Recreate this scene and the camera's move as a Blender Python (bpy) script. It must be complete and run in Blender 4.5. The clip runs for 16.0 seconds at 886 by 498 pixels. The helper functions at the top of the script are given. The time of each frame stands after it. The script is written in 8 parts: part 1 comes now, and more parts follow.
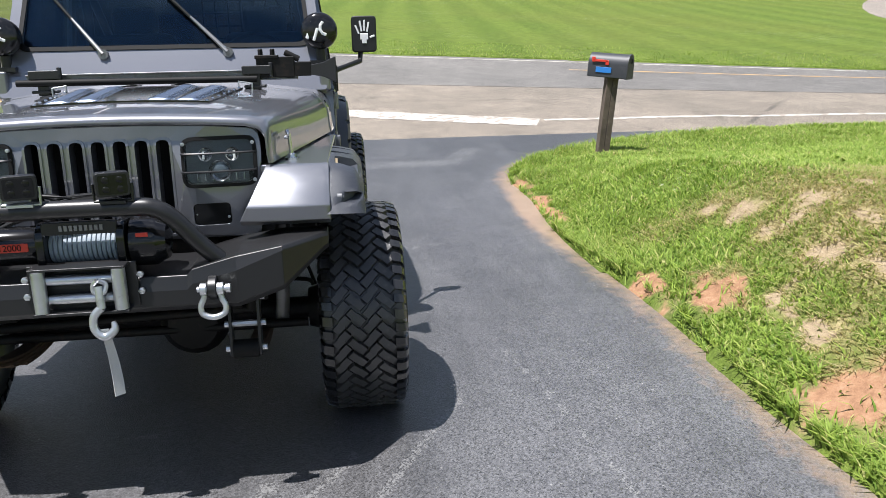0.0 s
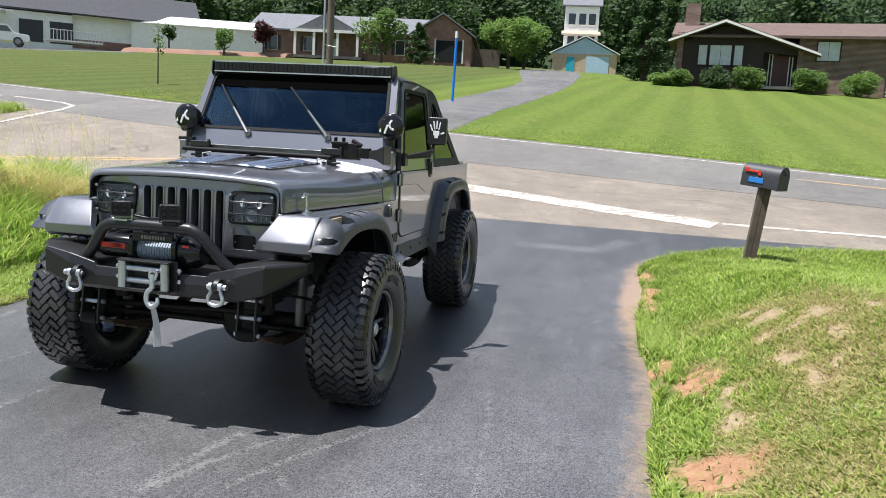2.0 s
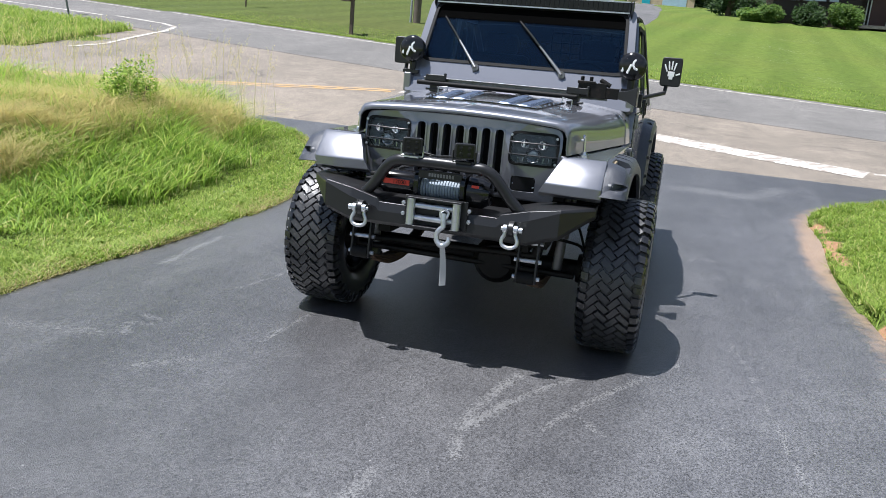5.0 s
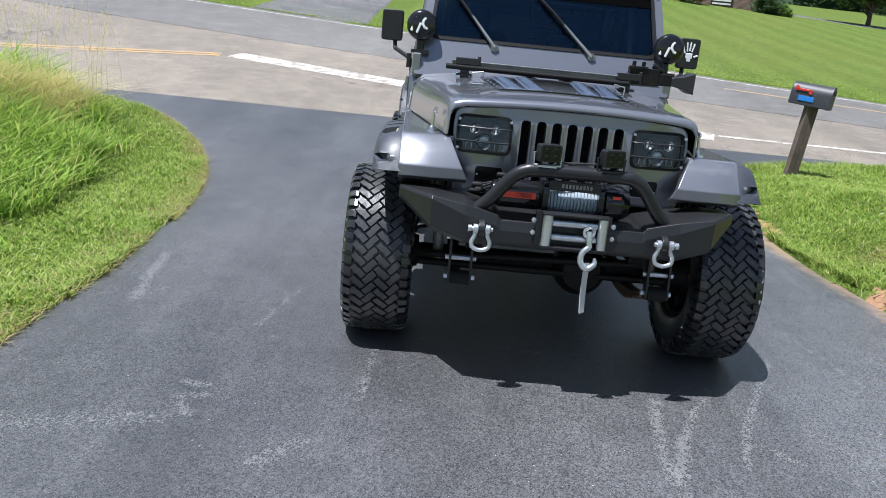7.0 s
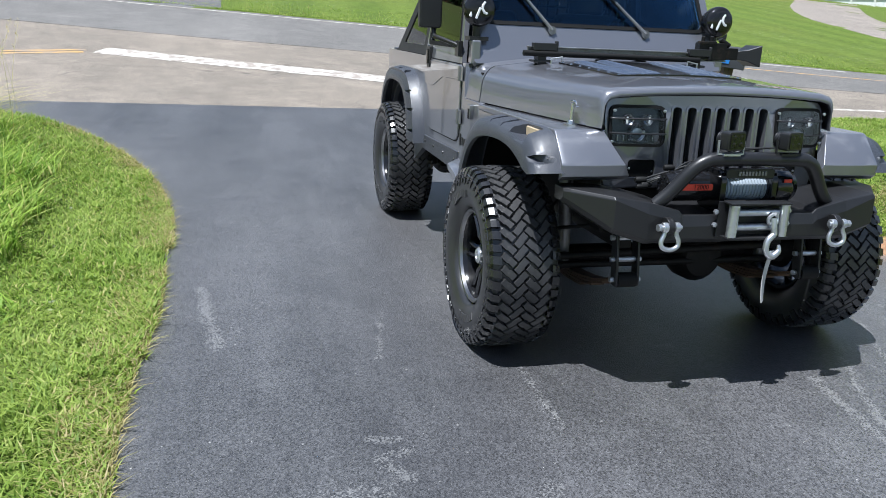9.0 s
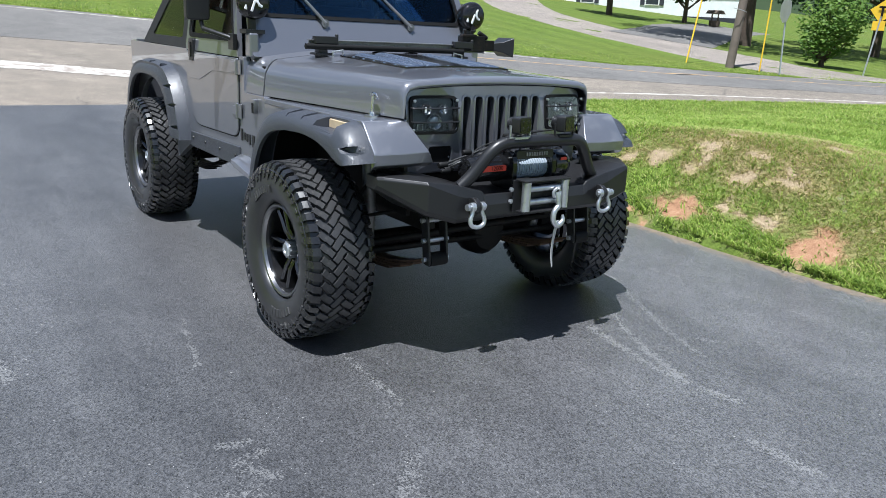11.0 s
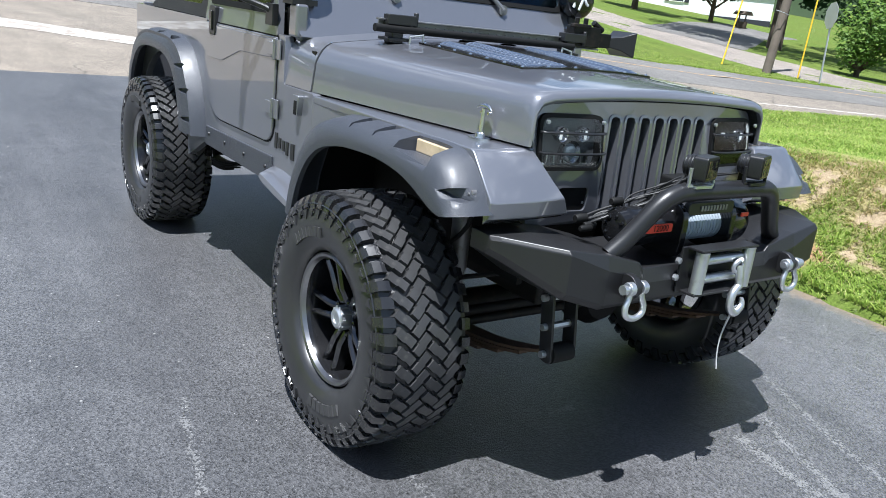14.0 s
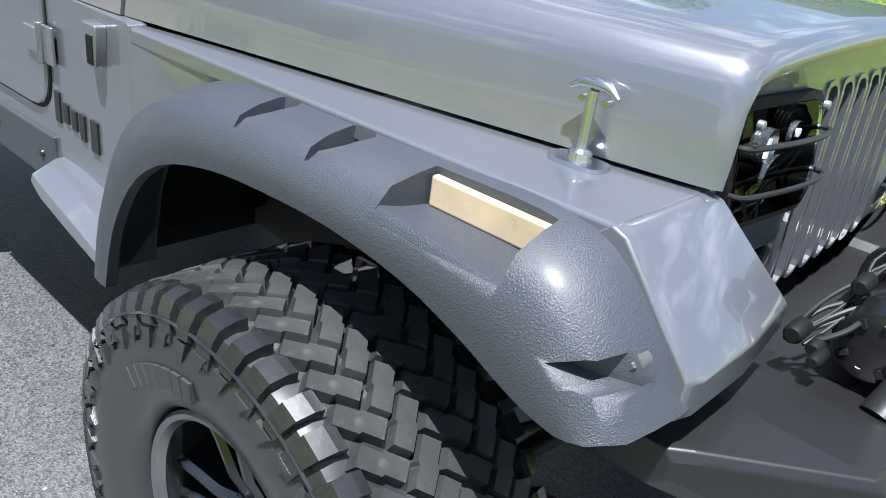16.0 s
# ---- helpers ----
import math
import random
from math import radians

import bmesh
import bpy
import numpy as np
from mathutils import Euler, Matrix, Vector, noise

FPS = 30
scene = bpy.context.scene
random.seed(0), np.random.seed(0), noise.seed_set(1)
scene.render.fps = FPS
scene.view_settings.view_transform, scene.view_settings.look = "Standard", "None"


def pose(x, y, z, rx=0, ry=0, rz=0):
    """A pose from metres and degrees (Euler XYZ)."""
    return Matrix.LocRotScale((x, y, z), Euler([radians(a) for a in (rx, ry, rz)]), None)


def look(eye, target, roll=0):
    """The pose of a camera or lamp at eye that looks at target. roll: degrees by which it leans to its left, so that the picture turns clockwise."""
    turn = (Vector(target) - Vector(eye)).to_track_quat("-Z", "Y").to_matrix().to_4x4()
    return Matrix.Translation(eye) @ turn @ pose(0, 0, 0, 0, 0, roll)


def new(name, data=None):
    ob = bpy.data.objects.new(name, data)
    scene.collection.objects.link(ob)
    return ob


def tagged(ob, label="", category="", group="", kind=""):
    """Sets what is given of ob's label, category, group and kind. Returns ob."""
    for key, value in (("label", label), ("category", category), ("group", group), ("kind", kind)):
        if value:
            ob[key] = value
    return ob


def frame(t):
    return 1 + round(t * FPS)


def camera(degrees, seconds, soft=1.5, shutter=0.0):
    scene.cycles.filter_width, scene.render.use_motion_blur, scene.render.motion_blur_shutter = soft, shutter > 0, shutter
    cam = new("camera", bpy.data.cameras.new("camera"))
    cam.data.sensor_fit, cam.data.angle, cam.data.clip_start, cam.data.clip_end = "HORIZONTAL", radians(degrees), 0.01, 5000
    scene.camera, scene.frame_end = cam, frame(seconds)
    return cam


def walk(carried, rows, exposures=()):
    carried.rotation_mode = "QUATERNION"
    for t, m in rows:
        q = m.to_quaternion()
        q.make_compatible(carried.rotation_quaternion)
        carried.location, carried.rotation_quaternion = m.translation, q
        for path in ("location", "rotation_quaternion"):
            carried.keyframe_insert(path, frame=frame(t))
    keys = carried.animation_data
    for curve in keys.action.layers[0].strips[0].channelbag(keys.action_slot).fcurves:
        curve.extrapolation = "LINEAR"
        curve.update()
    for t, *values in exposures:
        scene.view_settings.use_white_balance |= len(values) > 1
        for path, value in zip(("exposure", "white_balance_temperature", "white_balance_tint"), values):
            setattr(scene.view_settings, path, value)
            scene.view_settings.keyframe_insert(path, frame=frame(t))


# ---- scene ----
cam = camera(59.6, 16.0, 0.75)
PATH = [
    (0, (0.701, -3.017, 1.355), (0.967, -1.097, 0.862), -1.3),
    (0.5, (1.179, -3.089, 1.366), (1.183, -1.143, 0.901), 2.9),
    (1, (1.66, -3.324, 1.382), (1.428, -1.381, 0.966), 3.8),
    (1.5, (1.885, -3.643, 1.386), (1.548, -1.711, 0.995), 3.7),
    (2, (2.025, -3.891, 1.425), (1.608, -1.956, 1.136), 3.1),
    (2.5, (2.151, -4.076, 1.429), (1.623, -2.176, 1.097), 2.1),
    (3, (2.138, -4.133, 1.434), (1.548, -2.252, 1.095), 2.0),
    (3.5, (1.936, -4.167, 1.406), (1.335, -2.29, 1.063), 4.6),
    (4, (1.645, -4.2, 1.394), (1.076, -2.317, 1.035), 5.9),
    (4.5, (1.324, -4.133, 1.38), (0.777, -2.256, 0.955), 6.2),
    (4.7, (1.183, -4.12, 1.396), (0.635, -2.249, 0.947), 5.6),
    (6.8, (-0.516, -3.752, 1.393), (-0.536, -1.82, 0.878), 4.9),
    (7, (-0.665, -3.709, 1.402), (-0.581, -1.78, 0.879), 5.6),
    (7.5, (-1.026, -3.553, 1.39), (-0.878, -1.628, 0.87), 4.0),
    (8, (-1.373, -3.49, 1.399), (-1.043, -1.576, 0.921), 5.1),
    (8.5, (-1.683, -3.409, 1.386), (-1.255, -1.526, 0.864), 6.1),
    (9, (-1.924, -3.215, 1.37), (-1.413, -1.361, 0.819), 2.6),
    (9.5, (-2.14, -3.091, 1.371), (-1.19, -1.423, 0.811), 3.2),
    (10, (-2.275, -3.109, 1.382), (-1.162, -1.542, 0.83), 2.9),
    (10.2, (-2.302, -3.159, 1.383), (-1.178, -1.598, 0.835), 2.7),
    (12.3, (-2.242, -2.949, 1.366), (-1.086, -1.419, 0.797), 3.5),
    (12.5, (-2.207, -2.877, 1.358), (-1.057, -1.346, 0.778), 3.8),
    (13, (-2.085, -2.673, 1.367), (-0.974, -1.117, 0.781), 4.0),
    (13.5, (-2.049, -2.377, 1.336), (-0.964, -0.804, 0.749), 5.3),
    (14, (-1.982, -2.045, 1.35), (-0.843, -0.509, 0.764), 6.6),
    (14.5, (-1.818, -1.678, 1.337), (-0.625, -0.195, 0.721), 7.3),
    (15, (-1.688, -1.292, 1.31), (-0.335, 0.034, 0.668), 9.2),
    (15.5, (-1.529, -0.993, 1.305), (-0.108, 0.177, 0.524), 8.4),
    (16, (-1.379, -0.76, 1.291), (0.017, 0.39, 0.438), 7.9),
]
EXPOSURES = [(0, 0.93, 6100, 13), (3, 0.90, 6050, 13), (8, 0.80, 5680, 11), (9.5, 0.82, 5680, 10), (13, 0.92, 5700, 10), (14.5, 1.22, 5700, 10), (16, 1.40, 5800, 10)]
walk(cam, [(t, look(eye, target, roll)) for t, eye, target, roll in PATH], EXPOSURES)

# ---- world, sun ----
SUN = Vector((-0.30, -0.165, 1.0)).normalized()
world = bpy.data.worlds.new("sky")
scene.world = world
world.use_nodes = True
wn, wl = world.node_tree.nodes, world.node_tree.links
sky = wn.new("ShaderNodeTexSky")
sky.sky_type, sky.sun_disc = "NISHITA", False
sky.sun_elevation, sky.sun_rotation = math.asin(SUN.z), math.atan2(SUN.x, SUN.y)
sky.air_density, sky.dust_density = 1.3, 0.3
# broken fair-weather cloud all over the sky
tco = wn.new("ShaderNodeTexCoord")
cmap = wn.new("ShaderNodeMapping")
cmap.inputs["Scale"].default_value = (1.0, 1.0, 2.6)
cmap.inputs["Location"].default_value = (3.7, 1.2, 0.4)
wl.new(tco.outputs["Generated"], cmap.inputs["Vector"])
cno = wn.new("ShaderNodeTexNoise")
cno.inputs["Scale"].default_value, cno.inputs["Detail"].default_value, cno.inputs["Roughness"].default_value = 3.1, 9.0, 0.6
wl.new(cmap.outputs["Vector"], cno.inputs["Vector"])
cra = wn.new("ShaderNodeValToRGB")
cra.color_ramp.elements[0].position, cra.color_ramp.elements[1].position = 0.50, 0.66
wl.new(cno.outputs["Fac"], cra.inputs["Fac"])
cmx = wn.new("ShaderNodeMix")
cmx.data_type = "RGBA"
cmx.inputs["B"].default_value = (14.5, 14.9, 15.4, 1)
wl.new(cra.outputs["Color"], cmx.inputs["Factor"])
wl.new(sky.outputs["Color"], cmx.inputs["A"])
wbg = wn["Background"]
wl.new(cmx.outputs["Result"], wbg.inputs["Color"])
wbg.inputs["Strength"].default_value = 0.045
sun = new("sun", bpy.data.lights.new("sun", "SUN"))
sun.data.energy, sun.data.angle, sun.data.color = 5.0, radians(0.53), (1.0, 0.955, 0.88)
sun.matrix_world = look(SUN * 50, (0, 0, 0))


# ---- materials ----
def ramp(nt, src, stops):
    n = nt.nodes.new("ShaderNodeValToRGB")
    e = n.color_ramp.elements
    while len(e) < len(stops):
        e.new(0.5)
    for el, (p, c) in zip(e, stops):
        el.position = p
        el.color = (*c, 1) if len(c) == 3 else c
    nt.links.new(src, n.inputs["Fac"])
    return n.outputs["Color"]


def noise_tex(nt, scale, detail=4.0, rough=0.55, coord="Object", stretch=(1, 1, 1), turn=0.0):
    tc = nt.nodes.new("ShaderNodeTexCoord")
    mp = nt.nodes.new("ShaderNodeMapping")
    mp.inputs["Scale"].default_value = stretch
    mp.inputs["Rotation"].default_value = (0, 0, turn)
    nt.links.new(tc.outputs[coord], mp.inputs["Vector"])
    n = nt.nodes.new("ShaderNodeTexNoise")
    n.inputs["Scale"].default_value, n.inputs["Detail"].default_value, n.inputs["Roughness"].default_value = scale, detail, rough
    nt.links.new(mp.outputs["Vector"], n.inputs["Vector"])
    return n.outputs["Fac"]


def mixc(nt, fac, a, b, mode="MIX"):
    m = nt.nodes.new("ShaderNodeMix")
    m.data_type, m.blend_type = "RGBA", mode
    for key, v in (("Factor", fac), ("A", a), ("B", b)):
        if isinstance(v, (int, float)):
            m.inputs[key].default_value = v
        elif isinstance(v, tuple):
            m.inputs[key].default_value = (*v, 1)
        else:
            nt.links.new(v, m.inputs[key])
    return m.outputs["Result"]


def mathn(nt, op, a, b=0.0):
    m = nt.nodes.new("ShaderNodeMath")
    m.operation = op
    for i, v in enumerate((a, b)):
        if isinstance(v, (int, float)):
            m.inputs[i].default_value = v
        else:
            nt.links.new(v, m.inputs[i])
    return m.outputs[0]


def bumpy(nt, bsdf, height, strength, dist):
    b = nt.nodes.new("ShaderNodeBump")
    b.inputs["Strength"].default_value, b.inputs["Distance"].default_value = strength, dist
    nt.links.new(height, b.inputs["Height"])
    nt.links.new(b.outputs["Normal"], bsdf.inputs["Normal"])


def blank(name):
    m = bpy.data.materials.new(name)
    m.use_nodes = True
    return m, m.node_tree, m.node_tree.nodes["Principled BSDF"]


def plain(name, col, rough=0.5, metal=0.0, vary=0.12, fine=60.0, bump=0.15, dist=0.001, coat=0.0, coat_rough=0.05, wear=None, coarse=2.5, spec=0.5):
    """A surface with grain and larger soft variation of colour and gloss; wear: a second colour in worn or dusty places."""
    m, nt, b = blank(name)
    n1, n2 = noise_tex(nt, fine, 3.0), noise_tex(nt, coarse, 5.0)
    c = ramp(nt, n2, [(0.3, tuple(v * (1 - vary) for v in col)), (0.7, tuple(min(1, v * (1 + vary)) for v in col))])
    c = mixc(nt, mathn(nt, "MULTIPLY", n1, vary), c, tuple(v * 0.6 for v in col))
    if wear:
        w = noise_tex(nt, coarse * 3.1, 8.0, 0.65)
        lo = wear[2] if len(wear) > 2 else 0.56
        wf = ramp(nt, w, [(lo, (0, 0, 0)), (lo + 0.18, (1, 1, 1))])
        c = mixc(nt, mathn(nt, "MULTIPLY", wf, wear[1]), c, wear[0])
    nt.links.new(c, b.inputs["Base Color"])
    b.inputs["Metallic"].default_value = metal
    b.inputs["Specular IOR Level"].default_value = spec
    rr = nt.nodes.new("ShaderNodeMapRange")
    rr.inputs["To Min"].default_value, rr.inputs["To Max"].default_value = max(0.02, rough - 0.08), min(1, rough + 0.08)
    nt.links.new(n2, rr.inputs["Value"])
    nt.links.new(rr.outputs["Result"], b.inputs["Roughness"])
    b.inputs["Coat Weight"].default_value, b.inputs["Coat Roughness"].default_value = coat, coat_rough
    if bump:
        bumpy(nt, b, n1, bump, dist)
    return m


def asphalt(name, dark, light, grain=(0.22, 0.22, 0.22), dusty=0.5, cracks=0.0, streak=0.35, turn=0.0, scuffs=False, stone=0.3, gloss=0.74, spec=0.4, ior=1.5):
    m, nt, b = blank(name)
    big = noise_tex(nt, 0.45, 6.0, 0.6, turn=turn, stretch=(1, 0.5, 1))
    c = ramp(nt, big, [(0.32, dark), (0.68, light)])
    st = noise_tex(nt, 1.3, 9.0, 0.72, stretch=(1.0, streak, 1), turn=turn)
    sf = ramp(nt, st, [(0.46, (0, 0, 0)), (0.78, (1, 1, 1))])
    pale = tuple(min(1, v * 2.0 + 0.02) for v in light)
    c = mixc(nt, mathn(nt, "MULTIPLY", sf, dusty), c, pale)
    tc = nt.nodes.new("ShaderNodeTexCoord")
    # aggregate: a fine bed of stones and a sparse scatter of paler ones
    vo = nt.nodes.new("ShaderNodeTexVoronoi")
    vo.inputs["Scale"].default_value = 165.0
    nt.links.new(tc.outputs["Object"], vo.inputs["Vector"])
    c = mixc(nt, 0.85, c, ramp(nt, vo.outputs["Color"], [(0.12, (0.44, 0.44, 0.44)), (0.88, (1.62, 1.62, 1.62))]), "MULTIPLY")
    v2 = nt.nodes.new("ShaderNodeTexVoronoi")
    v2.inputs["Scale"].default_value = 60.0
    nt.links.new(tc.outputs["Object"], v2.inputs["Vector"])
    spk = ramp(nt, v2.outputs["Color"], [(0.90, (0, 0, 0)), (0.95, (1, 1, 1))])
    near = ramp(nt, v2.outputs["Distance"], [(0.20, (1, 1, 1)), (0.36, (0, 0, 0))])
    c = mixc(nt, mathn(nt, "MULTIPLY", mathn(nt, "MULTIPLY", spk, near), stone), c, grain)
    pit = ramp(nt, noise_tex(nt, 130.0, 3.0, 0.6), [(0.34, (0.18, 0.18, 0.18)), (0.44, (1, 1, 1)), (0.75, (1.2, 1.2, 1.2))])
    c = mixc(nt, 0.8, c, pit, "MULTIPLY")
    fine = noise_tex(nt, 260.0, 2.0)
    if scuffs:
        at = nt.nodes.new("ShaderNodeAttribute")
        at.attribute_name = "scuff"
        tone = nt.nodes.new("ShaderNodeAttribute")
        tone.attribute_name = "bleach"
        c = mixc(nt, tone.outputs["Fac"], c, mixc(nt, 1.0, c, (1.46, 1.46, 1.49), "MULTIPLY"))
        rub = noise_tex(nt, 34.0, 8.0, 0.8, stretch=(1.0, 0.55, 1))
        pick = mathn(nt, "ADD", mathn(nt, "MULTIPLY", vo.outputs["Color"], 0.55), mathn(nt, "MULTIPLY", rub, 0.9))
        w = ramp(nt, mathn(nt, "ADD", pick, mathn(nt, "MULTIPLY", at.outputs["Fac"], 0.5)), [(0.90, (0, 0, 0)), (1.12, (1, 1, 1))])
        w = mathn(nt, "MULTIPLY", mathn(nt, "MULTIPLY", w, 0.34), ramp(nt, at.outputs["Fac"], [(0.05, (0, 0, 0)), (0.25, (1, 1, 1))]))
        c = mixc(nt, w, c, (0.30, 0.297, 0.288))
        at2 = nt.nodes.new("ShaderNodeAttribute")
        at2.attribute_name = "clay"
        rb2 = noise_tex(nt, 11.0, 8.0, 0.75)
        w2 = ramp(nt, mathn(nt, "ADD", at2.outputs["Fac"], mathn(nt, "MULTIPLY", mathn(nt, "SUBTRACT", rb2, 0.5), 1.2)), [(0.42, (0, 0, 0)), (0.95, (0.85, 0.85, 0.85))])
        c = mixc(nt, mathn(nt, "MULTIPLY", w2, 0.95), c, (0.33, 0.225, 0.15))
    if cracks:
        wob = noise_tex(nt, 1.6, 5.0)
        vm = nt.nodes.new("ShaderNodeVectorMath")
        vm.operation = "MULTIPLY_ADD"
        vm.inputs[1].default_value = (0.9, 0.9, 0.0)
        nt.links.new(wob, vm.inputs[0])
        nt.links.new(tc.outputs["Object"], vm.inputs[2])
        cv = nt.nodes.new("ShaderNodeTexVoronoi")
        cv.feature = "DISTANCE_TO_EDGE"
        cv.inputs["Scale"].default_value = 0.42
        nt.links.new(vm.outputs[0], cv.inputs["Vector"])
        cf = ramp(nt, cv.outputs["Distance"], [(0.002, (1, 1, 1)), (0.008, (0, 0, 0))])
        gate = ramp(nt, noise_tex(nt, 0.8, 3.0), [(0.48, (0, 0, 0)), (0.6, (1, 1, 1))])
        c = mixc(nt, mathn(nt, "MULTIPLY", mathn(nt, "MULTIPLY", cf, gate), cracks), c, (0.05, 0.045, 0.04))
    mott = ramp(nt, noise_tex(nt, 3.2, 7.0, 0.7), [(0.3, (0.80, 0.80, 0.81)), (0.7, (1.18, 1.18, 1.17))])
    c = mixc(nt, 0.9, c, mott, "MULTIPLY")
    nt.links.new(c, b.inputs["Base Color"])
    b.inputs["Roughness"].default_value = gloss
    b.inputs["Specular IOR Level"].default_value, b.inputs["IOR"].default_value = spec, ior
    bumpy(nt, b, mixc(nt, 0.5, vo.outputs["Distance"], fine), 0.55, 0.006)
    return m


def soil_grass():
    """The soil and thatch under the blades: mown lawn, dry patches and red clay, by place."""
    m, nt, b = blank("lawn")
    mow = nt.nodes.new("ShaderNodeTexWave")
    mow.wave_type, mow.bands_direction = "BANDS", "X"
    mow.inputs["Scale"].default_value, mow.inputs["Distortion"].default_value, mow.inputs["Detail"].default_value = 0.17, 1.4, 4.0
    mow.inputs["Detail Scale"].default_value = 0.6
    tc = nt.nodes.new("ShaderNodeTexCoord")
    mrot = nt.nodes.new("ShaderNodeMapping")
    mrot.inputs["Rotation"].default_value = (0, 0, radians(5))
    nt.links.new(tc.outputs["Object"], mrot.inputs["Vector"])
    nt.links.new(mrot.outputs["Vector"], mow.inputs["Vector"])
    c = ramp(nt, mow.outputs["Fac"], [(0.2, (0.088, 0.133, 0.025)), (0.8, (0.110, 0.158, 0.031))])
    big = noise_tex(nt, 0.12, 5.0)
    c = mixc(nt, ramp(nt, big, [(0.4, (0, 0, 0)), (0.75, (0.65, 0.65, 0.65))]), c, (0.125, 0.145, 0.036))
    tuft = noise_tex(nt, 5.0, 8.0, 0.7)
    c = mixc(nt, 0.75, c, ramp(nt, tuft, [(0.3, (0.5, 0.5, 0.45)), (0.72, (1.45, 1.4, 1.3))]), "MULTIPLY")
    fine = noise_tex(nt, 70.0, 4.0, 0.7)
    c = mixc(nt, 0.8, c, ramp(nt, fine, [(0.3, (0.45, 0.45, 0.4)), (0.72, (1.5, 1.5, 1.4))]), "MULTIPLY")
    clv = nt.nodes.new("ShaderNodeTexVoronoi")
    clv.inputs["Scale"].default_value = 9.0
    nt.links.new(tc.outputs["Object"], clv.inputs["Vector"])
    clf = mathn(nt, "MULTIPLY", ramp(nt, clv.outputs["Distance"], [(0.10, (1, 1, 1)), (0.2, (0, 0, 0))]), ramp(nt, noise_tex(nt, 0.35, 4.0), [(0.52, (0, 0, 0)), (0.7, (1, 1, 1))]))
    c = mixc(nt, mathn(nt, "MULTIPLY", clf, 0.8), c, (0.62, 0.64, 0.52))
    # bare clay where the vertex mask says the turf is worn away
    at = nt.nodes.new("ShaderNodeAttribute")
    at.attribute_name = "bare"
    wob = noise_tex(nt, 7.0, 7.0, 0.68)
    bare = mathn(nt, "ADD", at.outputs["Fac"], mathn(nt, "MULTIPLY", mathn(nt, "SUBTRACT", wob, 0.5), 1.3))
    dr = nt.nodes.new("ShaderNodeAttribute")
    dr.attribute_name = "dry"
    straw = ramp(nt, noise_tex(nt, 24.0, 9.0, 0.8), [(0.30, (0.10, 0.085, 0.04)), (0.47, (0.25, 0.20, 0.10)), (0.62, (0.42, 0.34, 0.19)), (0.78, (0.52, 0.43, 0.27))])
    sf = ramp(nt, mathn(nt, "ADD", dr.outputs["Fac"], mathn(nt, "MULTIPLY", mathn(nt, "SUBTRACT", wob, 0.5), 1.0)), [(0.35, (0, 0, 0)), (0.75, (0.9, 0.9, 0.9))])
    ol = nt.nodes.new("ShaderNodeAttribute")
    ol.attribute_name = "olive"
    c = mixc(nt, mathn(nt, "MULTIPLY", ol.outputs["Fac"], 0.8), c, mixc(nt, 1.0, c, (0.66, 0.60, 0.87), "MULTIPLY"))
    c = mixc(nt, sf, c, straw)
    bf = ramp(nt, bare, [(0.50, (0, 0, 0)), (0.72, (1, 1, 1))])
    clay = ramp(nt, noise_tex(nt, 22.0, 8.0, 0.75), [(0.3, (0.19, 0.10, 0.058)), (0.5, (0.31, 0.175, 0.10)), (0.75, (0.41, 0.265, 0.165))])
    pale = ramp(nt, noise_tex(nt, 22.0, 8.0, 0.75), [(0.3, (0.19, 0.145, 0.09)), (0.5, (0.30, 0.23, 0.145)), (0.75, (0.41, 0.33, 0.225))])
    th = nt.nodes.new("ShaderNodeAttribute")
    th.attribute_name = "thin"
    rag = noise_tex(nt, 13.0, 9.0, 0.78)
    tf = ramp(nt, mathn(nt, "ADD", th.outputs["Fac"], mathn(nt, "MULTIPLY", mathn(nt, "SUBTRACT", rag, 0.5), 2.2)), [(0.50, (0, 0, 0)), (0.70, (1, 1, 1))])
    c = mixc(nt, tf, c, pale)
    c = mixc(nt, bf, c, clay)
    nt.links.new(c, b.inputs["Base Color"])
    b.inputs["Roughness"].default_value, b.inputs["Specular IOR Level"].default_value = 0.95, 0.15
    bumpy(nt, b, mixc(nt, 0.5, tuft, fine), 0.7, 0.03)
    return m


def blade_mat(name, a, bcol, dry, dryness):
    m, nt, b = blank(name)
    g = nt.nodes.new("ShaderNodeNewGeometry")
    c = ramp(nt, g.outputs["Random Per Island"], [(0.0, a), (1.0 - dryness, bcol), (1.0, dry)])
    big = noise_tex(nt, 0.9, 4.0)
    c = mixc(nt, ramp(nt, big, [(0.42, (0, 0, 0)), (0.75, (0.22, 0.22, 0.22))]), c, tuple(0.5 * (u + v) for u, v in zip(bcol, dry)))
    nt.links.new(c, b.inputs["Base Color"])
    b.inputs["Roughness"].default_value, b.inputs["Specular IOR Level"].default_value = 0.55, 0.3
    tr = nt.nodes.new("ShaderNodeBsdfTranslucent")
    nt.links.new(c, tr.inputs["Color"])
    mx = nt.nodes.new("ShaderNodeMixShader")
    mx.inputs[0].default_value = 0.5
    nt.links.new(b.outputs[0], mx.inputs[1])
    nt.links.new(tr.outputs[0], mx.inputs[2])
    nt.links.new(mx.outputs[0], nt.nodes["Material Output"].inputs["Surface"])
    return m


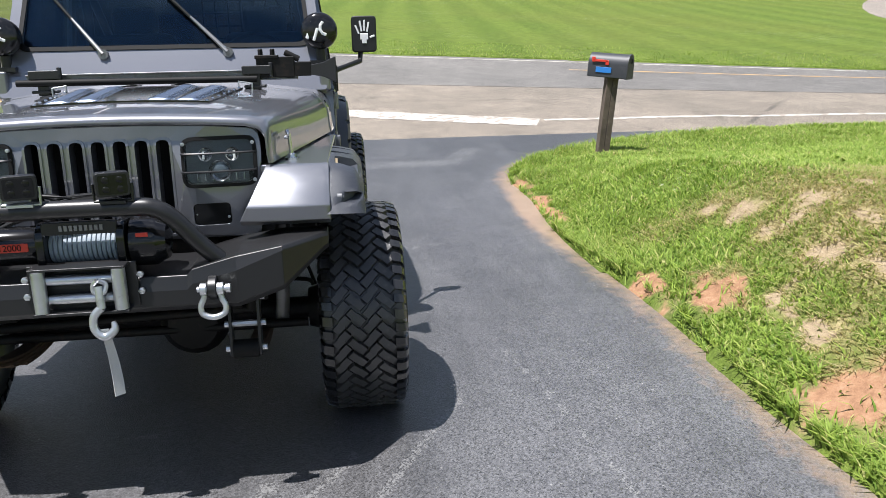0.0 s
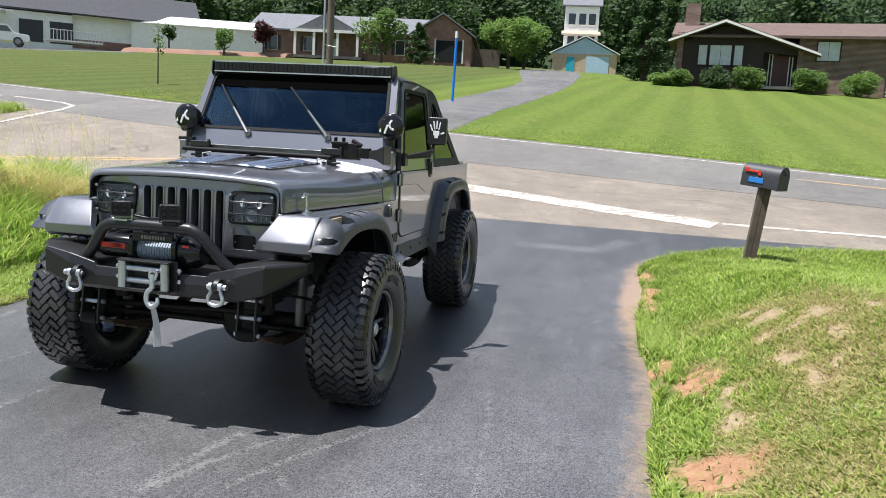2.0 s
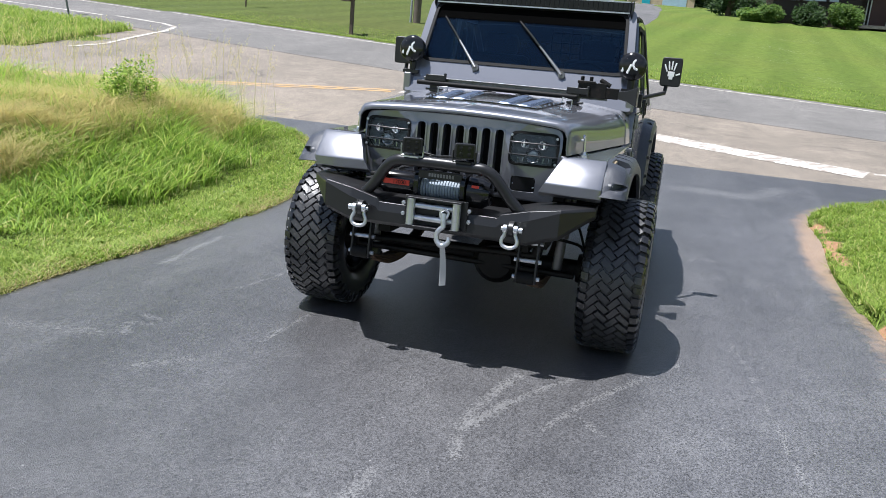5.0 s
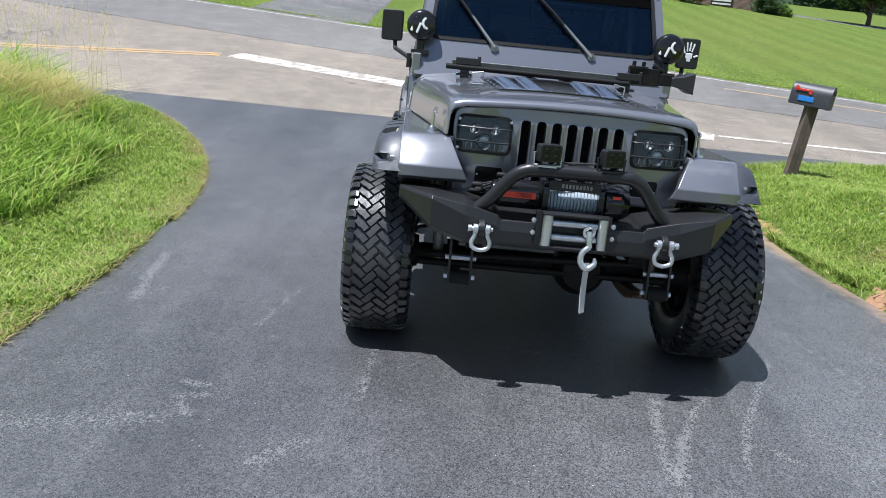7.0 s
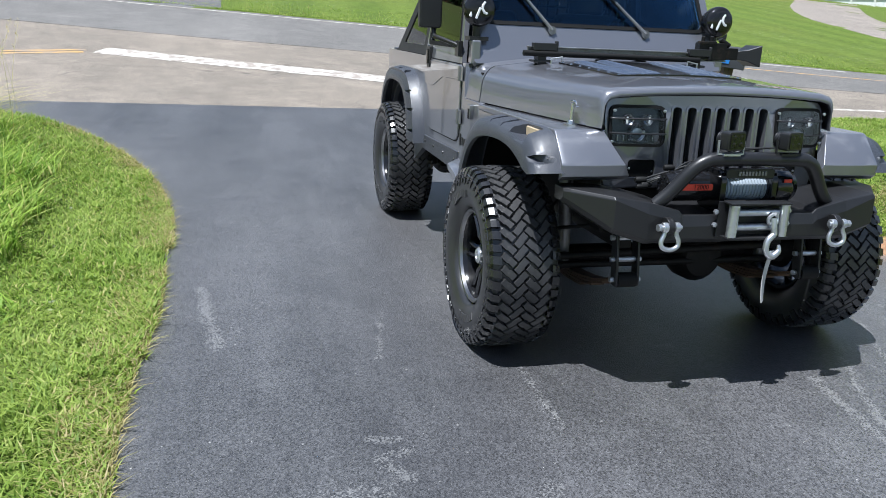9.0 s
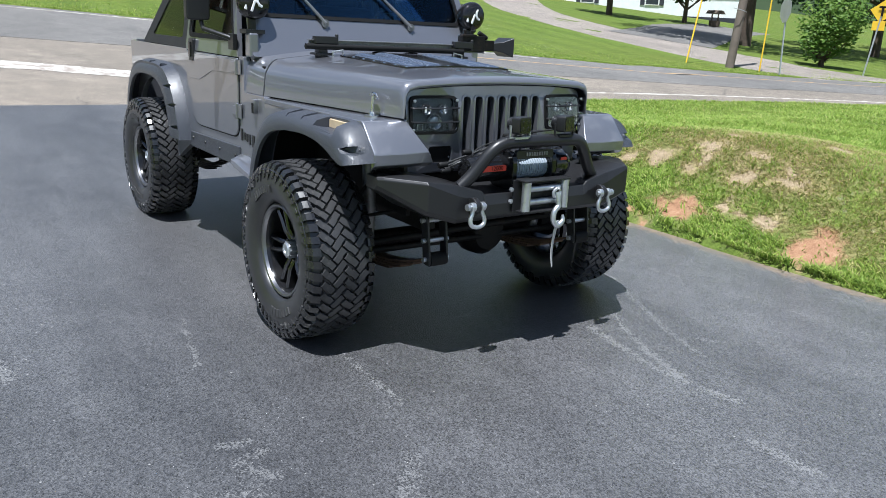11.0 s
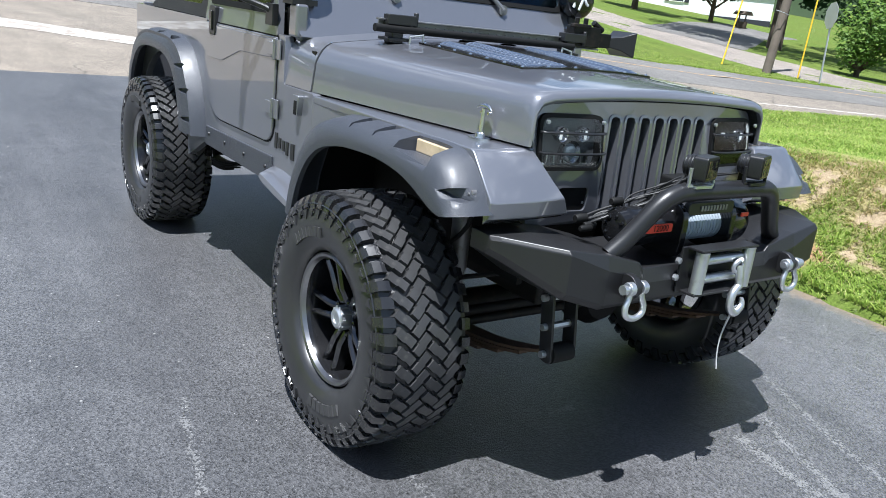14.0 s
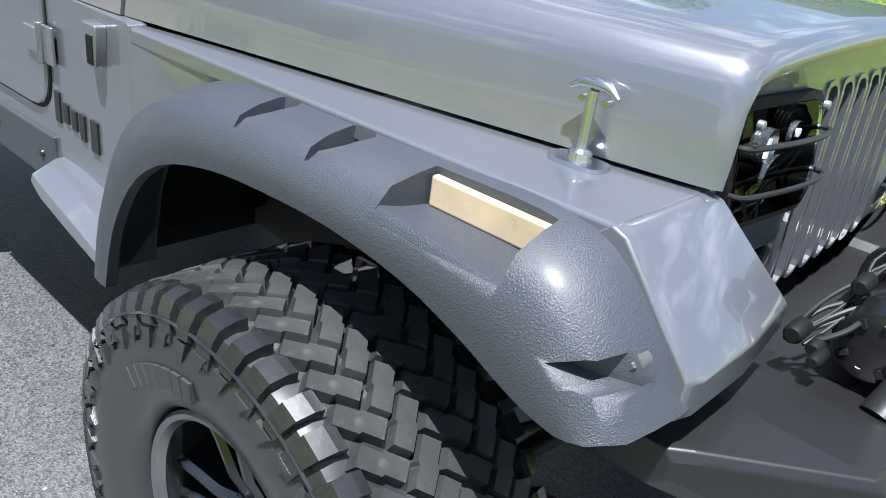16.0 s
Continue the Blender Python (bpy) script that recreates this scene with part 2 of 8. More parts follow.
M_drive = asphalt("driveway_asphalt", (0.045, 0.045, 0.047), (0.083, 0.082, 0.084), (0.42, 0.41, 0.39), 0.36, 0.0, 0.16, scuffs=True, stone=0.8, gloss=0.37, spec=0.9, ior=1.55)
M_side = asphalt("old_road", (0.155, 0.134, 0.108), (0.215, 0.182, 0.145), (0.5, 0.47, 0.42), 0.25, 0.75, 1.0)
M_main = asphalt("main_road", (0.112, 0.106, 0.098), (0.155, 0.146, 0.134), (0.38, 0.37, 0.36), 0.2, 0.25, 1.0)
M_farlane = asphalt("lane_asphalt", (0.090, 0.089, 0.090), (0.138, 0.135, 0.132), (0.4, 0.39, 0.37), 0.25, 0.2, 1.0, gloss=0.92, spec=0.2)
M_lane = asphalt("old_lane", (0.185, 0.160, 0.136), (0.245, 0.212, 0.18), (0.4, 0.39, 0.37), 0.25, 0.3, 1.0)
M_lawn = soil_grass()
M_white_line = plain("white_road_paint", (0.60, 0.575, 0.52), 0.75, vary=0.22, fine=40, bump=0.3, dist=0.002, wear=((0.24, 0.20, 0.165), 0.95, 0.41), coarse=2.2)
M_yellow_line = plain("yellow_road_paint", (0.46, 0.29, 0.11), 0.7, vary=0.15, fine=40, bump=0.3, dist=0.002, wear=((0.24, 0.20, 0.165), 0.95, 0.44), coarse=1.6)


# ---- geometry helpers ----
def part(name, bm, material, parent=None, label="", smooth=True, bevel=0.0, segs=2):
    me = bpy.data.meshes.new(name)
    if smooth:
        for f in bm.faces:
            f.smooth = True
    bmesh.ops.recalc_face_normals(bm, faces=bm.faces[:])
    bm.to_mesh(me)
    bm.free()
    me.materials.append(material)
    ob = new(name, me)
    if parent is not None:
        ob.parent = parent
    if bevel:
        mo = ob.modifiers.new("edge", "BEVEL")
        mo.width, mo.segments, mo.limit_method, mo.angle_limit = bevel, segs, "ANGLE", radians(32)
        mo.harden_normals = True
    if smooth and not bevel:
        me.set_sharp_from_angle(angle=radians(38))
    if label:
        tagged(ob, label)
    return ob


def thing(name, label, category, at=None, group="", kind=""):
    ob = new(name)
    ob.empty_display_size = 0.2
    if at is not None:
        ob.matrix_world = at
    return tagged(ob, label, category, group, kind)


def box(bm, c, s, m=None):
    """A box with its centre c and its sizes s, turned by m."""
    vs = []
    for i in range(8):
        v = Vector(((i & 1) - 0.5, (i >> 1 & 1) - 0.5, (i >> 2) - 0.5)) * Vector((1, 1, 1))
        v = Vector((v.x * s[0], v.y * s[1], v.z * s[2]))
        if m is not None:
            v = m.to_3x3() @ v
        vs.append(bm.verts.new(v + Vector(c)))
    for q in ((0, 2, 3, 1), (4, 5, 7, 6), (0, 1, 5, 4), (2, 6, 7, 3), (0, 4, 6, 2), (1, 3, 7, 5)):
        bm.faces.new([vs[k] for k in q])
    return bm


def tube(bm, pts, r, seg=12, caps=True, smooth_path=0):
    """A round bar along points; r is one radius or one for each point."""
    pts = [Vector(p) for p in pts]
    if smooth_path:
        fine = []
        for i in range(len(pts) - 1):
            p0, p1, p2, p3 = pts[max(i - 1, 0)], pts[i], pts[i + 1], pts[min(i + 2, len(pts) - 1)]
            for k in range(smooth_path):
                t = k / smooth_path
                fine.append(0.5 * (2 * p1 + (p2 - p0) * t + (2 * p0 - 5 * p1 + 4 * p2 - p3) * t * t + (3 * p1 - p0 - 3 * p2 + p3) * t ** 3))
        pts = fine + [pts[-1]]
    rs = [r] * len(pts)
    if isinstance(r, (list, tuple)):
        rs = [float(np.interp(i / (len(pts) - 1) * (len(r) - 1), range(len(r)), r)) for i in range(len(pts))]
    rings, prev = [], None
    for i, p in enumerate(pts):
        d = (pts[min(i + 1, len(pts) - 1)] - pts[max(i - 1, 0)]).normalized()
        if prev is None:
            u = d.orthogonal().normalized()
        else:
            u = (prev - d * prev.dot(d)).normalized()
        prev, w = u, d.cross(u)
        rings.append([bm.verts.new(p + (u * math.cos(a) + w * math.sin(a)) * rs[i]) for a in (2 * math.pi * k / seg for k in range(seg))])
    for a, b in zip(rings, rings[1:]):
        for k in range(seg):
            bm.faces.new((a[k], a[(k + 1) % seg], b[(k + 1) % seg], b[k]))
    if caps:
        bm.faces.new(rings[0][::-1])
        bm.faces.new(rings[-1])
    return bm


def rounded(pts, r, n=4):
    """A 2D outline with its corners rounded."""
    out = []
    for i, p in enumerate(pts):
        p, a, b = Vector(p), Vector(pts[i - 1]), Vector(pts[(i + 1) % len(pts)])
        rr = r[i] if isinstance(r, (list, tuple)) else r
        da, db = (a - p), (b - p)
        k = min(rr, da.length * 0.49, db.length * 0.49)
        if k < 1e-5:
            out.append(p)
            continue
        s, e = p + da.normalized() * k, p + db.normalized() * k
        for j in range(n + 1):
            t = j / n
            out.append(s * (1 - t) ** 2 + p * 2 * t * (1 - t) + e * t * t)
    return out


def prism(bm, outline, axis, lo, hi, holes=()):
    """A 2D outline pushed along an axis: x takes (y, z), y takes (x, z), z takes (x, y)."""
    def put(p, d):
        return {"x": (d, p[0], p[1]), "y": (p[0], d, p[1]), "z": (p[0], p[1], d)}[axis]
    loops = [outline, *holes]
    tops = []
    for d in (lo, hi):
        edges, vv = [], []
        for lp in loops:
            vs = [bm.verts.new(put(p, d)) for p in lp]
            vv.append(vs)
            edges += [bm.edges.new((vs[k], vs[(k + 1) % len(vs)])) for k in range(len(vs))]
        tops.append(vv)
        if holes:
            bmesh.ops.triangle_fill(bm, edges=edges, use_beauty=True)
        else:
            bm.faces.new(vv[0])
    for va, vb in zip(*tops):
        n = len(va)
        for k in range(n):
            bm.faces.new((va[k], va[(k + 1) % n], vb[(k + 1) % n], vb[k]))
    return bm


def lathe(bm, profile, seg=48, axis="x", centre=(0, 0, 0), closed=False):
    """A profile of (distance along the axis, radius) turned round it."""
    c, rings = Vector(centre), []
    for d, r in profile:
        ring = []
        for k in range(seg):
            a = 2 * math.pi * k / seg
            p = {"x": (d, r * math.cos(a), r * math.sin(a)), "y": (r * math.cos(a), d, r * math.sin(a)), "z": (r * math.cos(a), r * math.sin(a), d)}[axis]
            ring.append(bm.verts.new(c + Vector(p)))
        rings.append(ring)
    pairs = list(zip(rings, rings[1:])) + ([(rings[-1], rings[0])] if closed else [])
    for a, b in pairs:
        for k in range(seg):
            bm.faces.new((a[k], a[(k + 1) % seg], b[(k + 1) % seg], b[k]))
    if not closed:
        for ring in (rings[0], rings[-1]):
            bm.faces.new(ring)
    return bm


def loft(bm, rings, caps=True, closed=True):
    """A skin over rings of points, each of the same number."""
    vr = [[bm.verts.new(p) for p in ring] for ring in rings]
    n = len(vr[0])
    for a, b in zip(vr, vr[1:]):
        for k in range(n if closed else n - 1):
            bm.faces.new((a[k], a[(k + 1) % n], b[(k + 1) % n], b[k]))
    if caps:
        bm.faces.new(vr[0])
        bm.faces.new(vr[-1])
    return bm


def B():
    return bmesh.new()


# ---- the lie of the land ----
def softplus(u, k):
    return u if u > 30 * k else k * math.log1p(math.exp(u / k))


def smooth01(u):
    u = min(1.0, max(0.0, u))
    return u * u * (3 - 2 * u)


def slope(x, y):
    """The paved level: flat at the drive, rising beyond the road, falling to the east."""
    s = 0.115 * softplus(y - 2.8, 0.8) - 0.02 * softplus(y - 62, 6.0)
    xs = 30 * math.tanh(x / 30) if abs(x) > 15 else x
    s += 0.25 * math.exp(-((x - 14) ** 2 / 150 + (y - 52) ** 2 / 220))
    return s - 0.03 * xs * smooth01((y - 3) / 11)


def far_edge(x):
    return 15.2 - 0.155 * x + (0.0038 if x < 0 else -0.004) * x * x if abs(x) < 60 else far_edge(59.9 if x > 0 else -59.9)


def near_edge(x):
    if x > 6.0:
        return 6.15 - 0.0135 * (x - 6) ** 2 if x < 40 else near_edge(39.9)
    return 6.15


def drive_left(y):
    if y < 1.5:
        return -2.33 + 0.02 * math.sin(y * 3.1)
    return -2.33 - 2.5 * (1 - math.sqrt(max(0.0, 1 - ((y - 1.5) / 4.1) ** 2)))


def drive_right(y):
    if y < 4.0:
        return 2.33 + 0.03 * math.sin(y * 2.3)
    return 2.33 + 4.6 * (1 - math.sqrt(max(0.0, 1 - ((y - 4.0) / 2.1) ** 2)))


def side_near(x):
    """The near edge of the side road, which comes in from the west."""
    return 5.6 + 0.09 * (x + 4.8) if x > -30 else side_near(-29.9)


def island(x, y):
    """Above 0 on the grass island between the two roads."""
    top = far_edge(x) - 4.7
    low = 9.2 + 0.045 * (x + 12.5)
    return min(top - y, y - low, (-11.8 - 0.6 * abs(y - 0.5 * (top + low)) ** 1.2 * 0.4) - x) if x < -11.5 else -1


def paved(x, y):
    """Above 0 on drive and roads, in metres from their edge."""
    d = -99.0
    if y < 6.1:
        l = drive_left(min(y, 5.58))
        r = drive_right(min(y, 6.08))
        if y < 5.58 or x > -4.8:
            d = max(d, min(x - l, r - x))
    ne = near_edge(x) if x > 6.9 else (5.6 if x > -4.8 else side_near(x))
    if x > 2.3 and x <= 6.9:
        ne = 4.0 + 2.1 * math.sqrt(max(0.0, 1 - (1 - (x - 2.33) / 4.6) ** 2))
    d = max(d, min(y - ne, far_edge(x) - y))
    isl = island(x, y)
    if isl > -0.6:
        d = min(d, -isl)
    return d


def bank(x, y):
    """The mown banks beside the drive, over the paved level."""
    v = 0.0
    if x > 2:
        u = x - 2.33
        hump = 0.42 * smooth01(u / 1.1) * smooth01((5.2 - y) / 3.4) * smooth01((y + 6) / 4)
        hump += 0.20 * math.exp(-((x - 3.6) ** 2 / 1.2 + (y - 0.6) ** 2 / 2.6))
        v = hump + 0.025 * smooth01(u / 1.2) * smooth01((6.2 - y) / 1.2)
    elif x < -2:
        u = -2.33 - x
        v = 0.30 * smooth01((u - 0.5) / 2.6) * smooth01((6.3 - y) / 2.5)
    return v


def ground_z(x, y):
    p = paved(x, y)
    z = slope(x, y)
    if p > 0:
        return z - 0.07 * smooth01(p / 0.12) + 0.005
    z += bank(x, y) + 0.035 * noise.noise(Vector((x * 0.9, y * 0.9, 3))) * smooth01(-p / 0.5) + 0.012 * noise.noise(Vector((x * 5, y * 5, 1))) * smooth01(-p / 0.3)
    return z + 0.012


BARE = ((2.555, 0.45, 0.12, 0.38), (2.56, -0.66, 0.22, 0.27), (2.40, 3.0, 0.08, 0.7), (2.39, 0.9, 0.05, 0.5), (2.36, -0.5, 0.06, 0.4), (2.42, 3.9, 0.09, 0.3))
THIN = ((3.03, 1.01, 0.09, 0.08), (3.04, 0.59, 0.09, 0.07), (2.92, 0.70, 0.07, 0.09), (2.95, 0.22, 0.10, 0.12), (3.0, -0.18, 0.09, 0.18), (2.74, 0.17, 0.07, 0.08), (2.67, 0.03, 0.06, 0.11), (2.68, -0.22, 0.08, 0.18), (3.2, 0.26, 0.07, 0.07), (3.12, -0.01, 0.08, 0.06), (3.21, 0.69, 0.09, 0.18), (3.7, -0.10, 0.15, 0.12), (2.98, 1.27, 0.10, 0.09), (3.4, 1.9, 0.12, 0.09), (3.5, 0.6, 0.12, 0.10))


def worn(x, y, spots):
    v = 0.0
    x, y = x + 0.11 * noise.noise(Vector((x * 5, y * 5, 51))) + 0.05 * noise.noise(Vector((x * 15, y * 15, 61))), y + 0.13 * noise.noise(Vector((x * 5, y * 5, 71))) + 0.06 * noise.noise(Vector((x * 15, y * 15, 81)))
    for bx, by, rx, ry in spots:
        v = max(v, math.exp(-(((x - bx) / rx) ** 2 + ((y - by) / ry) ** 2)))
    return v


def bareness(x, y):
    return max(worn(x, y, BARE), worn(x, y, THIN))


def dryness(x, y):
    """Where the turf on the bank is thin and straw-coloured."""
    if x < 2.2:
        return 0.15 * smooth01((drive_left(min(y, 5.5)) - x + 0.15) / 0.3) * smooth01((0.35 - (drive_left(min(y, 5.5)) - x)) / 0.25)
    return min(1.0, max(0.0, 0.55 * noise.noise(Vector((x * 1.3, y * 1.3, 11))) + 0.70 * math.exp(-((x - 3.5) ** 2 / 1.5 + (y - 0.1) ** 2 / 3.4)) + 0.5 * bareness(x, y)))


def axis_steps(lo, hi, fine, reach, grow):
    mid = list(np.arange(lo, hi + 1e-6, fine))
    a, s, out = lo, fine, []
    while a > -reach:
        s *= grow
        a -= s
        out.append(a)
    up, b, s = [], hi, fine
    while b < reach:
        s *= grow
        b += s
        up.append(b)
    return out[::-1] + mid + up


xs_ = axis_steps(-6.0, 6.5, 0.085, 900, 1.09)
ys_ = axis_steps(-4.0, 7.0, 0.085, 900, 1.09)
verts = [(x, y, ground_z(x, y)) for y in ys_ for x in xs_]
nx = len(xs_)
faces = [(j * nx + i, j * nx + i + 1, (j + 1) * nx + i + 1, (j + 1) * nx + i) for j in range(len(ys_) - 1) for i in range(nx - 1)]
me = bpy.data.meshes.new("ground")
me.from_pydata(verts, [], faces)
me.shade_smooth()
ba = me.attributes.new("bare", "FLOAT", "POINT")
ba.data.foreach_set("value", [worn(v[0], v[1], BARE) if abs(v[0]) < 8 and abs(v[1]) < 8 else 0.0 for v in verts])
th_ = me.attributes.new("thin", "FLOAT", "POINT")
th_.data.foreach_set("value", [worn(v[0], v[1], THIN) if abs(v[0]) < 8 and abs(v[1]) < 8 else 0.0 for v in verts])
dr_ = me.attributes.new("dry", "FLOAT", "POINT")
dr_.data.foreach_set("value", [dryness(v[0], v[1]) if abs(v[0]) < 8 and abs(v[1]) < 8 else 0.0 for v in verts])
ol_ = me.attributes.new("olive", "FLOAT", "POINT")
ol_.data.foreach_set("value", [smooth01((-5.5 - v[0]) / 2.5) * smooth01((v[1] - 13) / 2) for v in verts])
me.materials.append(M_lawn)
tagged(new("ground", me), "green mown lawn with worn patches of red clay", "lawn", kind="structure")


def sheet(name, label, category, rows, material, lift, thick=0.0, kind="structure"):
    """A strip of paving laid on the land: rows of points (x, y)."""
    bm = B()
    vr = [[bm.verts.new((x, y, slope(x, y) + lift)) for x, y in row] for row in rows]
    for a, b in zip(vr, vr[1:]):
        for k in range(len(a) - 1):
            bm.faces.new((a[k], a[k + 1], b[k + 1], b[k]))
    if thick:
        ret = bmesh.ops.extrude_face_region(bm, geom=bm.faces[:])
        for v in ret["geom"]:
            if isinstance(v, bmesh.types.BMVert):
                v.co.z -= thick
    return tagged(part(name, bm, material, None, "", smooth=False), label, category, kind=kind)


def span(a, b, n):
    return [a + (b - a) * k / n for k in range(n + 1)]


# pale tyre scuffs and rubbed lines on the drive: points, width, strength
SCUFFS = [
    (((1.16, -0.18), (1.07, -0.32), (0.91, -0.61), (0.74, -0.93), (0.63, -1.22)), 0.016, 0.6), (((0.74, -1.05), (0.87, -1.17)), 0.02, 0.45),
    (((0.72, -0.56), (0.54, -0.85), (0.44, -1.07)), 0.018, 0.6), (((0.44, -1.05), (0.35, -1.31)), 0.032, 0.8), (((0.43, -0.72), (0.33, -1.12), (0.32, -1.36)), 0.028, 0.6),
    (((0.33, -1.44), (0.37, -1.59)), 0.022, 0.7), (((0.12, -1.82), (0.12, -2.05)), 0.03, 0.65), (((-0.79, -0.36), (-0.81, -0.92)), 0.014, 0.5),
    (((-0.14, -0.275), (0.01, -0.29)), 0.010, 0.8), (((-1.26, 0.30), (-1.36, -0.22)), 0.010, 0.7), (((-2.12, 0.78), (-2.07, 0.33), (-2.02, 0.0)), 0.034, 0.65),
    (((1.43, 0.3), (1.50, -0.1), (1.57, -0.85), (1.63, -1.5)), 0.008, 0.6), (((-2.19, -1.33), (-1.87, -1.26), (-1.52, -1.18)), 0.09, 0.26),
    (((-1.51, -0.88), (-1.42, -0.89)), 0.022, 0.6), (((-1.49, -1.00), (-1.38, -0.97)), 0.022, 0.55), (((-1.49, -1.03), (-1.42, -1.14)), 0.025, 0.6), (((-1.12, -1.43), (-0.99, -1.26)), 0.05, 0.35),
    (((1.22, 2.2), (1.53, 2.29)), 0.012, 0.7), (((2.2, 5.4), (1.9, 4.9), (1.1, 4.9)), 0.16, 0.45), (((0.99, 1.35), (1.2, 1.36)), 0.012, 0.6),
]


def stroke(x, y):
    v = 0.0
    for pts, w, k in SCUFFS:
        for (ax, ay), (bx, by) in zip(pts, pts[1:]):
            if min(ax, bx) - 3 * w < x < max(ax, bx) + 3 * w and min(ay, by) - 3 * w < y < max(ay, by) + 3 * w:
                t = min(1, max(0, ((x - ax) * (bx - ax) + (y - ay) * (by - ay)) / ((bx - ax) ** 2 + (by - ay) ** 2)))
                d = math.hypot(x - ax - t * (bx - ax), y - ay - t * (by - ay)) / w
                v = max(v, k * math.exp(-d * d))
    # rubbed bands along the verges and where tyres turn in
    band = 0.16 * smooth01((x - 1.2) / 0.7) * smooth01((3.8 - y) / 2) + 0.10 * math.exp(-((x + 0.1) ** 2 / 1.2 + (y + 1.6) ** 2 / 0.5))
    band *= 0.55 + 0.9 * noise.noise(Vector((x * 2.6, y * 0.7, 4)))
    return max(v, min(0.5, max(0.0, band)))


rows = []
for y in list(np.arange(-14, -3.6, 0.4)) + list(np.arange(-3.5, 1.49, 0.022)) + list(np.arange(1.5, 5.56, 0.05)) + [5.57]:
    w = 0.016 * noise.noise(Vector((0, y * 4, 0))) + 0.008 * noise.noise(Vector((0, y * 17, 6)))
    rows.append([(x, y) for x in span(drive_left(y) + w, drive_right(y) - w, 190)])
for y in (5.7, 5.85, 6.0, 6.07, 6.12):
    rows.append([(x, y) for x in span(-5.4, drive_right(min(y, 6.07)), 190)])
pts_ = [p for r in rows for p in r]
nr, nc = len(rows), len(rows[0])
tops_ = [(x, y, slope(x, y) + 0.002) for x, y in pts_]
rim = list(range(nc)) + [j * nc + nc - 1 for j in range(1, nr)] + [(nr - 1) * nc + i for i in range(nc - 2, -1, -1)] + [j * nc for j in range(nr - 2, 0, -1)]
skirt = [(tops_[i][0], tops_[i][1], tops_[i][2] - 0.05) for i in rim]
quads = [(j * nc + i, j * nc + i + 1, (j + 1) * nc + i + 1, (j + 1) * nc + i) for j in range(nr - 1) for i in range(nc - 1)]
k0 = len(tops_)
quads += [(rim[i], k0 + i, k0 + (i + 1) % len(rim), rim[(i + 1) % len(rim)]) for i in range(len(rim))]
me = bpy.data.meshes.new("driveway")
me.from_pydata(tops_ + skirt, [], quads)
sc_ = me.attributes.new("scuff", "FLOAT", "POINT")
sc_.data.foreach_set("value", [stroke(v[0], v[1]) for v in tops_ + skirt])
bl_ = me.attributes.new("bleach", "FLOAT", "POINT")
bl_.data.foreach_set("value", [min(1.0, max(0.0, smooth01((v[0] - 0.75) / 0.9) * smooth01((5.0 - v[1]) / 2) * (0.75 + 0.5 * noise.noise(Vector((v[0] * 2.4, v[1] * 0.5, 14)))) + 0.35 * math.exp(-((v[0] + 0.9) ** 2 / 0.12 + (v[1] + 1.2) ** 2 / 0.12)))) for v in tops_ + skirt])
cl_ = me.attributes.new("clay", "FLOAT", "POINT")
cl_.data.foreach_set("value", [min(1.0, 0.95 * smooth01((x - drive_right(min(y, 6.0)) + 0.34) / 0.34) * (0.78 + math.exp(-((y - 3.1) / 0.7) ** 2)) * (x > 0) + 0.35 * smooth01((drive_left(min(y, 5.5)) + 0.12 - x) / 0.12) * (x < 0)) if y < 5.0 else 0.0 for x, y, z in tops_ + skirt])
me.materials.append(M_drive)
tagged(new("driveway", me), "dark sealed asphalt driveway with pale dusty scuffs", "driveway", kind="structure")
rows = []
for x in span(-60, 45, 210):
    lo = 6.12 if -5.4 < x < 6.3 else (side_near(x) if x <= -5.4 else near_edge(x))
    if 6.3 <= x < 6.9:
        lo = 6.1
    rows.append([(x, y) for y in span(lo - 0.02, far_edge(x) - 4.4, 12)])
sheet("side_road", "pale tan worn chip-seal road with cracks", "road", rows, M_side, -0.008, 0.05)
rows = [[(x, y) for y in span(far_edge(x) - 4.42, far_edge(x), 8)] for x in span(-60, 45, 210)]
sheet("main_road", "grey asphalt road past a mown lawn", "road", rows, M_main, -0.002, 0.05)


def stripe(name, pts, width, material, label, lift=-0.004):
    """A painted line along points (x, y)."""
    out = []
    for i, p in enumerate(pts):
        p = Vector(p)
        d = (Vector(pts[min(i + 1, len(pts) - 1)]) - Vector(pts[max(i - 1, 0)])).normalized()
        n = Vector((-d.y, d.x)) * width / 2
        out.append([tuple(p - n), tuple(p), tuple(p + n)])
    return sheet(name, label, "road marking", out, material, lift)


def chain(pts, n=10):
    out = []
    for a, b in zip(pts, pts[1:]):
        for k in range(n):
            out.append((a[0] + (b[0] - a[0]) * k / n, a[1] + (b[1] - a[1]) * k / n))
    return out + [pts[-1]]


stripe("stop_line", chain([(-3.8, 9.42), (-0.3, 8.33), (1.1, 7.8), (3.38, 6.93)], 12), 0.5, M_white_line, "worn white stop line across the side road")
for o in (-0.09, 0.09):
    stripe("yellow_line", chain([(-40, 2.6 + o), (-20, 5.6 + o), (-10.6, 7.17 + o), (-8.35, 7.62 + o), (-6.06, 8.47 + o), (-4.0, 9.3 + o)], 10), 0.11, M_yellow_line, "faded yellow double centre line")
stripe("edge_line", [(x, near_edge(x) + 0.82 + (0.1 if x < 6 else 0)) for x in span(3.5, 40, 90)], 0.12, M_white_line, "thin white line along the road edge")
stripe("yellow_line", [(x, far_edge(x) - 1.75) for x in span(5.5, 40, 90)], 0.12, M_yellow_line, "yellow centre line of the main road", 0.002)
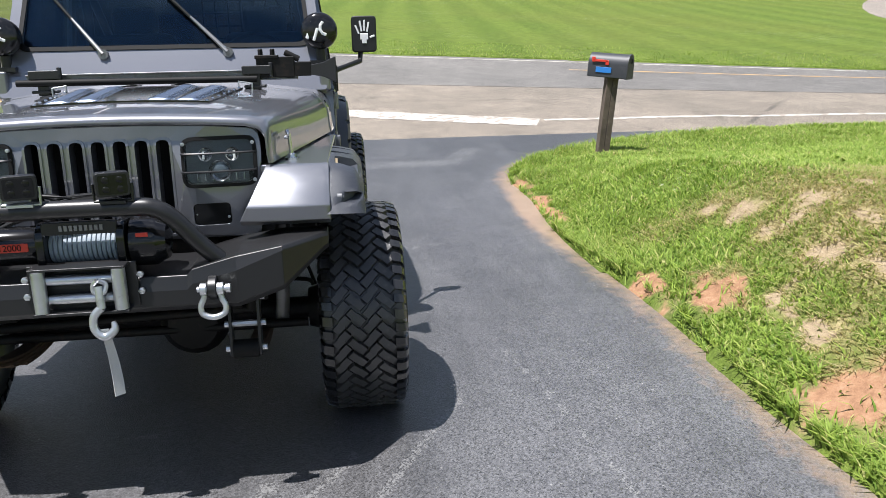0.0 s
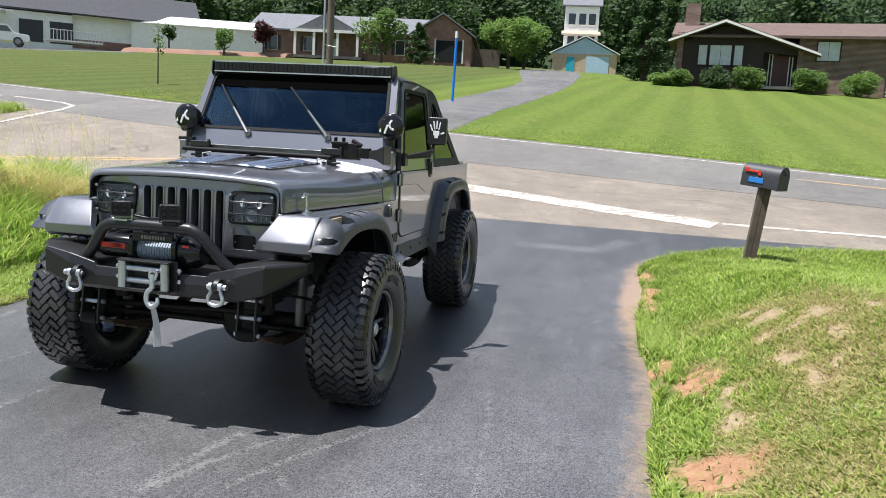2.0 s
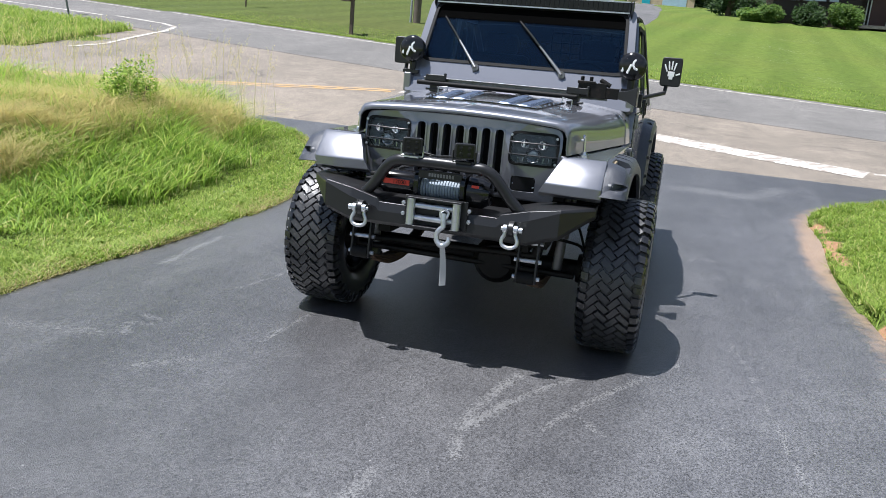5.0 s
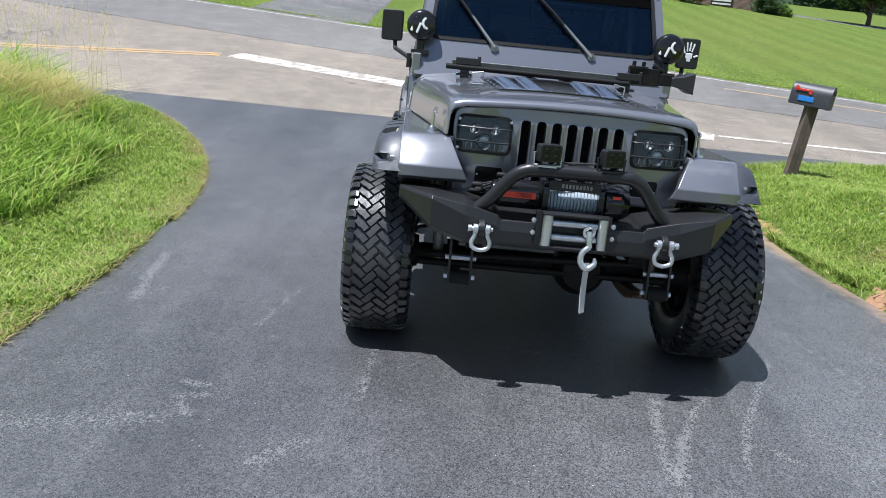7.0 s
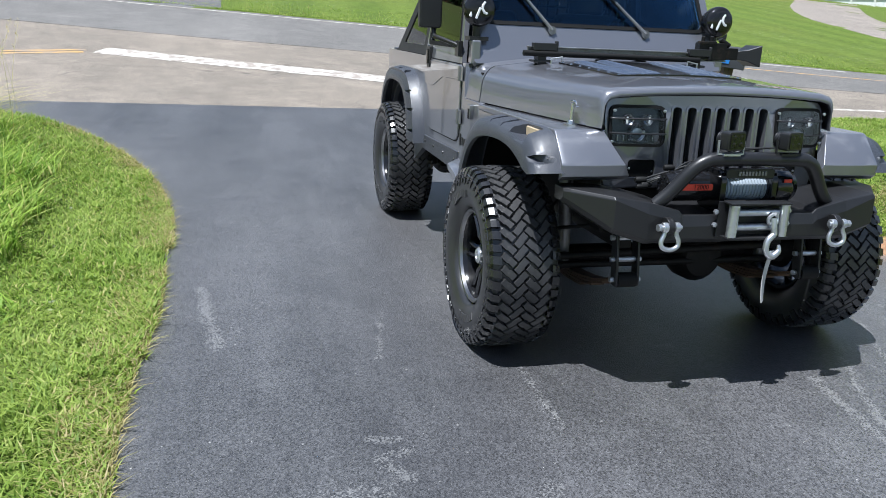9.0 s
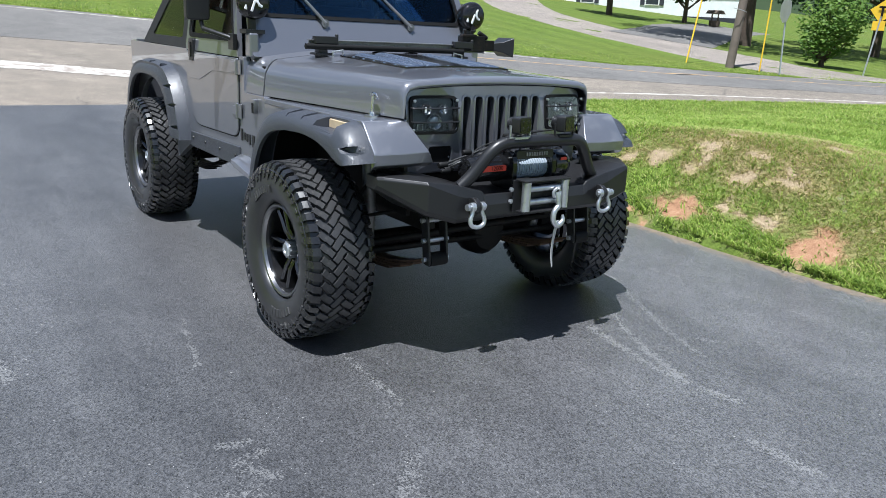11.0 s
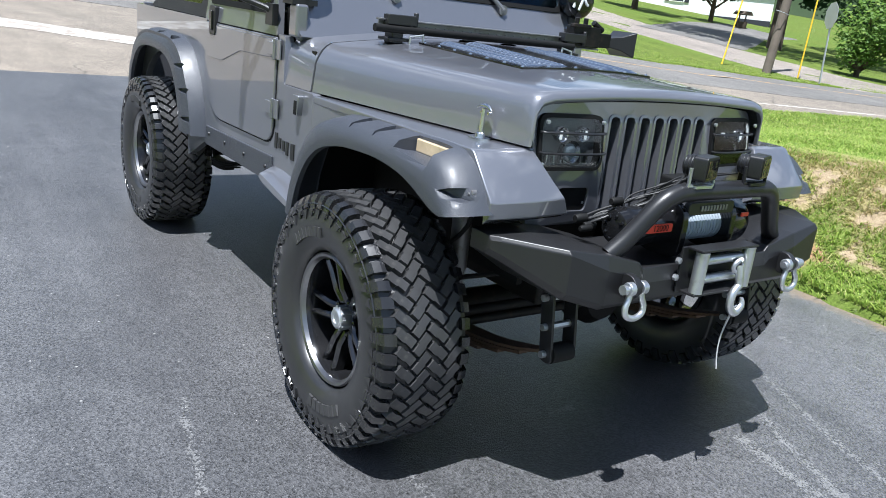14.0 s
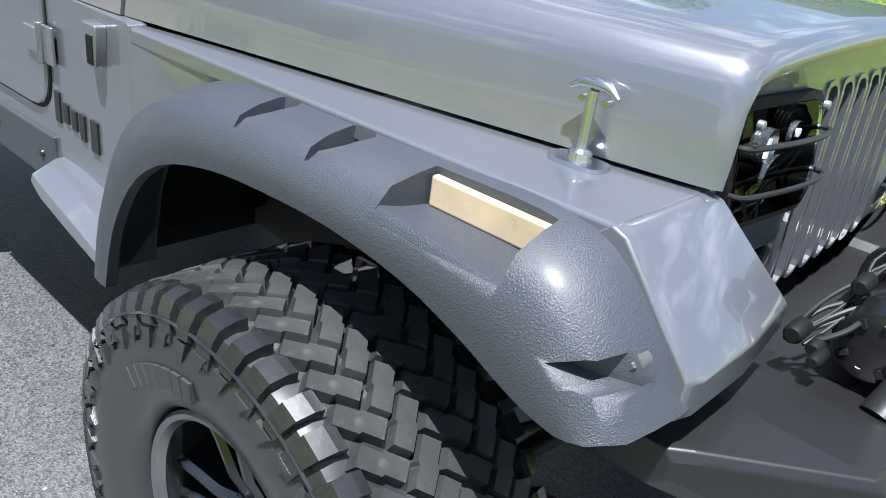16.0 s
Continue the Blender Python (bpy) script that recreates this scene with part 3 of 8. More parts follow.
stripe("edge_line", [(x, far_edge(x) - 0.35) for x in span(-55, 12, 140)], 0.1, M_white_line, "thin white line along the road edge", 0.002)
stripe("edge_line", chain([(-22, 16.9), (-16.5, 15.75), (-14.6, 15.3), (-12.9, 14.85), (-12.2, 14.4), (-11.75, 13.4), (-11.3, 10.6), (-11.6, 9.8)], 8), 0.13, M_white_line, "white line round the island of grass", 0.002)

# ---- vehicle materials ----
def car_paint(name, col, metal, rough):
    m, nt, b = blank(name)
    flake = noise_tex(nt, 900.0, 1.0)
    dust = noise_tex(nt, 3.0, 7.0, 0.62)
    c = mixc(nt, mathn(nt, "MULTIPLY", flake, 0.5), col, tuple(v * 1.5 for v in col))
    df = ramp(nt, dust, [(0.5, (0, 0, 0)), (0.85, (0.16, 0.16, 0.16))])
    c = mixc(nt, df, c, (0.26, 0.24, 0.21))
    nt.links.new(c, b.inputs["Base Color"])
    b.inputs["Metallic"].default_value, b.inputs["Roughness"].default_value = metal, rough
    b.inputs["Coat Weight"].default_value, b.inputs["Coat Roughness"].default_value = 1.0, 0.012
    b.inputs["Coat IOR"].default_value = 1.75
    bumpy(nt, b, noise_tex(nt, 14.0, 2.0), 0.012, 0.004)
    return m


def tinted_glass(name, tint, rough=0.0, ior=1.5, gloss_tint=(1, 1, 1)):
    """A thin pane: what lies behind shows through its tint, with a Fresnel gloss."""
    m, nt, b = blank(name)
    tr, gl, fr, mx = (nt.nodes.new(k) for k in ("ShaderNodeBsdfTransparent", "ShaderNodeBsdfGlossy", "ShaderNodeFresnel", "ShaderNodeMixShader"))
    tr.inputs["Color"].default_value = (*tint, 1)
    gl.inputs["Roughness"].default_value = rough
    gl.inputs["Color"].default_value = (*gloss_tint, 1)
    fr.inputs["IOR"].default_value = ior
    nt.links.new(fr.outputs[0], mx.inputs[0])
    nt.links.new(tr.outputs[0], mx.inputs[1])
    nt.links.new(gl.outputs[0], mx.inputs[2])
    nt.links.new(mx.outputs[0], nt.nodes["Material Output"].inputs["Surface"])
    nt.nodes.remove(b)
    return m


M_paint = car_paint("metallic_grey_paint", (0.153, 0.157, 0.176), 0.48, 0.31)
M_flare = plain("textured_grey_plastic", (0.043, 0.047, 0.058), 0.42, vary=0.10, fine=480, bump=0.75, dist=0.0016, coat=0.2, coat_rough=0.3)
M_powder = plain("black_powder_coat", (0.014, 0.014, 0.015), 0.37, vary=0.15, fine=300, bump=0.2, dist=0.0007, spec=0.48)
M_blackgloss = plain("gloss_black", (0.010, 0.010, 0.011), 0.13, vary=0.1, fine=100, bump=0.02)
# blue in the base colour stands for sky mirrored in gloss black louvres
M_louvre = car_paint("blue_black_metallic", (0.20, 0.24, 0.31), 0.85, 0.22)
M_blackmatt = plain("matt_black", (0.005, 0.005, 0.005), 0.65, spec=0.25, vary=0.2, fine=90, bump=0.2, dist=0.001)
M_chassis = plain("oily_black_steel", (0.006, 0.0055, 0.005), 0.55, 0.0, spec=0.25, vary=0.35, fine=45, bump=0.3, dist=0.002, wear=((0.07, 0.045, 0.03), 0.4), coarse=5)
M_rust = plain("rusty_spring_steel", (0.085, 0.05, 0.03), 0.75, 0.2, vary=0.4, fine=50, bump=0.4, dist=0.002, wear=((0.02, 0.02, 0.02), 0.8), coarse=6)
M_rubber = plain("tyre_rubber", (0.040, 0.040, 0.041), 0.34, vary=0.3, fine=160, bump=0.4, dist=0.0014, wear=((0.145, 0.135, 0.122), 0.6), coarse=7)
M_sidewall = plain("dressed_sidewall_rubber", (0.022, 0.022, 0.023), 0.36, coat=0.3, coat_rough=0.2, vary=0.2, fine=200, bump=0.15, dist=0.0008, wear=((0.06, 0.058, 0.055), 0.3), coarse=5)
M_lug = plain("dressed_shoulder_rubber", (0.014, 0.014, 0.015), 0.25, vary=0.2, fine=140, bump=0.12, dist=0.0008, coat=0.4, coat_rough=0.2, wear=((0.05, 0.05, 0.05), 0.35), coarse=9)
M_letters = plain("raised_grey_rubber", (0.038, 0.038, 0.039), 0.6)
M_alloy = plain("machined_alloy", (0.24, 0.24, 0.25), 0.3, 0.95, vary=0.08, fine=200, bump=0.05, wear=((0.2, 0.19, 0.18), 0.5))
M_darkchrome = plain("black_chrome", (0.09, 0.09, 0.095), 0.14, 0.9, vary=0.1, fine=120, bump=0.03)
M_zinc = plain("galvanised_steel", (0.58, 0.60, 0.62), 0.36, 0.9, vary=0.12, fine=120, bump=0.15, dist=0.0008, wear=((0.35, 0.35, 0.34), 0.6), coarse=14)
M_chrome = plain("chrome", (0.62, 0.62, 0.63), 0.20, 1.0, vary=0.04, fine=60, bump=0.0)
M_steel = plain("worn_grey_steel", (0.23, 0.23, 0.235), 0.45, 0.7, vary=0.2, fine=80, bump=0.2, wear=((0.09, 0.06, 0.045), 0.7), coarse=9)
M_canvas = plain("black_vinyl_canvas", (0.016, 0.016, 0.017), 0.6, vary=0.2, fine=500, bump=0.35, dist=0.0008, wear=((0.06, 0.058, 0.055), 0.35), coarse=2)
M_amber = plain("aged_amber_lens", (0.56, 0.44, 0.28), 0.3, vary=0.18, fine=40, bump=0.1, coat=0.6, wear=((0.66, 0.54, 0.36), 0.8), coarse=12)
M_red = plain("red_badge", (0.62, 0.045, 0.025), 0.4, vary=0.06)
M_decal = plain("white_decal", (0.82, 0.82, 0.81), 0.5, vary=0.05)
M_rope = plain("grey_synthetic_rope", (0.30, 0.35, 0.40), 0.7, vary=0.2, fine=220, bump=0.5, dist=0.002)
M_cable = plain("black_cable_sleeve", (0.012, 0.012, 0.012), 0.5, vary=0.1, fine=120, bump=0.05)
M_strap = plain("grey_webbing", (0.46, 0.46, 0.45), 0.8, vary=0.15, fine=300, bump=0.4)
M_lens = tinted_glass("clear_lens", (0.80, 0.83, 0.85), 0.0, 1.3)
M_smoke = plain("smoked_lens", (0.012, 0.012, 0.012), 0.12, vary=0.1, bump=0.0, spec=0.3)
M_lampgrey = plain("grey_lamp_housing", (0.12, 0.124, 0.13), 0.3, 0.5, vary=0.15, fine=80, bump=0.1)
# gloss coloured blue to stand in for blue sky mirrored in the glass
M_windscreen = tinted_glass("windscreen_glass", (0.60, 0.72, 0.80), 0.0, 1.50, (0.60, 0.82, 1.0))
M_dark_glass = tinted_glass("dark_tinted_glass", (0.50, 0.54, 0.46), 0.01, 1.55)
M_seat = plain("black_seat_cloth", (0.018, 0.018, 0.02), 0.85, vary=0.2, fine=300, bump=0.3)
M_shade = plain("black_sun_strip", (0.003, 0.003, 0.003), 0.9, spec=0.0)
M_led = plain("led_reflector", (0.50, 0.51, 0.53), 0.15, 0.95, vary=0.2, fine=140, bump=0.3, dist=0.002)

jeep = thing("off_road_vehicle", "lifted gunmetal grey off-road vehicle with winch bumper and mud tyres", "off-road vehicle", pose(-0.026, 0, 0, 0, 0, -0.5))


# ---- wheels: +x is the outer face ----
def build_wheel():
    R = 0.402
    bm = B()
    lathe(bm, [(-0.112, 0.206), (-0.04, 0.192), (0.04, 0.190), (0.085, 0.196), (0.112, 0.208), (0.112, 0.200), (0.085, 0.186), (-0.112, 0.192)], 64, "x", closed=True)
    hub = part("wheel", bm, M_blackgloss, jeep, "gloss black alloy wheel with a bare machined lip")
    # carcass
    bm = B()
    prof = [(0.105, 0.212), (0.128, 0.222), (0.138, 0.235), (0.1515, 0.275), (0.1545, 0.305), (0.151, 0.335), (0.145, 0.358), (0.137, 0.374), (0.120, 0.381), (0.06, 0.3835), (0, 0.384)]
    full = prof + [(-x, r) for x, r in prof[-2::-1]]
    lathe(bm, full, 96, "x", closed=True)
    ty = part("tyre", bm, M_sidewall, hub, "chunky mud-terrain tyre with dressed sidewall")
    N = 48
    st = 2 * math.pi / N

    def ring_of(name, bm, material, count, turn0, label=""):
        """One piece and its alike neighbours round the wheel, on one mesh."""
        first = part(name, bm, material, hub, label, smooth=False)
        first.matrix_basis = pose(0, 0, 0, turn0)
        wob = random.Random(count + int(turn0 * 10))
        for k in range(1, count):
            o = first.copy()
            scene.collection.objects.link(o)
            o.parent = hub
            o.matrix_basis = pose(wob.uniform(-0.0012, 0.0012), 0, 0, turn0 + 360 * k / count + wob.uniform(-0.22, 0.22))

    # four columns of stepped blocks laid herringbone-wise, alternate columns leaning opposite ways
    pitch = 2 * math.pi * R / N
    L, W = pitch * 1.414 - 0.0055, pitch * 0.707 - 0.0050
    outline = ((-0.5, -0.5), (0.02, -0.5), (0.07, -0.38), (0.5, -0.38), (0.5, 0.5), (-0.02, 0.5), (-0.07, 0.38), (-0.5, 0.38))
    for i in range(4):
        lean_a = math.pi / 4 if i % 2 else -math.pi / 4
        ca, sa, xc = math.cos(lean_a), math.sin(lean_a), (i - 1.5) * pitch
        for v in range(2):
            bm = B()
            low, high = [], []
            for u, w in outline:
                for ring, k, r in ((low, 1.07, 0.381), (high, 0.93, R - 0.0022 * (i in (0, 3)) - 0.001 * v)):
                    uu, ww = u * L * k, w * W * k
                    px = max(-0.119, min(0.119, xc + uu * sa + ww * ca))
                    ang = (uu * ca - ww * sa) / R
                    ring.append(Vector((px, r * math.cos(ang), r * math.sin(ang))))
            loft(bm, [low, high])
            ring_of("tread_block", bm, M_rubber, N // 2, (180 / N if i % 2 else 0.0) + v * 360 / N)
    # shoulder lugs, alternately long and short, turned down on the sidewall
    for s in (-1, 1):
        for lng, wide, tu in ((0.330, 0.72, 0.0), (0.348, 0.62, 1.0)):
            w0, w1, sk, rings = -0.02 * st, wide * st, 0.55 * s, []
            for x, r, h in ((0.116, 0.382, 0.3985), (0.128, 0.380, 0.397), (0.138, 0.368, 0.390), (0.147, 0.356, 0.372), (0.152, lng, lng + 0.004)):
                row = []
                for rr, xo in ((r, 0.0), (h, 0.006 if x > 0.14 else 0.002)):
                    for aa, sh in ((w0, 1), (w1, -1)):
                        ang = aa + (0.05 * st * sh if xo else 0) + sk * (x - 0.1)
                        xx = s * (x - 0.008 + (0.012 if xo and x > 0.13 else 0))
                        row.append(Vector((xx, rr * math.cos(ang), rr * math.sin(ang))))
                rings.append([row[0], row[1], row[3], row[2]])
            bm = B()
            loft(bm, rings)
            ring_of("shoulder_lug", bm, M_lug, N // 2, (tu + (0.5 if s < 0 else 0)) * 360 / N)
    bm = B()
    lathe(bm, [(0.1515, 0.3655), (0.1545, 0.363), (0.1515, 0.3605)], 96, "x", closed=True)
    part("sidewall_rib", bm, M_lug, hub)
    # sawtooth ribs below the shoulder
    bm = B()
    for k in range(N):
        a = (k + 0.35) * st
        lug_ = [[Vector((x, r * math.cos(aa), r * math.sin(aa))) for r, aa in ((0.346, a), (0.346, a + 0.62 * st), (0.325 - 0.008 * (k % 2), a + 0.30 * st))] for x in (0.149, 0.1562)]
        loft(bm, lug_)
    part("sidewall_teeth", bm, M_sidewall, hub, smooth=False)
    for k0, cnt, w in ((math.pi * 1.25, 7, 0.085), (math.pi * 0.3, 8, 0.07)):
        for i in range(cnt):
            bm = B()
            a = k0 + i * w * 1.28
            rr = [[], []]
            for j, x in enumerate((0.149, 0.1562)):
                for r, aa in ((0.262, a), (0.262, a + w), (0.294, a + w), (0.294, a)):
                    rr[j].append(Vector((x + (r - 0.262) * 0.05, r * math.cos(aa), r * math.sin(aa))))
            loft(bm, rr)
            part("letter_bar", bm, M_letters, hub, "raised sidewall letter as a plain bar", smooth=False)
    bm = B()
    lathe(bm, [(0.104, 0.209), (0.115, 0.211), (0.120, 0.206), (0.117, 0.197), (0.104, 0.190)], 64, "x", closed=True)
    part("rim_lip", bm, M_alloy, hub, "machined alloy lip", smooth=True)
    for k in range(5):
        for s in (-1, 1):
            bm = B()
            a = 2 * math.pi * k / 5
            pts = []
            for r, x, o in ((0.045, 0.052, 0.016), (0.09, 0.068, 0.020), (0.15, 0.074, 0.027), (0.198, 0.082, 0.036)):
                c = Vector((x, r * math.cos(a) - s * o * math.sin(a), r * math.sin(a) + s * o * math.cos(a)))
                t = Vector((0, -math.sin(a), math.cos(a)))
                w = 0.011 + 0.012 * (0.198 - r) / 0.15 * 0.3
                pts.append([c + t * w + Vector((-0.03, 0, 0)), c + t * w * 0.9, c + t * w * 0.3 + Vector((0.008, 0, 0)), c - t * w * 0.3 + Vector((0.008, 0, 0)), c - t * w * 0.9, c - t * w + Vector((-0.03, 0, 0))])
            loft(bm, pts)
            part("spoke", bm, M_darkchrome, hub)
    bm = B()
    lathe(bm, [(-0.02, 0.07), (0.045, 0.066), (0.052, 0.05), (0.052, 0.0)][:3] + [(0.052, 0.02)], 32, "x")
    part("hub_disc", bm, M_blackgloss, hub)
    bm = B()
    lathe(bm, [(0.045, 0.036), (0.088, 0.034), (0.094, 0.028), (0.094, 0.016), (0.090, 0.014)], 24, "x")
    part("centre_cap", bm, M_zinc, hub, "ribbed silver locking hub")
    for k in range(10):
        bm = B()
        a = 2 * math.pi * k / 10
        box(bm, (0.068, 0.036 * math.cos(a), 0.036 * math.sin(a)), (0.034, 0.007, 0.007), Matrix.Rotation(a, 3, "X"))
        part("cap_rib", bm, M_zinc, hub, smooth=False)
    for k in range(5):
        a = 2 * math.pi * (k + 0.5) / 5
        bm = B()
        lathe(bm, [(0.044, 0.009), (0.062, 0.009), (0.066, 0.005)], 6, "x", (0, 0.056 * math.cos(a), 0.056 * math.sin(a)))
        part("lug_nut", bm, M_darkchrome, hub, smooth=False)
    return hub


wheel = build_wheel()


def copy_part(ob, m):
    made = {}
    for o in (ob, *ob.children_recursive):
        made[o] = o.copy()
        scene.collection.objects.link(made[o])
        made[o].parent = made.get(o.parent, o.parent)
    made[ob].matrix_basis = m
    return made[ob]


wheel.matrix_basis = pose(0.803, -0.07, 0.398, 0, 0, 0)
copy_part(wheel, pose(-0.778, -0.07, 0.398, 40, 0, 180))
copy_part(wheel, pose(0.757, 2.365, 0.434, 75, 0, 0))
copy_part(wheel, pose(-0.728, 2.365, 0.434, 18, 0, 180))


# ---- body ----
def carve(ob, cutters, crease=35):
    """Cuts the closed shapes out of ob."""
    for bm in cutters:
        bmesh.ops.recalc_face_normals(bm, faces=bm.faces[:])
        cme = bpy.data.meshes.new("cut")
        bm.to_mesh(cme)
        bm.free()
        cob = new("cut", cme)
        cob.parent = ob.parent
        mo = ob.modifiers.new("cut", "BOOLEAN")
        mo.operation, mo.object, mo.solver = "DIFFERENCE", cob, "EXACT"
        bpy.context.view_layer.update()
        done = bpy.data.meshes.new_from_object(ob.evaluated_get(bpy.context.evaluated_depsgraph_get()))
        ob.modifiers.clear()
        ob.data = done
        bpy.data.objects.remove(cob)
    ob.data.set_sharp_from_angle(angle=radians(crease))
    return ob


def hood_ring(y, off=0.0, grow=0.0):
    """The hood's section at y: side, rounded shoulder, crowned top."""
    t = (y + 0.47) / 1.0
    wb, wt = 0.532 + 0.183 * t, 0.495 + 0.180 * t
    ze, zc = 1.165 + 0.023 * t, 1.189 + 0.059 * t
    k = 0.52 + 0.48 * smooth01(t * 1.5)
    half = [(wb, 1.020), (wb - 0.004, 1.050), (wb - 0.011 * k, ze - 0.066 * k), (wb - 0.020 * k, ze - 0.044 * k), (wb - 0.033 * k, ze - 0.022 * k), (wb - 0.049 * k, ze - 0.005 * k), (wt - 0.03, ze + 0.008)]
    half += [(wt * f, ze + 0.008 + (zc - ze - 0.008) * (1 - (f / 0.94) ** 2)) for f in (0.78, 0.6, 0.4, 0.2)]
    half = [(x + grow - off * 0.35, z - off * smooth01((z - 1.03) / 0.12)) for x, z in half]
    return [Vector((-x, y, z)) for x, z in half] + [Vector((0, y, zc - off))] + [Vector((x, y, z)) for x, z in half[::-1]]


def hood_top(x, y):
    t = (y + 0.47) / 1.0
    wt, ze, zc = 0.495 + 0.180 * t, 1.165 + 0.023 * t, 1.189 + 0.059 * t
    return ze + 0.008 + (zc - ze - 0.008) * (1 - (abs(x) / wt / 0.94) ** 2)


bm = B()
loft(bm, [hood_ring(y, s) for y, s in ((-0.452, 0.032), (-0.469, 0.031), (-0.472, 0.024), (-0.470, 0.015), (-0.463, 0.007), (-0.449, 0.0015), (-0.428, 0), (-0.25, 0), (-0.1, 0), (0.1, 0), (0.3, 0), (0.45, 0), (0.525, 0))], caps=False, closed=False)
part("hood", bm, M_paint, jeep, "metallic grey hood with crowned top")
bm = B()
cow = []
for y, up, g in ((0.531, 0.0, 0.004), (0.60, 0.003, 0.010), (0.68, 0.007, 0.014), (0.735, 0.010, 0.016)):
    r = hood_ring(0.53, 0.0, g)
    cow.append([Vector((p.x, y, p.z + up * smooth01((p.z - 1.02) / 0.15))) for p in r])
loft(bm, cow)
part("cowl", bm, M_paint, jeep)

# body sides with the rear wheel opening
arch = [(2.375 + 0.47 * math.cos(a), 0.50 + 0.47 * math.sin(a)) for a in (math.pi * k / 14 for k in range(15))]
for s in (-1, 1):
    out = [(0.47, 1.018), (0.47, 0.66), (0.55, 0.63), (1.62, 0.63)] + [(1.905, 0.50)] + arch[::-1] + [(2.86, 0.62), (2.93, 0.75), (2.94, 1.195), (0.735, 1.195), (0.735, 1.018)]
    bm = B()
    prism(bm, rounded(out, 0.012, 2), "x", s * 0.700, s * 0.735)
    part("body_side", bm, M_paint, jeep, bevel=0.006)
bm = B()
box(bm, (0, 2.925, 0.93), (1.40, 0.03, 0.55))
part("tailgate", bm, M_paint, jeep, bevel=0.006)
bm = B()
box(bm, (0, 1.72, 0.64), (1.399, 2.38, 0.03))
box(bm, (0, 0.56, 0.86), (1.399, 0.03, 0.60))
part("floor_pan", bm, M_chassis, jeep)
for s in (-1, 1):
    X = s * 0.735
    # door skin, proud of the side, with a dark shut line round it
    dout = rounded([(0.805, 0.775), (1.50, 0.762), (1.635, 0.90), (1.64, 1.185), (0.80, 1.185)], [0.09, 0.10, 0.06, 0.01, 0.01], 5)
    bm = B()
    prism(bm, [(0.5 * (1.22) + (p[0] - 0.5 * 1.22) * 1.0 + (0.006 if p[0] > 1.2 else -0.006), p[1] + (0.006 if p[1] > 1.0 else -0.006)) for p in dout], "x", X - s * 0.01, X + s * 0.0015)
    part("shut_line", bm, M_blackmatt, jeep, smooth=False)
    bm = B()
    prism(bm, dout, "x", X - s * 0.01, X + s * 0.009)
    door = part("door", bm, M_paint, jeep, "metallic grey half door", bevel=0.005)
    bm = B()
    prism(bm, rounded([(0.83, 1.105), (1.18, 1.095), (1.40, 1.03), (1.61, 1.03), (1.61, 1.175), (0.83, 1.175)], 0.02, 3), "x", X + s * 0.006, X + s * 0.0125)
    part("pressed_panel", bm, M_paint, door, bevel=0.003)
    bm = B()
    prism(bm, rounded([(1.485, 1.13), (1.565, 1.13), (1.565, 1.26), (1.485, 1.26)], 0.018, 3), "x", X - s * 0.02, X + s * 0.018)
    han = part("door_handle", bm, M_powder, door, "black paddle door handle", bevel=0.004)
    bm = B()
    box(bm, (X + s * 0.021, 1.525, 1.195), (0.012, 0.035, 0.085))
    part("paddle", bm, M_blackgloss, door, bevel=0.004)
    for z in (0.915, 1.14):
        bm = B()
        box(bm, (X + s * 0.009, 0.778, z), (0.007, 0.046, 0.075))
        box(bm, (X + s * 0.012, 0.840, z), (0.008, 0.070, 0.050))
        tube(bm, [(X + s * 0.014, 0.803, z - 0.040), (X + s * 0.014, 0.803, z + 0.040)], 0.008, 10)
        part("hinge", bm, M_paint, door, bevel=0.003)
    # footman bracket behind the wheel arch, lettering bars on the cowl side
    bm = B()
    prism(bm, rounded([(0.555, 0.925), (0.585, 0.925), (0.602, 1.0), (0.548, 1.0)], 0.006, 2), "x", X - s * 0.002, X + s * 0.022)
    br = part("tie_down_bracket", bm, M_paint, jeep, bevel=0.004)
    bm = B()
    box(bm, (X + s * 0.018, 0.569, 0.955), (0.012, 0.022, 0.05))
    part("slot", bm, M_blackmatt, br)
    for i, (y0, w, h) in enumerate(((0.775, 0.030, 0.062), (0.738, 0.028, 0.040), (0.702, 0.028, 0.040), (0.667, 0.028, 0.052), (0.618, 0.040, 0.062))):
        bm = B()
        box(bm, (X + s * 0.002, y0 if s < 0 else 1.395 - y0, 0.795 - 0.004 * i), (0.005, w * 0.75, h))
        part("badge_bar", bm, M_powder, jeep, "dark badge drawn as a plain bar", bevel=0.001)
    # rocker guard and the stub step ahead of it
    bm = B()
    prism(bm, [(0.80, 0.615), (1.615, 0.615), (1.615, 0.705), (0.80, 0.725)], "x", X - s * 0.02, X + s * 0.008)
    rk = part("rocker_guard", bm, M_flare, jeep, "dark grey rocker guard", bevel=0.004)
    for y in (0.86, 1.1, 1.34, 1.56):
        bm = B()
        lathe(bm, [(X + s * 0.006, 0.010), (X + s * 0.013, 0.008), (X + s * 0.014, 0.003)], 10, "x", (0, y, 0.672))
        part("bolt", bm, M_powder, rk)
    bm = B()
    loft(bm, [[Vector((s * x, y, z)) for x, z in ((0.72, zt), (0.75, zt), (xo, zt - 0.025), (xo + 0.004, zb + 0.02), (0.79, zb), (0.72, zb))]
              for y, xo, zt, zb in ((0.80, 0.755, 0.672, 0.640), (0.775, 0.80, 0.690, 0.630), (0.70, 0.812, 0.692, 0.622), (0.55, 0.822, 0.678, 0.608), (0.43, 0.83, 0.665, 0.60))])
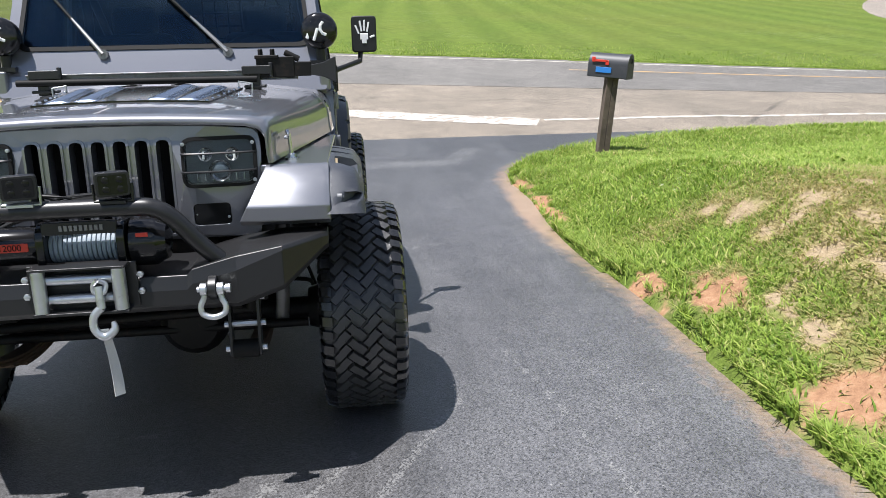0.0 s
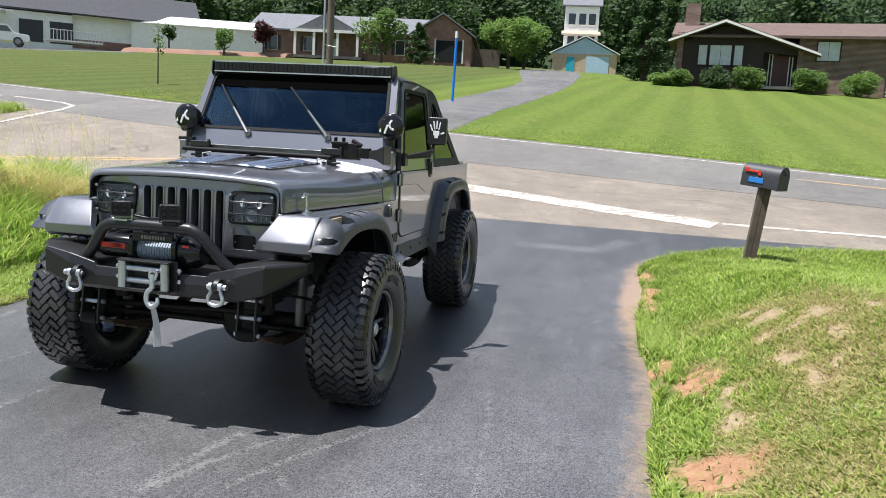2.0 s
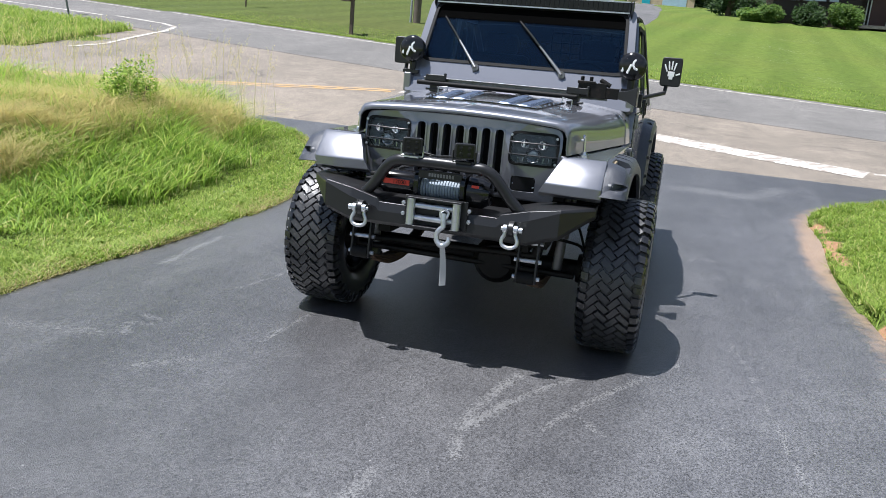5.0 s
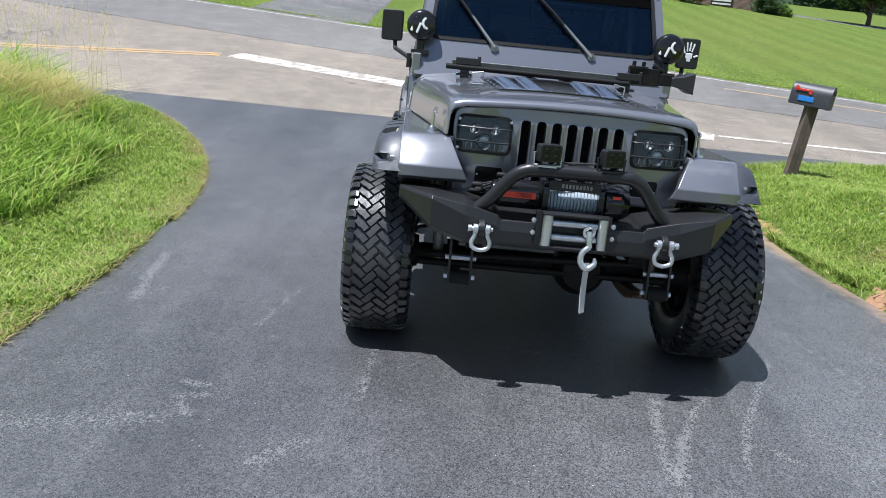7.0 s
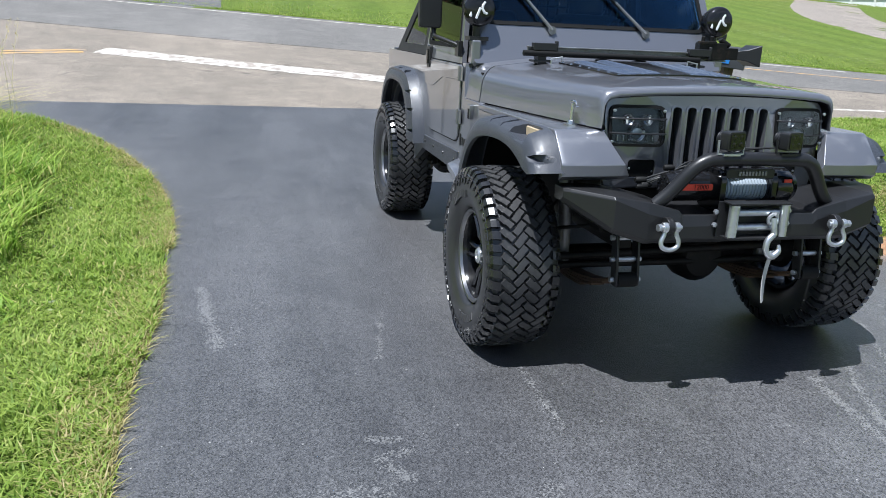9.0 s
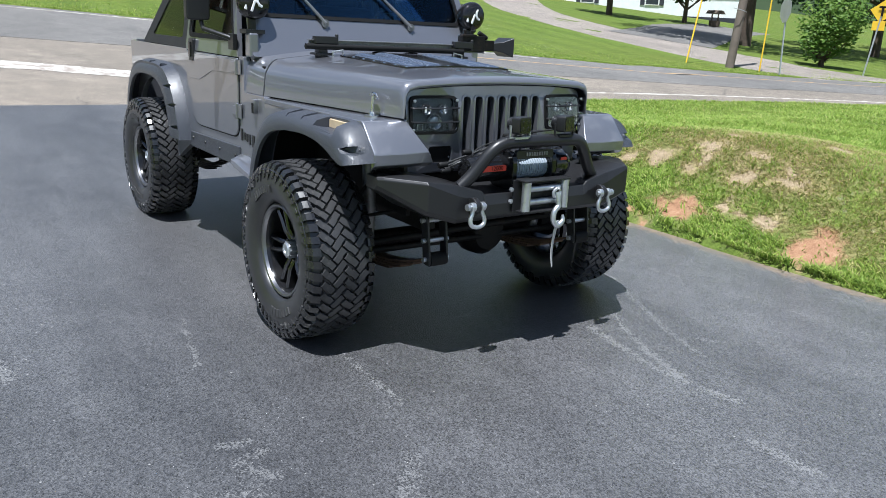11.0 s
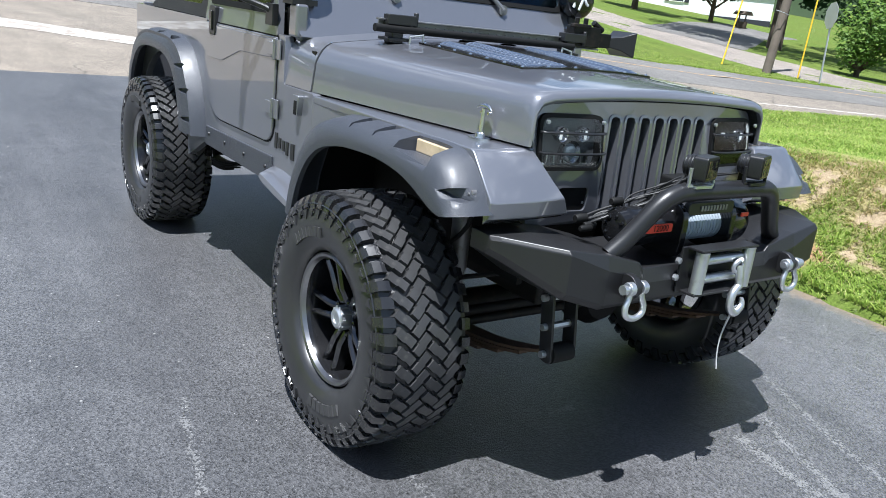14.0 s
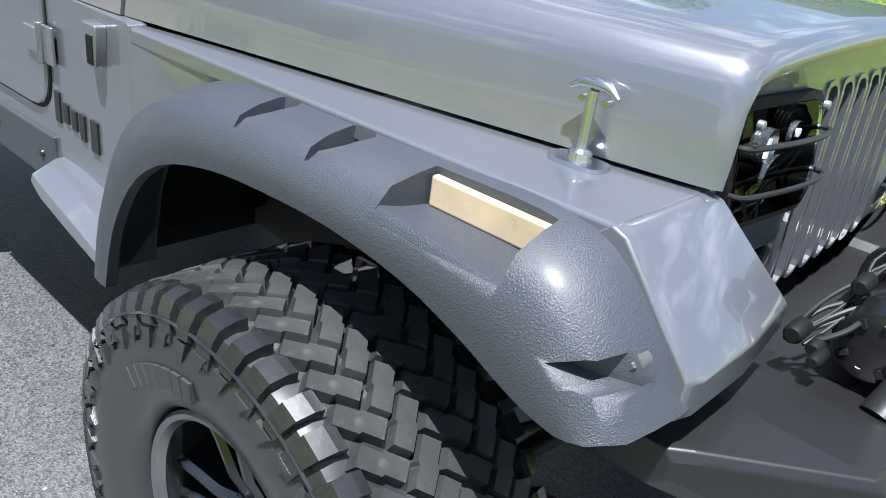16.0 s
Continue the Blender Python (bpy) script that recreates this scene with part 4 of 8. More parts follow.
    part("side_step", bm, M_paint, jeep, bevel=0.006)


# ---- fenders, nose panels and flares ----
def flare(s, seams, lips, xs, front):
    bm = B()
    rings = []
    n = len(seams)
    for i, ((sy, sz), (ly, lz)) in enumerate(zip(seams, lips)):
        d = Vector((ly - sy, lz - sz))
        at = lambda k: Vector((sy, sz)) + d * k
        x0, x1 = xs
        prof = [(x0 - 0.012, at(0.0)), (x0 + 0.004, at(-0.015)), (x0 + 0.045, at(0.06)), (x0 + 0.085, at(0.17)), (x1 - 0.018, at(0.33)), (x1 - 0.003, at(0.55)), (x1, at(0.80)), (x1 - 0.001, at(1.0)), (x1 - 0.018, at(1.02)), (x1 - 0.03, at(0.85)), (x0 + 0.06, at(0.4)), (x0 - 0.012, at(0.22))]
        rings.append([Vector((s * x, p.x, p.y)) for x, p in prof])
    fine = []
    for i in range(n - 1):
        for k in range(3):
            t = k / 3
            p0, p1, p2, p3 = rings[max(i - 1, 0)], rings[i], rings[i + 1], rings[min(i + 2, n - 1)]
            fine.append([0.5 * (2 * b + (c - a) * t + (2 * a - 5 * b + 4 * c - d) * t * t + (3 * b - a - 3 * c + d) * t ** 3) for a, b, c, d in zip(p0, p1, p2, p3)])
    fine.append(rings[-1])
    loft(bm, fine)
    return part("fender_flare", bm, M_flare, jeep, "textured dark grey pocket-style wheel arch flare")


def pocket_cut(s, y, z, along, size, x=0.80, depth=0.05, yaw=0.0):
    """A wedge-shaped pocket: deep at one end, running out at the other."""
    L, W = size
    bm = B()
    m = Matrix.Translation((s * x, y, z)) @ Matrix.Rotation(-s * yaw, 4, "Z") @ Matrix.Rotation(along, 4, "X")
    out = [(-0.5, -0.26), (-0.40, -0.5), (0.0, -0.38), (0.5, -0.03), (0.5, 0.03), (0.0, 0.38), (-0.40, 0.5), (-0.5, 0.26)]
    loft(bm, [[m @ Vector((s * b * W, a * L, 0.03)) for a, b in out], [m @ Vector((s * b * W * 0.85, a * L * 0.92, -depth * (0.5 - a))) for a, b in out]])
    return bm


def pocket_side(s, y, z, L, W, x, depth):
    """A teardrop pocket in the outer face: deep at its front end, running out to the rear."""
    bm = B()
    out = [(-0.5, -0.30), (-0.40, -0.5), (0.1, -0.34), (0.5, 0.0), (0.1, 0.30), (-0.40, 0.5), (-0.5, 0.30)]
    deep = [max(0.0, 0.5 - a) for a, b in out]
    rings = [[Vector((s * (x + 0.05), y + a * L, z + b * W)) for a, b in out], [Vector((s * (x - depth * dd), y + a * L * 0.9, z + b * W * 0.8)) for (a, b), dd in zip(out, deep)]]
    loft(bm, rings)
    return bm


def taper(*obs):
    """The front of the body narrows towards the grille."""
    for ob in obs:
        for v in ob.data.vertices:
            v.co.x -= math.copysign(0.024, v.co.x) * smooth01((0.45 - v.co.y) / 0.5)


def marker_cut(s):
    bm = B()
    prism(bm, [(s * 0.756, 1.06), (s * 0.756, 0.961), (s * 0.844, 0.954), (s * 0.875, 1.06)], "y", -0.40, -0.232)
    for v in bm.verts:
        if v.co.y > -0.3 and abs(v.co.x) > 0.80:
            v.co.y += 0.008
    return bm


F_SEAM = [(0.462, 0.612), (0.435, 0.74), (0.388, 0.85), (0.31, 0.94), (0.21, 0.988), (0.09, 1.004), (-0.08, 1.006), (-0.25, 1.008), (-0.375, 1.010), (-0.455, 0.992), (-0.518, 0.935), (-0.566, 0.862)]
F_LIP = [(0.368, 0.608), (0.335, 0.72), (0.275, 0.82), (0.195, 0.882), (0.085, 0.912), (-0.03, 0.922), (-0.16, 0.925), (-0.28, 0.912), (-0.365, 0.888), (-0.420, 0.866), (-0.460, 0.852), (-0.496, 0.846)]
R_SEAM = [(1.618, 0.645), (1.665, 0.80), (1.745, 0.94), (1.86, 1.045), (2.02, 1.088), (2.25, 1.094), (2.50, 1.088), (2.68, 1.03), (2.80, 0.92), (2.86, 0.80), (2.875, 0.70)]
R_LIP = [(1.785, 0.650), (1.822, 0.79), (1.885, 0.89), (1.975, 0.958), (2.10, 0.992), (2.28, 1.0), (2.46, 0.992), (2.60, 0.95), (2.70, 0.86), (2.745, 0.77), (2.755, 0.70)]
for s in (-1, 1):
    fl = flare(s, F_SEAM, F_LIP, (0.735, 0.850), True)
    carve(fl, [pocket_cut(s, 0.045, 0.989, -0.24, (0.100, 0.046), 0.788, 0.040, 1.50), pocket_cut(s, -0.098, 0.991, -0.24, (0.106, 0.050), 0.788, 0.042, 1.50),
               marker_cut(s), pocket_side(s, -0.505, 0.909, 0.080, 0.046, 0.822, 0.055)], 58)
    bm = B()
    lathe(bm, [(s * 0.760, 0.012), (s * 0.774, 0.011), (s * 0.776, 0.008)], 16, "x", (0, -0.521, 0.910))
    lathe(bm, [(s * 0.772, 0.006), (s * 0.780, 0.006), (s * 0.782, 0.004)], 6, "x", (0, -0.521, 0.910))
    taper(part("pocket_bolt", bm, M_steel, fl))
    for y, z, x in ((0.043, 0.985, 0.759), (-0.097, 0.986, 0.759)):
        bm = B()
        lathe(bm, [(z - 0.02, 0.011), (z - 0.003, 0.011), (z + 0.001, 0.006)], 6, "z", (s * x, y, 0))
        taper(part("pocket_bolt", bm, M_powder, fl, smooth=False))
    bm = B()
    box(bm, (s * 0.7615, -0.316, 0.980), (0.012, 0.163, 0.038))
    taper(part("marker_lens", bm, M_amber, fl, "sun-faded amber marker lens", bevel=0.004))
    # floor and end walls of the marker recess, flush with the flare
    bm = B()
    loft(bm, [[Vector((s * x, y0, z0)), Vector((s * x, y1, z1)), Vector((s * x, y1, z1 - th)), Vector((s * x, y0, z0 - th))]
              for x, z0, z1, y0, y1, th in ((0.752, 0.9605, 0.9605, -0.405, -0.228, 0.008), (0.80, 0.9575, 0.965, -0.405, -0.222, 0.014), (0.834, 0.9535, 0.9725, -0.402, -0.220, 0.022), (0.8465, 0.930, 0.9615, -0.402, -0.220, 0.022))])
    for ya, yb, th, tops in ((-0.2325, -0.225, 0.006, (1.004, 0.999, 0.989, 0.972)), (-0.402, -0.402, -0.006, (0.990, 0.984, 0.966, 0.950))):
        loft(bm, [[Vector((s * x, ya + (yb - ya) * f, 0.945)), Vector((s * x, ya + (yb - ya) * f, z)), Vector((s * x, ya + (yb - ya) * f + th, z)), Vector((s * x, ya + (yb - ya) * f + th, 0.945))]
                  for x, f, z in zip((0.752, 0.78, 0.812, 0.828), (0.0, 0.33, 0.75, 1.0), tops)])
    taper(part("marker_recess", bm, M_flare, fl), fl)
    fr = flare(s, R_SEAM, R_LIP, (0.720, 0.822), True)
    carve(fr, [pocket_side(s, 1.715, 0.715, 0.10, 0.036, 0.814, 0.045), pocket_side(s, 1.760, 0.845, 0.10, 0.036, 0.814, 0.045), pocket_side(s, 1.838, 0.955, 0.10, 0.036, 0.814, 0.045),
               pocket_cut(s, 2.02, 1.058, radians(8), (0.08, 0.05), 0.780, 0.04), pocket_cut(s, 2.25, 1.074, 0, (0.08, 0.05), 0.780, 0.04), pocket_cut(s, 2.5, 1.068, 0, (0.08, 0.05), 0.780, 0.04)])
    # painted fender top, inner wall and nose
    bm = B()
    prism(bm, [(s * 0.515, -0.455), (s * 0.735, -0.455), (s * 0.735, 0.47), (s * 0.70, 0.47)], "z", 0.985, 1.014)
    taper(part("fender", bm, M_paint, jeep, bevel=0.006))
    bm = B()
    prism(bm, [(0.50, 1.0), (0.50, 0.62), (0.45, 0.62), (0.42, 0.74), (0.375, 0.84), (0.30, 0.925), (0.20, 0.972), (0.09, 0.986), (0.0, 1.0)], "x", s * 0.712, s * 0.7345)
    taper(part("fender_side", bm, M_paint, jeep))
    bm = B()
    nose = []
    for y, z in ((-0.452, 1.014), (-0.472, 1.007), (-0.53, 0.938), (-0.562, 0.902), (-0.568, 0.893), (-0.566, 0.848)):
        k = (1.014 - z) / 0.164
        nose.append([Vector((s * (0.535 - 0.085 * k), y + 0.05, z - 0.02)), Vector((s * (0.535 - 0.085 * k), y + 0.012 * k, z)), Vector((s * 0.60, y - 0.004, z)), Vector((s * 0.715, y - 0.002, z)), Vector((s * 0.737, y + 0.006, z)), Vector((s * 0.737, y + 0.03, z - 0.02))])
    loft(bm, nose)
    taper(part("fender_nose", bm, M_paint, jeep, "metallic grey sloping fender nose", bevel=0.004))
    bm = B()
    box(bm, (s * 0.465, 0.02, 0.80), (0.02, 0.92, 0.40))
    box(bm, (s * 0.58, 0.455, 0.83), (0.24, 0.02, 0.36))
    box(bm, (s * 0.60, -0.40, 0.88), (0.22, 0.02, 0.10))
    part("inner_fender", bm, M_blackmatt, jeep)
    # hood latch
    bm = B()
    tube(bm, [(s * 0.612, -0.322, 1.02), (s * 0.607, -0.320, 1.100)], 0.0068, 12)
    lt = part("hood_latch", bm, M_chrome, jeep, "chrome T-handle hood latch")
    bm = B()
    tube(bm, [(s * 0.606, -0.287, 1.098), (s * 0.603, -0.303, 1.106), (s * 0.602, -0.32, 1.107), (s * 0.603, -0.337, 1.106), (s * 0.606, -0.353, 1.097)], [0.003, 0.0065, 0.008, 0.0065, 0.003], 10)
    tube(bm, [(s * 0.592, -0.337, 1.088), (s * 0.605, -0.337, 1.088)], 0.0045, 10)
    tube(bm, [(s * 0.592, -0.304, 1.088), (s * 0.605, -0.304, 1.088)], 0.0045, 10)
    h_ = part("handle", bm, M_chrome, lt)
    bm = B()
    prism(bm, rounded([(s * 0.59, -0.36), (s * 0.635, -0.36), (s * 0.635, -0.285), (s * 0.59, -0.285)], 0.02, 3), "z", 1.012, 1.020)
    lathe(bm, [(1.018, 0.016), (1.03, 0.014), (1.034, 0.009)], 16, "z", (s * 0.612, -0.322, 0))
    taper(part("base_plate", bm, M_chrome, lt), h_, lt)

# ---- grille ----
def grille_shift(bm):
    for v in bm.verts:
        z = v.co.z
        v.co.y += -0.022 * smooth01((1.15 - z) / 0.16) + 0.012 * smooth01((0.93 - z) / 0.2) + 0.025 * smooth01((abs(v.co.x) - 0.3) / 0.25)
        v.co.z += 0.0


gx = 0.500
outer = rounded([(-gx + 0.02, 0.78), (gx - 0.02, 0.78), (gx, 1.06), (gx - 0.008, 1.132), (0.30, 1.149), (0, 1.154), (-0.30, 1.149), (-gx + 0.008, 1.132), (-gx, 1.06)], [0.02, 0.02, 0.03, 0.04, 0.1, 0.1, 0.1, 0.04, 0.03], 3)
SLOT = [-0.1965 + 0.0655 * k for k in range(7)]
holes = [rounded([(x - 0.0215, 0.80), (x + 0.0215, 0.80), (x + 0.0215, 1.108), (x - 0.0215, 1.108)], 0.018, 3) for x in SLOT]
HL = [rounded([(s * 0.368 - 0.112, 0.956), (s * 0.368 + 0.112, 0.956), (s * 0.368 + 0.112, 1.106), (s * 0.368 - 0.112, 1.106)], 0.03, 4) for s in (-1, 1)]
SIG = [rounded([(s * 0.332 - 0.058, 0.826), (s * 0.332 + 0.058, 0.826), (s * 0.332 + 0.058, 0.898), (s * 0.332 - 0.058, 0.898)], 0.014, 3) for s in (-1, 1)]
bm = B()
prism(bm, outer, "y", -0.452, -0.425, holes + HL + SIG)
grille_shift(bm)
grille = part("grille", bm, M_paint, jeep, "metallic grey seven-slot grille", smooth=False, bevel=0.004)
for x in SLOT:
    bm = B()
    o = rounded([(x - 0.0275, 0.795), (x + 0.0275, 0.795), (x + 0.0275, 1.114), (x - 0.0275, 1.114)], 0.022, 3)
    i = rounded([(x - 0.0200, 0.802), (x + 0.0200, 0.802), (x + 0.0200, 1.106), (x - 0.0200, 1.106)], 0.017, 3)
    prism(bm, o, "y", -0.4555, -0.40, [i])
    grille_shift(bm)
    part("slot_surround", bm, M_paint, grille, smooth=False)
bm = B()
box(bm, (0, -0.34, 0.95), (0.92, 0.02, 0.40))
part("radiator", bm, M_blackmatt, grille)
for s, o in zip((-1, 1), HL):
    cx = s * 0.368
    big = rounded([(cx - 0.116, 0.951), (cx + 0.116, 0.951), (cx + 0.116, 1.111), (cx - 0.116, 1.111)], 0.034, 4)
    inn = rounded([(cx - 0.105, 0.962), (cx + 0.105, 0.962), (cx + 0.105, 1.100), (cx - 0.105, 1.100)], 0.028, 4)
    bm = B()
    prism(bm, big, "y", -0.463, -0.452, [inn])
    prism(bm, o, "y", -0.452, -0.38, [inn])
    grille_shift(bm)
    hl = part("headlight", bm, M_blackmatt, jeep, "square LED headlight behind a black wire guard", smooth=False)
    bm = B()
    prism(bm, inn, "y", -0.434, -0.42)
    grille_shift(bm)
    part("reflector_back", bm, M_lampgrey, hl)
    for k in range(7):
        bm = B()
        box(bm, (cx - 0.072 + 0.024 * k, -0.437, 0.982), (0.004, 0.012, 0.024))
        grille_shift(bm)
        part("heat_fin", bm, M_led, hl)
    bm = B()
    for dx, dz, r in ((0.0, -0.028, 0.031), (-0.042, 0.024, 0.019), (0.042, 0.024, 0.019)):
        lathe(bm, [(-0.444, 0.004), (-0.446, r * 0.5), (-0.456, r), (-0.459, r * 1.12), (-0.44, r * 1.15), (-0.432, r * 0.9)], 24, "y", (cx + dx, -0.012, 1.031 + dz))
    part("reflector", bm, M_led, hl, "chrome projector reflectors")
    bm = B()
    lathe(bm, [(-0.4595, 0.008), (-0.4575, 0.018), (-0.453, 0.025), (-0.447, 0.029)], 24, "y", (cx, -0.012, 1.003))
    part("projector_lens", bm, plain("pale_lens", (0.12, 0.145, 0.165), 0.06, coat=1.0, vary=0.05), hl)
    for dx in (-0.048, 0.048):
        bm = B()
        box(bm, (cx + dx, -0.470, 1.053), (0.007, 0.004, 0.024))
        part("marker_strip", bm, M_decal, hl, "white position light strip")
    bm = B()
    prism(bm, inn, "y", -0.4665, -0.4650)
    grille_shift(bm)
    gl = part("lens", bm, M_lens, hl)
    gl.visible_shadow = False
    bm = B()
    for dz in (-0.027, 0.030):
        tube(bm, [(cx - 0.114, -0.464, 1.031 + dz), (cx - 0.100, -0.480, 1.031 + dz), (cx, -0.484, 1.031 + dz), (cx + 0.100, -0.480, 1.031 + dz), (cx + 0.114, -0.464, 1.031 + dz)], 0.0036, 8, smooth_path=4)
    grille_shift(bm)
    part("wire_guard", bm, M_powder, hl)
    for dx, dz in ((-0.108, 0.06), (0.108, 0.06), (-0.108, -0.06), (0.108, -0.06)):
        bm = B()
        lathe(bm, [(-0.468, 0.003), (-0.467, 0.006), (-0.46, 0.006)], 10, "y", (cx + dx, -0.012, 1.031 + dz))
        part("screw", bm, M_zinc, hl)
for s, o in zip((-1, 1), SIG):
    bm = B()
    prism(bm, o, "y", -0.446, -0.42)
    grille_shift(bm)
    tl = part("turn_signal", bm, M_smoke, jeep, "smoked turn signal lens", bevel=0.003)
    for dx, dz in ((-0.05, 0.0), (0.05, -0.012)):
        bm = B()
        lathe(bm, [(-0.4525, 0.002), (-0.4515, 0.0045), (-0.444, 0.0045)], 8, "y", (s * 0.332 + dx, -0.012, 0.862 + dz))
        part("screw", bm, M_zinc, tl)

# ---- hood louvre panel ----
bm = B()
rows_ = []
for y, w in ((-0.13, 0.300), (-0.03, 0.315), (0.10, 0.330), (0.25, 0.345), (0.40, 0.360)):
    rows_.append([Vector((w * f, y, hood_top(w * f, y) + 0.006)) for f in span(-1, 1, 16)])
low = [[p - Vector((0, 0, 0.008)) for p in r] for r in rows_]
loft(bm, rows_, caps=False, closed=False)
loft(bm, low, caps=False, closed=False)
bm.verts.ensure_lookup_table()
loft(bm, [rows_[0], low[0]], caps=False, closed=False)
loft(bm, [rows_[-1], low[-1]], caps=False, closed=False)
loft(bm, [[r[0] for r in rows_], [r[0] for r in low]], caps=False, closed=False)
loft(bm, [[r[-1] for r in rows_], [r[-1] for r in low]], caps=False, closed=False)
lp = part("louvre_panel", bm, M_blackgloss, jeep, "gloss black hood panel, louvres coloured with the sky's blue reflection", smooth=True)
for s in (-1, 1):
    for col, x0 in ((0, 0.125), (1, 0.225)):
        for k in range(21):
            y = -0.092 + 0.0222 * k
            x = s * (x0 + 0.0009 * k * (1 + col))
            hw = 0.044
            bm = B()
            rg = []
            for f in span(-1, 1, 6):
                xx = x + f * hw
                z = hood_top(xx, y) + 0.006
                h = 0.0085 * (1 - f ** 4)
                rg.append([Vector((xx, y - 0.009, z - 0.002)), Vector((xx, y - 0.006, z + 0.35 * h)), Vector((xx, y + 0.004, z + h)), Vector((xx, y + 0.0065, z + h * 0.85)), Vector((xx, y + 0.0065, z - 0.002))])
            loft(bm, rg)
            part("louvre", bm, M_louvre, lp)
    for k in range(7):
        bm = B()
        y = -0.115 + 0.083 * k
        x = s * (0.29 + 0.11 * (y + 0.13))
        lathe(bm, [(0.0, 0.007), (0.004, 0.006), (0.006, 0.002)], 8, "z", (x, y, hood_top(x, y) + 0.005))
        part("rivet", bm, M_chrome, lp)
    for x in (0.06, 0.18):
        bm = B()
        lathe(bm, [(0.0, 0.007), (0.004, 0.006), (0.006, 0.002)], 8, "z", (s * x, -0.115, hood_top(x, -0.115) + 0.005))
        part("rivet", bm, M_chrome, lp)
    bm = B()
    lathe(bm, [(-0.002, 0.045), (0.006, 0.040), (0.009, 0.02)], 20, "z", (s * 0.10, 0.455, hood_top(0.1, 0.455)))
    bm.verts.ensure_lookup_table()
    for v in bm.verts:
        v.co.y = 0.455 + (v.co.y - 0.455) * 0.4
    part("washer_vent", bm, M_blackgloss, jeep)
    bm = B()
    tube(bm, [(s * 0.40, 0.40, 1.20), (s * 0.40, 0.40, 1.245), (s * 0.345, 0.40, 1.255), (s * 0.345, 0.40, 1.21)], 0.0045, 8)
    part("tie_loop", bm, M_zinc, jeep)

# ---- windscreen ----
WS0, WS1 = Vector((0, 0.705, 1.262)), Vector((0, 0.962, 1.795))
wd = (WS1 - WS0).normalized()
wn_ = Vector((0, -wd.z, wd.y))
wm = Matrix(((1, 0, 0), (0, wd.y, wn_.y), (0, wd.z, wn_.z))).to_4x4()
wm.translation = WS0
WL = (WS1 - WS0).length


def ws(bm):
    bmesh.ops.transform(bm, matrix=wm, verts=bm.verts)
    return bm


frame_o = rounded([(-0.712, -0.075), (0.712, -0.075), (0.655, WL), (-0.655, WL)], [0.02, 0.02, 0.06, 0.06], 4)
frame_i = rounded([(-0.640, 0.150), (0.640, 0.150), (0.605, WL - 0.035), (-0.605, WL - 0.035)], 0.05, 4)
bm = ws(prism(B(), frame_o, "z", -0.03, 0.014, [frame_i]))
wf = part("windscreen_frame", bm, M_paint, jeep, "metallic grey windscreen frame", smooth=False, bevel=0.006)
seal_o = rounded([(-0.648, 0.142), (0.648, 0.142), (0.612, WL - 0.028), (-0.612, WL - 0.028)], 0.055, 4)
seal_i = rounded([(-0.628, 0.162), (0.628, 0.162), (0.594, WL - 0.046), (-0.594, WL - 0.046)], 0.05, 4)
part("glass_seal", ws(prism(B(), seal_o, "z", 0.012, 0.019, [seal_i])), M_blackmatt, wf, smooth=False)
gl = part("windscreen_glass", ws(prism(B(), seal_i, "z", 0.0, 0.004)), M_windscreen, wf, "blue-tinted windscreen glass, its gloss coloured sky blue", smooth=False)
gl.visible_shadow = False
strip = [(-0.60, WL - 0.135), (0.60, WL - 0.135), (0.598, WL - 0.04), (-0.598, WL - 0.04)]
part("sun_strip", ws(prism(B(), strip, "z", 0.006, 0.008)), M_shade, wf, "black sun strip across the top")
for x, s in ((-0.675, -1), (0.675, 1)):
    bm = B()
    box(bm, (s * 0.70, 0.705, 1.255), (0.05, 0.07, 0.12))
    part("windscreen_hinge", bm, M_paint, wf, bevel=0.01)
for px, tx in ((-0.275, -0.545), (0.27, -0.055)):
    # wiper: pivot, arm, blade
    p0 = wm @ Vector((px, 0.115, 0.03))
    p1 = wm @ Vector((px + (tx - px) * 0.5, 0.29, 0.035))
    p2 = wm @ Vector((px + (tx - px) * 0.98, 0.455, 0.022))
    bm = B()
    lathe(bm, [(-0.012, 0.022), (0.022, 0.02), (0.03, 0.01)], 14, "y", (p0.x, p0.y + 0.01, p0.z))
    tube(bm, [p0, p1], [0.011, 0.006], 8)
    wi = part("wiper", bm, M_steel, jeep, "windscreen wiper with a worn dark arm")
    bm = B()
    q0, q1 = p0.lerp(p2, 0.42), p2
    tube(bm, [q0, q0.lerp(q1, 0.5) + wn_ * 0.012, q1], 0.007, 8)
    tube(bm, [p0.lerp(p2, 0.30) - wn_ * 0.006, p2 - wn_ * 0.006], 0.005, 6)
    part("blade", bm, M_blackmatt, wi)

# ---- light bar over the windscreen ----
bm = B()
box(bm, (0, 0.945, 1.806), (1.235, 0.065, 0.072))
lb = part("light_bar", bm, M_powder, jeep, "long black LED light bar", bevel=0.006)
for z in (1.838, 1.774):
    bm = B()
    box(bm, (0, 0.913, z), (1.225, 0.008, 0.008))
    part("trim_strip", bm, M_zinc, lb)
for k in range(40):
    bm = B()
    x = -0.585 + 0.03 * k
    box(bm, (x, 0.9115, 1.806), (0.027, 0.006, 0.05))
    part("led_cell", bm, M_smoke, lb, bevel=0.004)
for k in range(30):
    bm = B()
    box(bm, (-0.58 + 0.04 * k, 0.984, 1.806), (0.006, 0.03, 0.06))
    part("cooling_fin", bm, M_powder, lb)
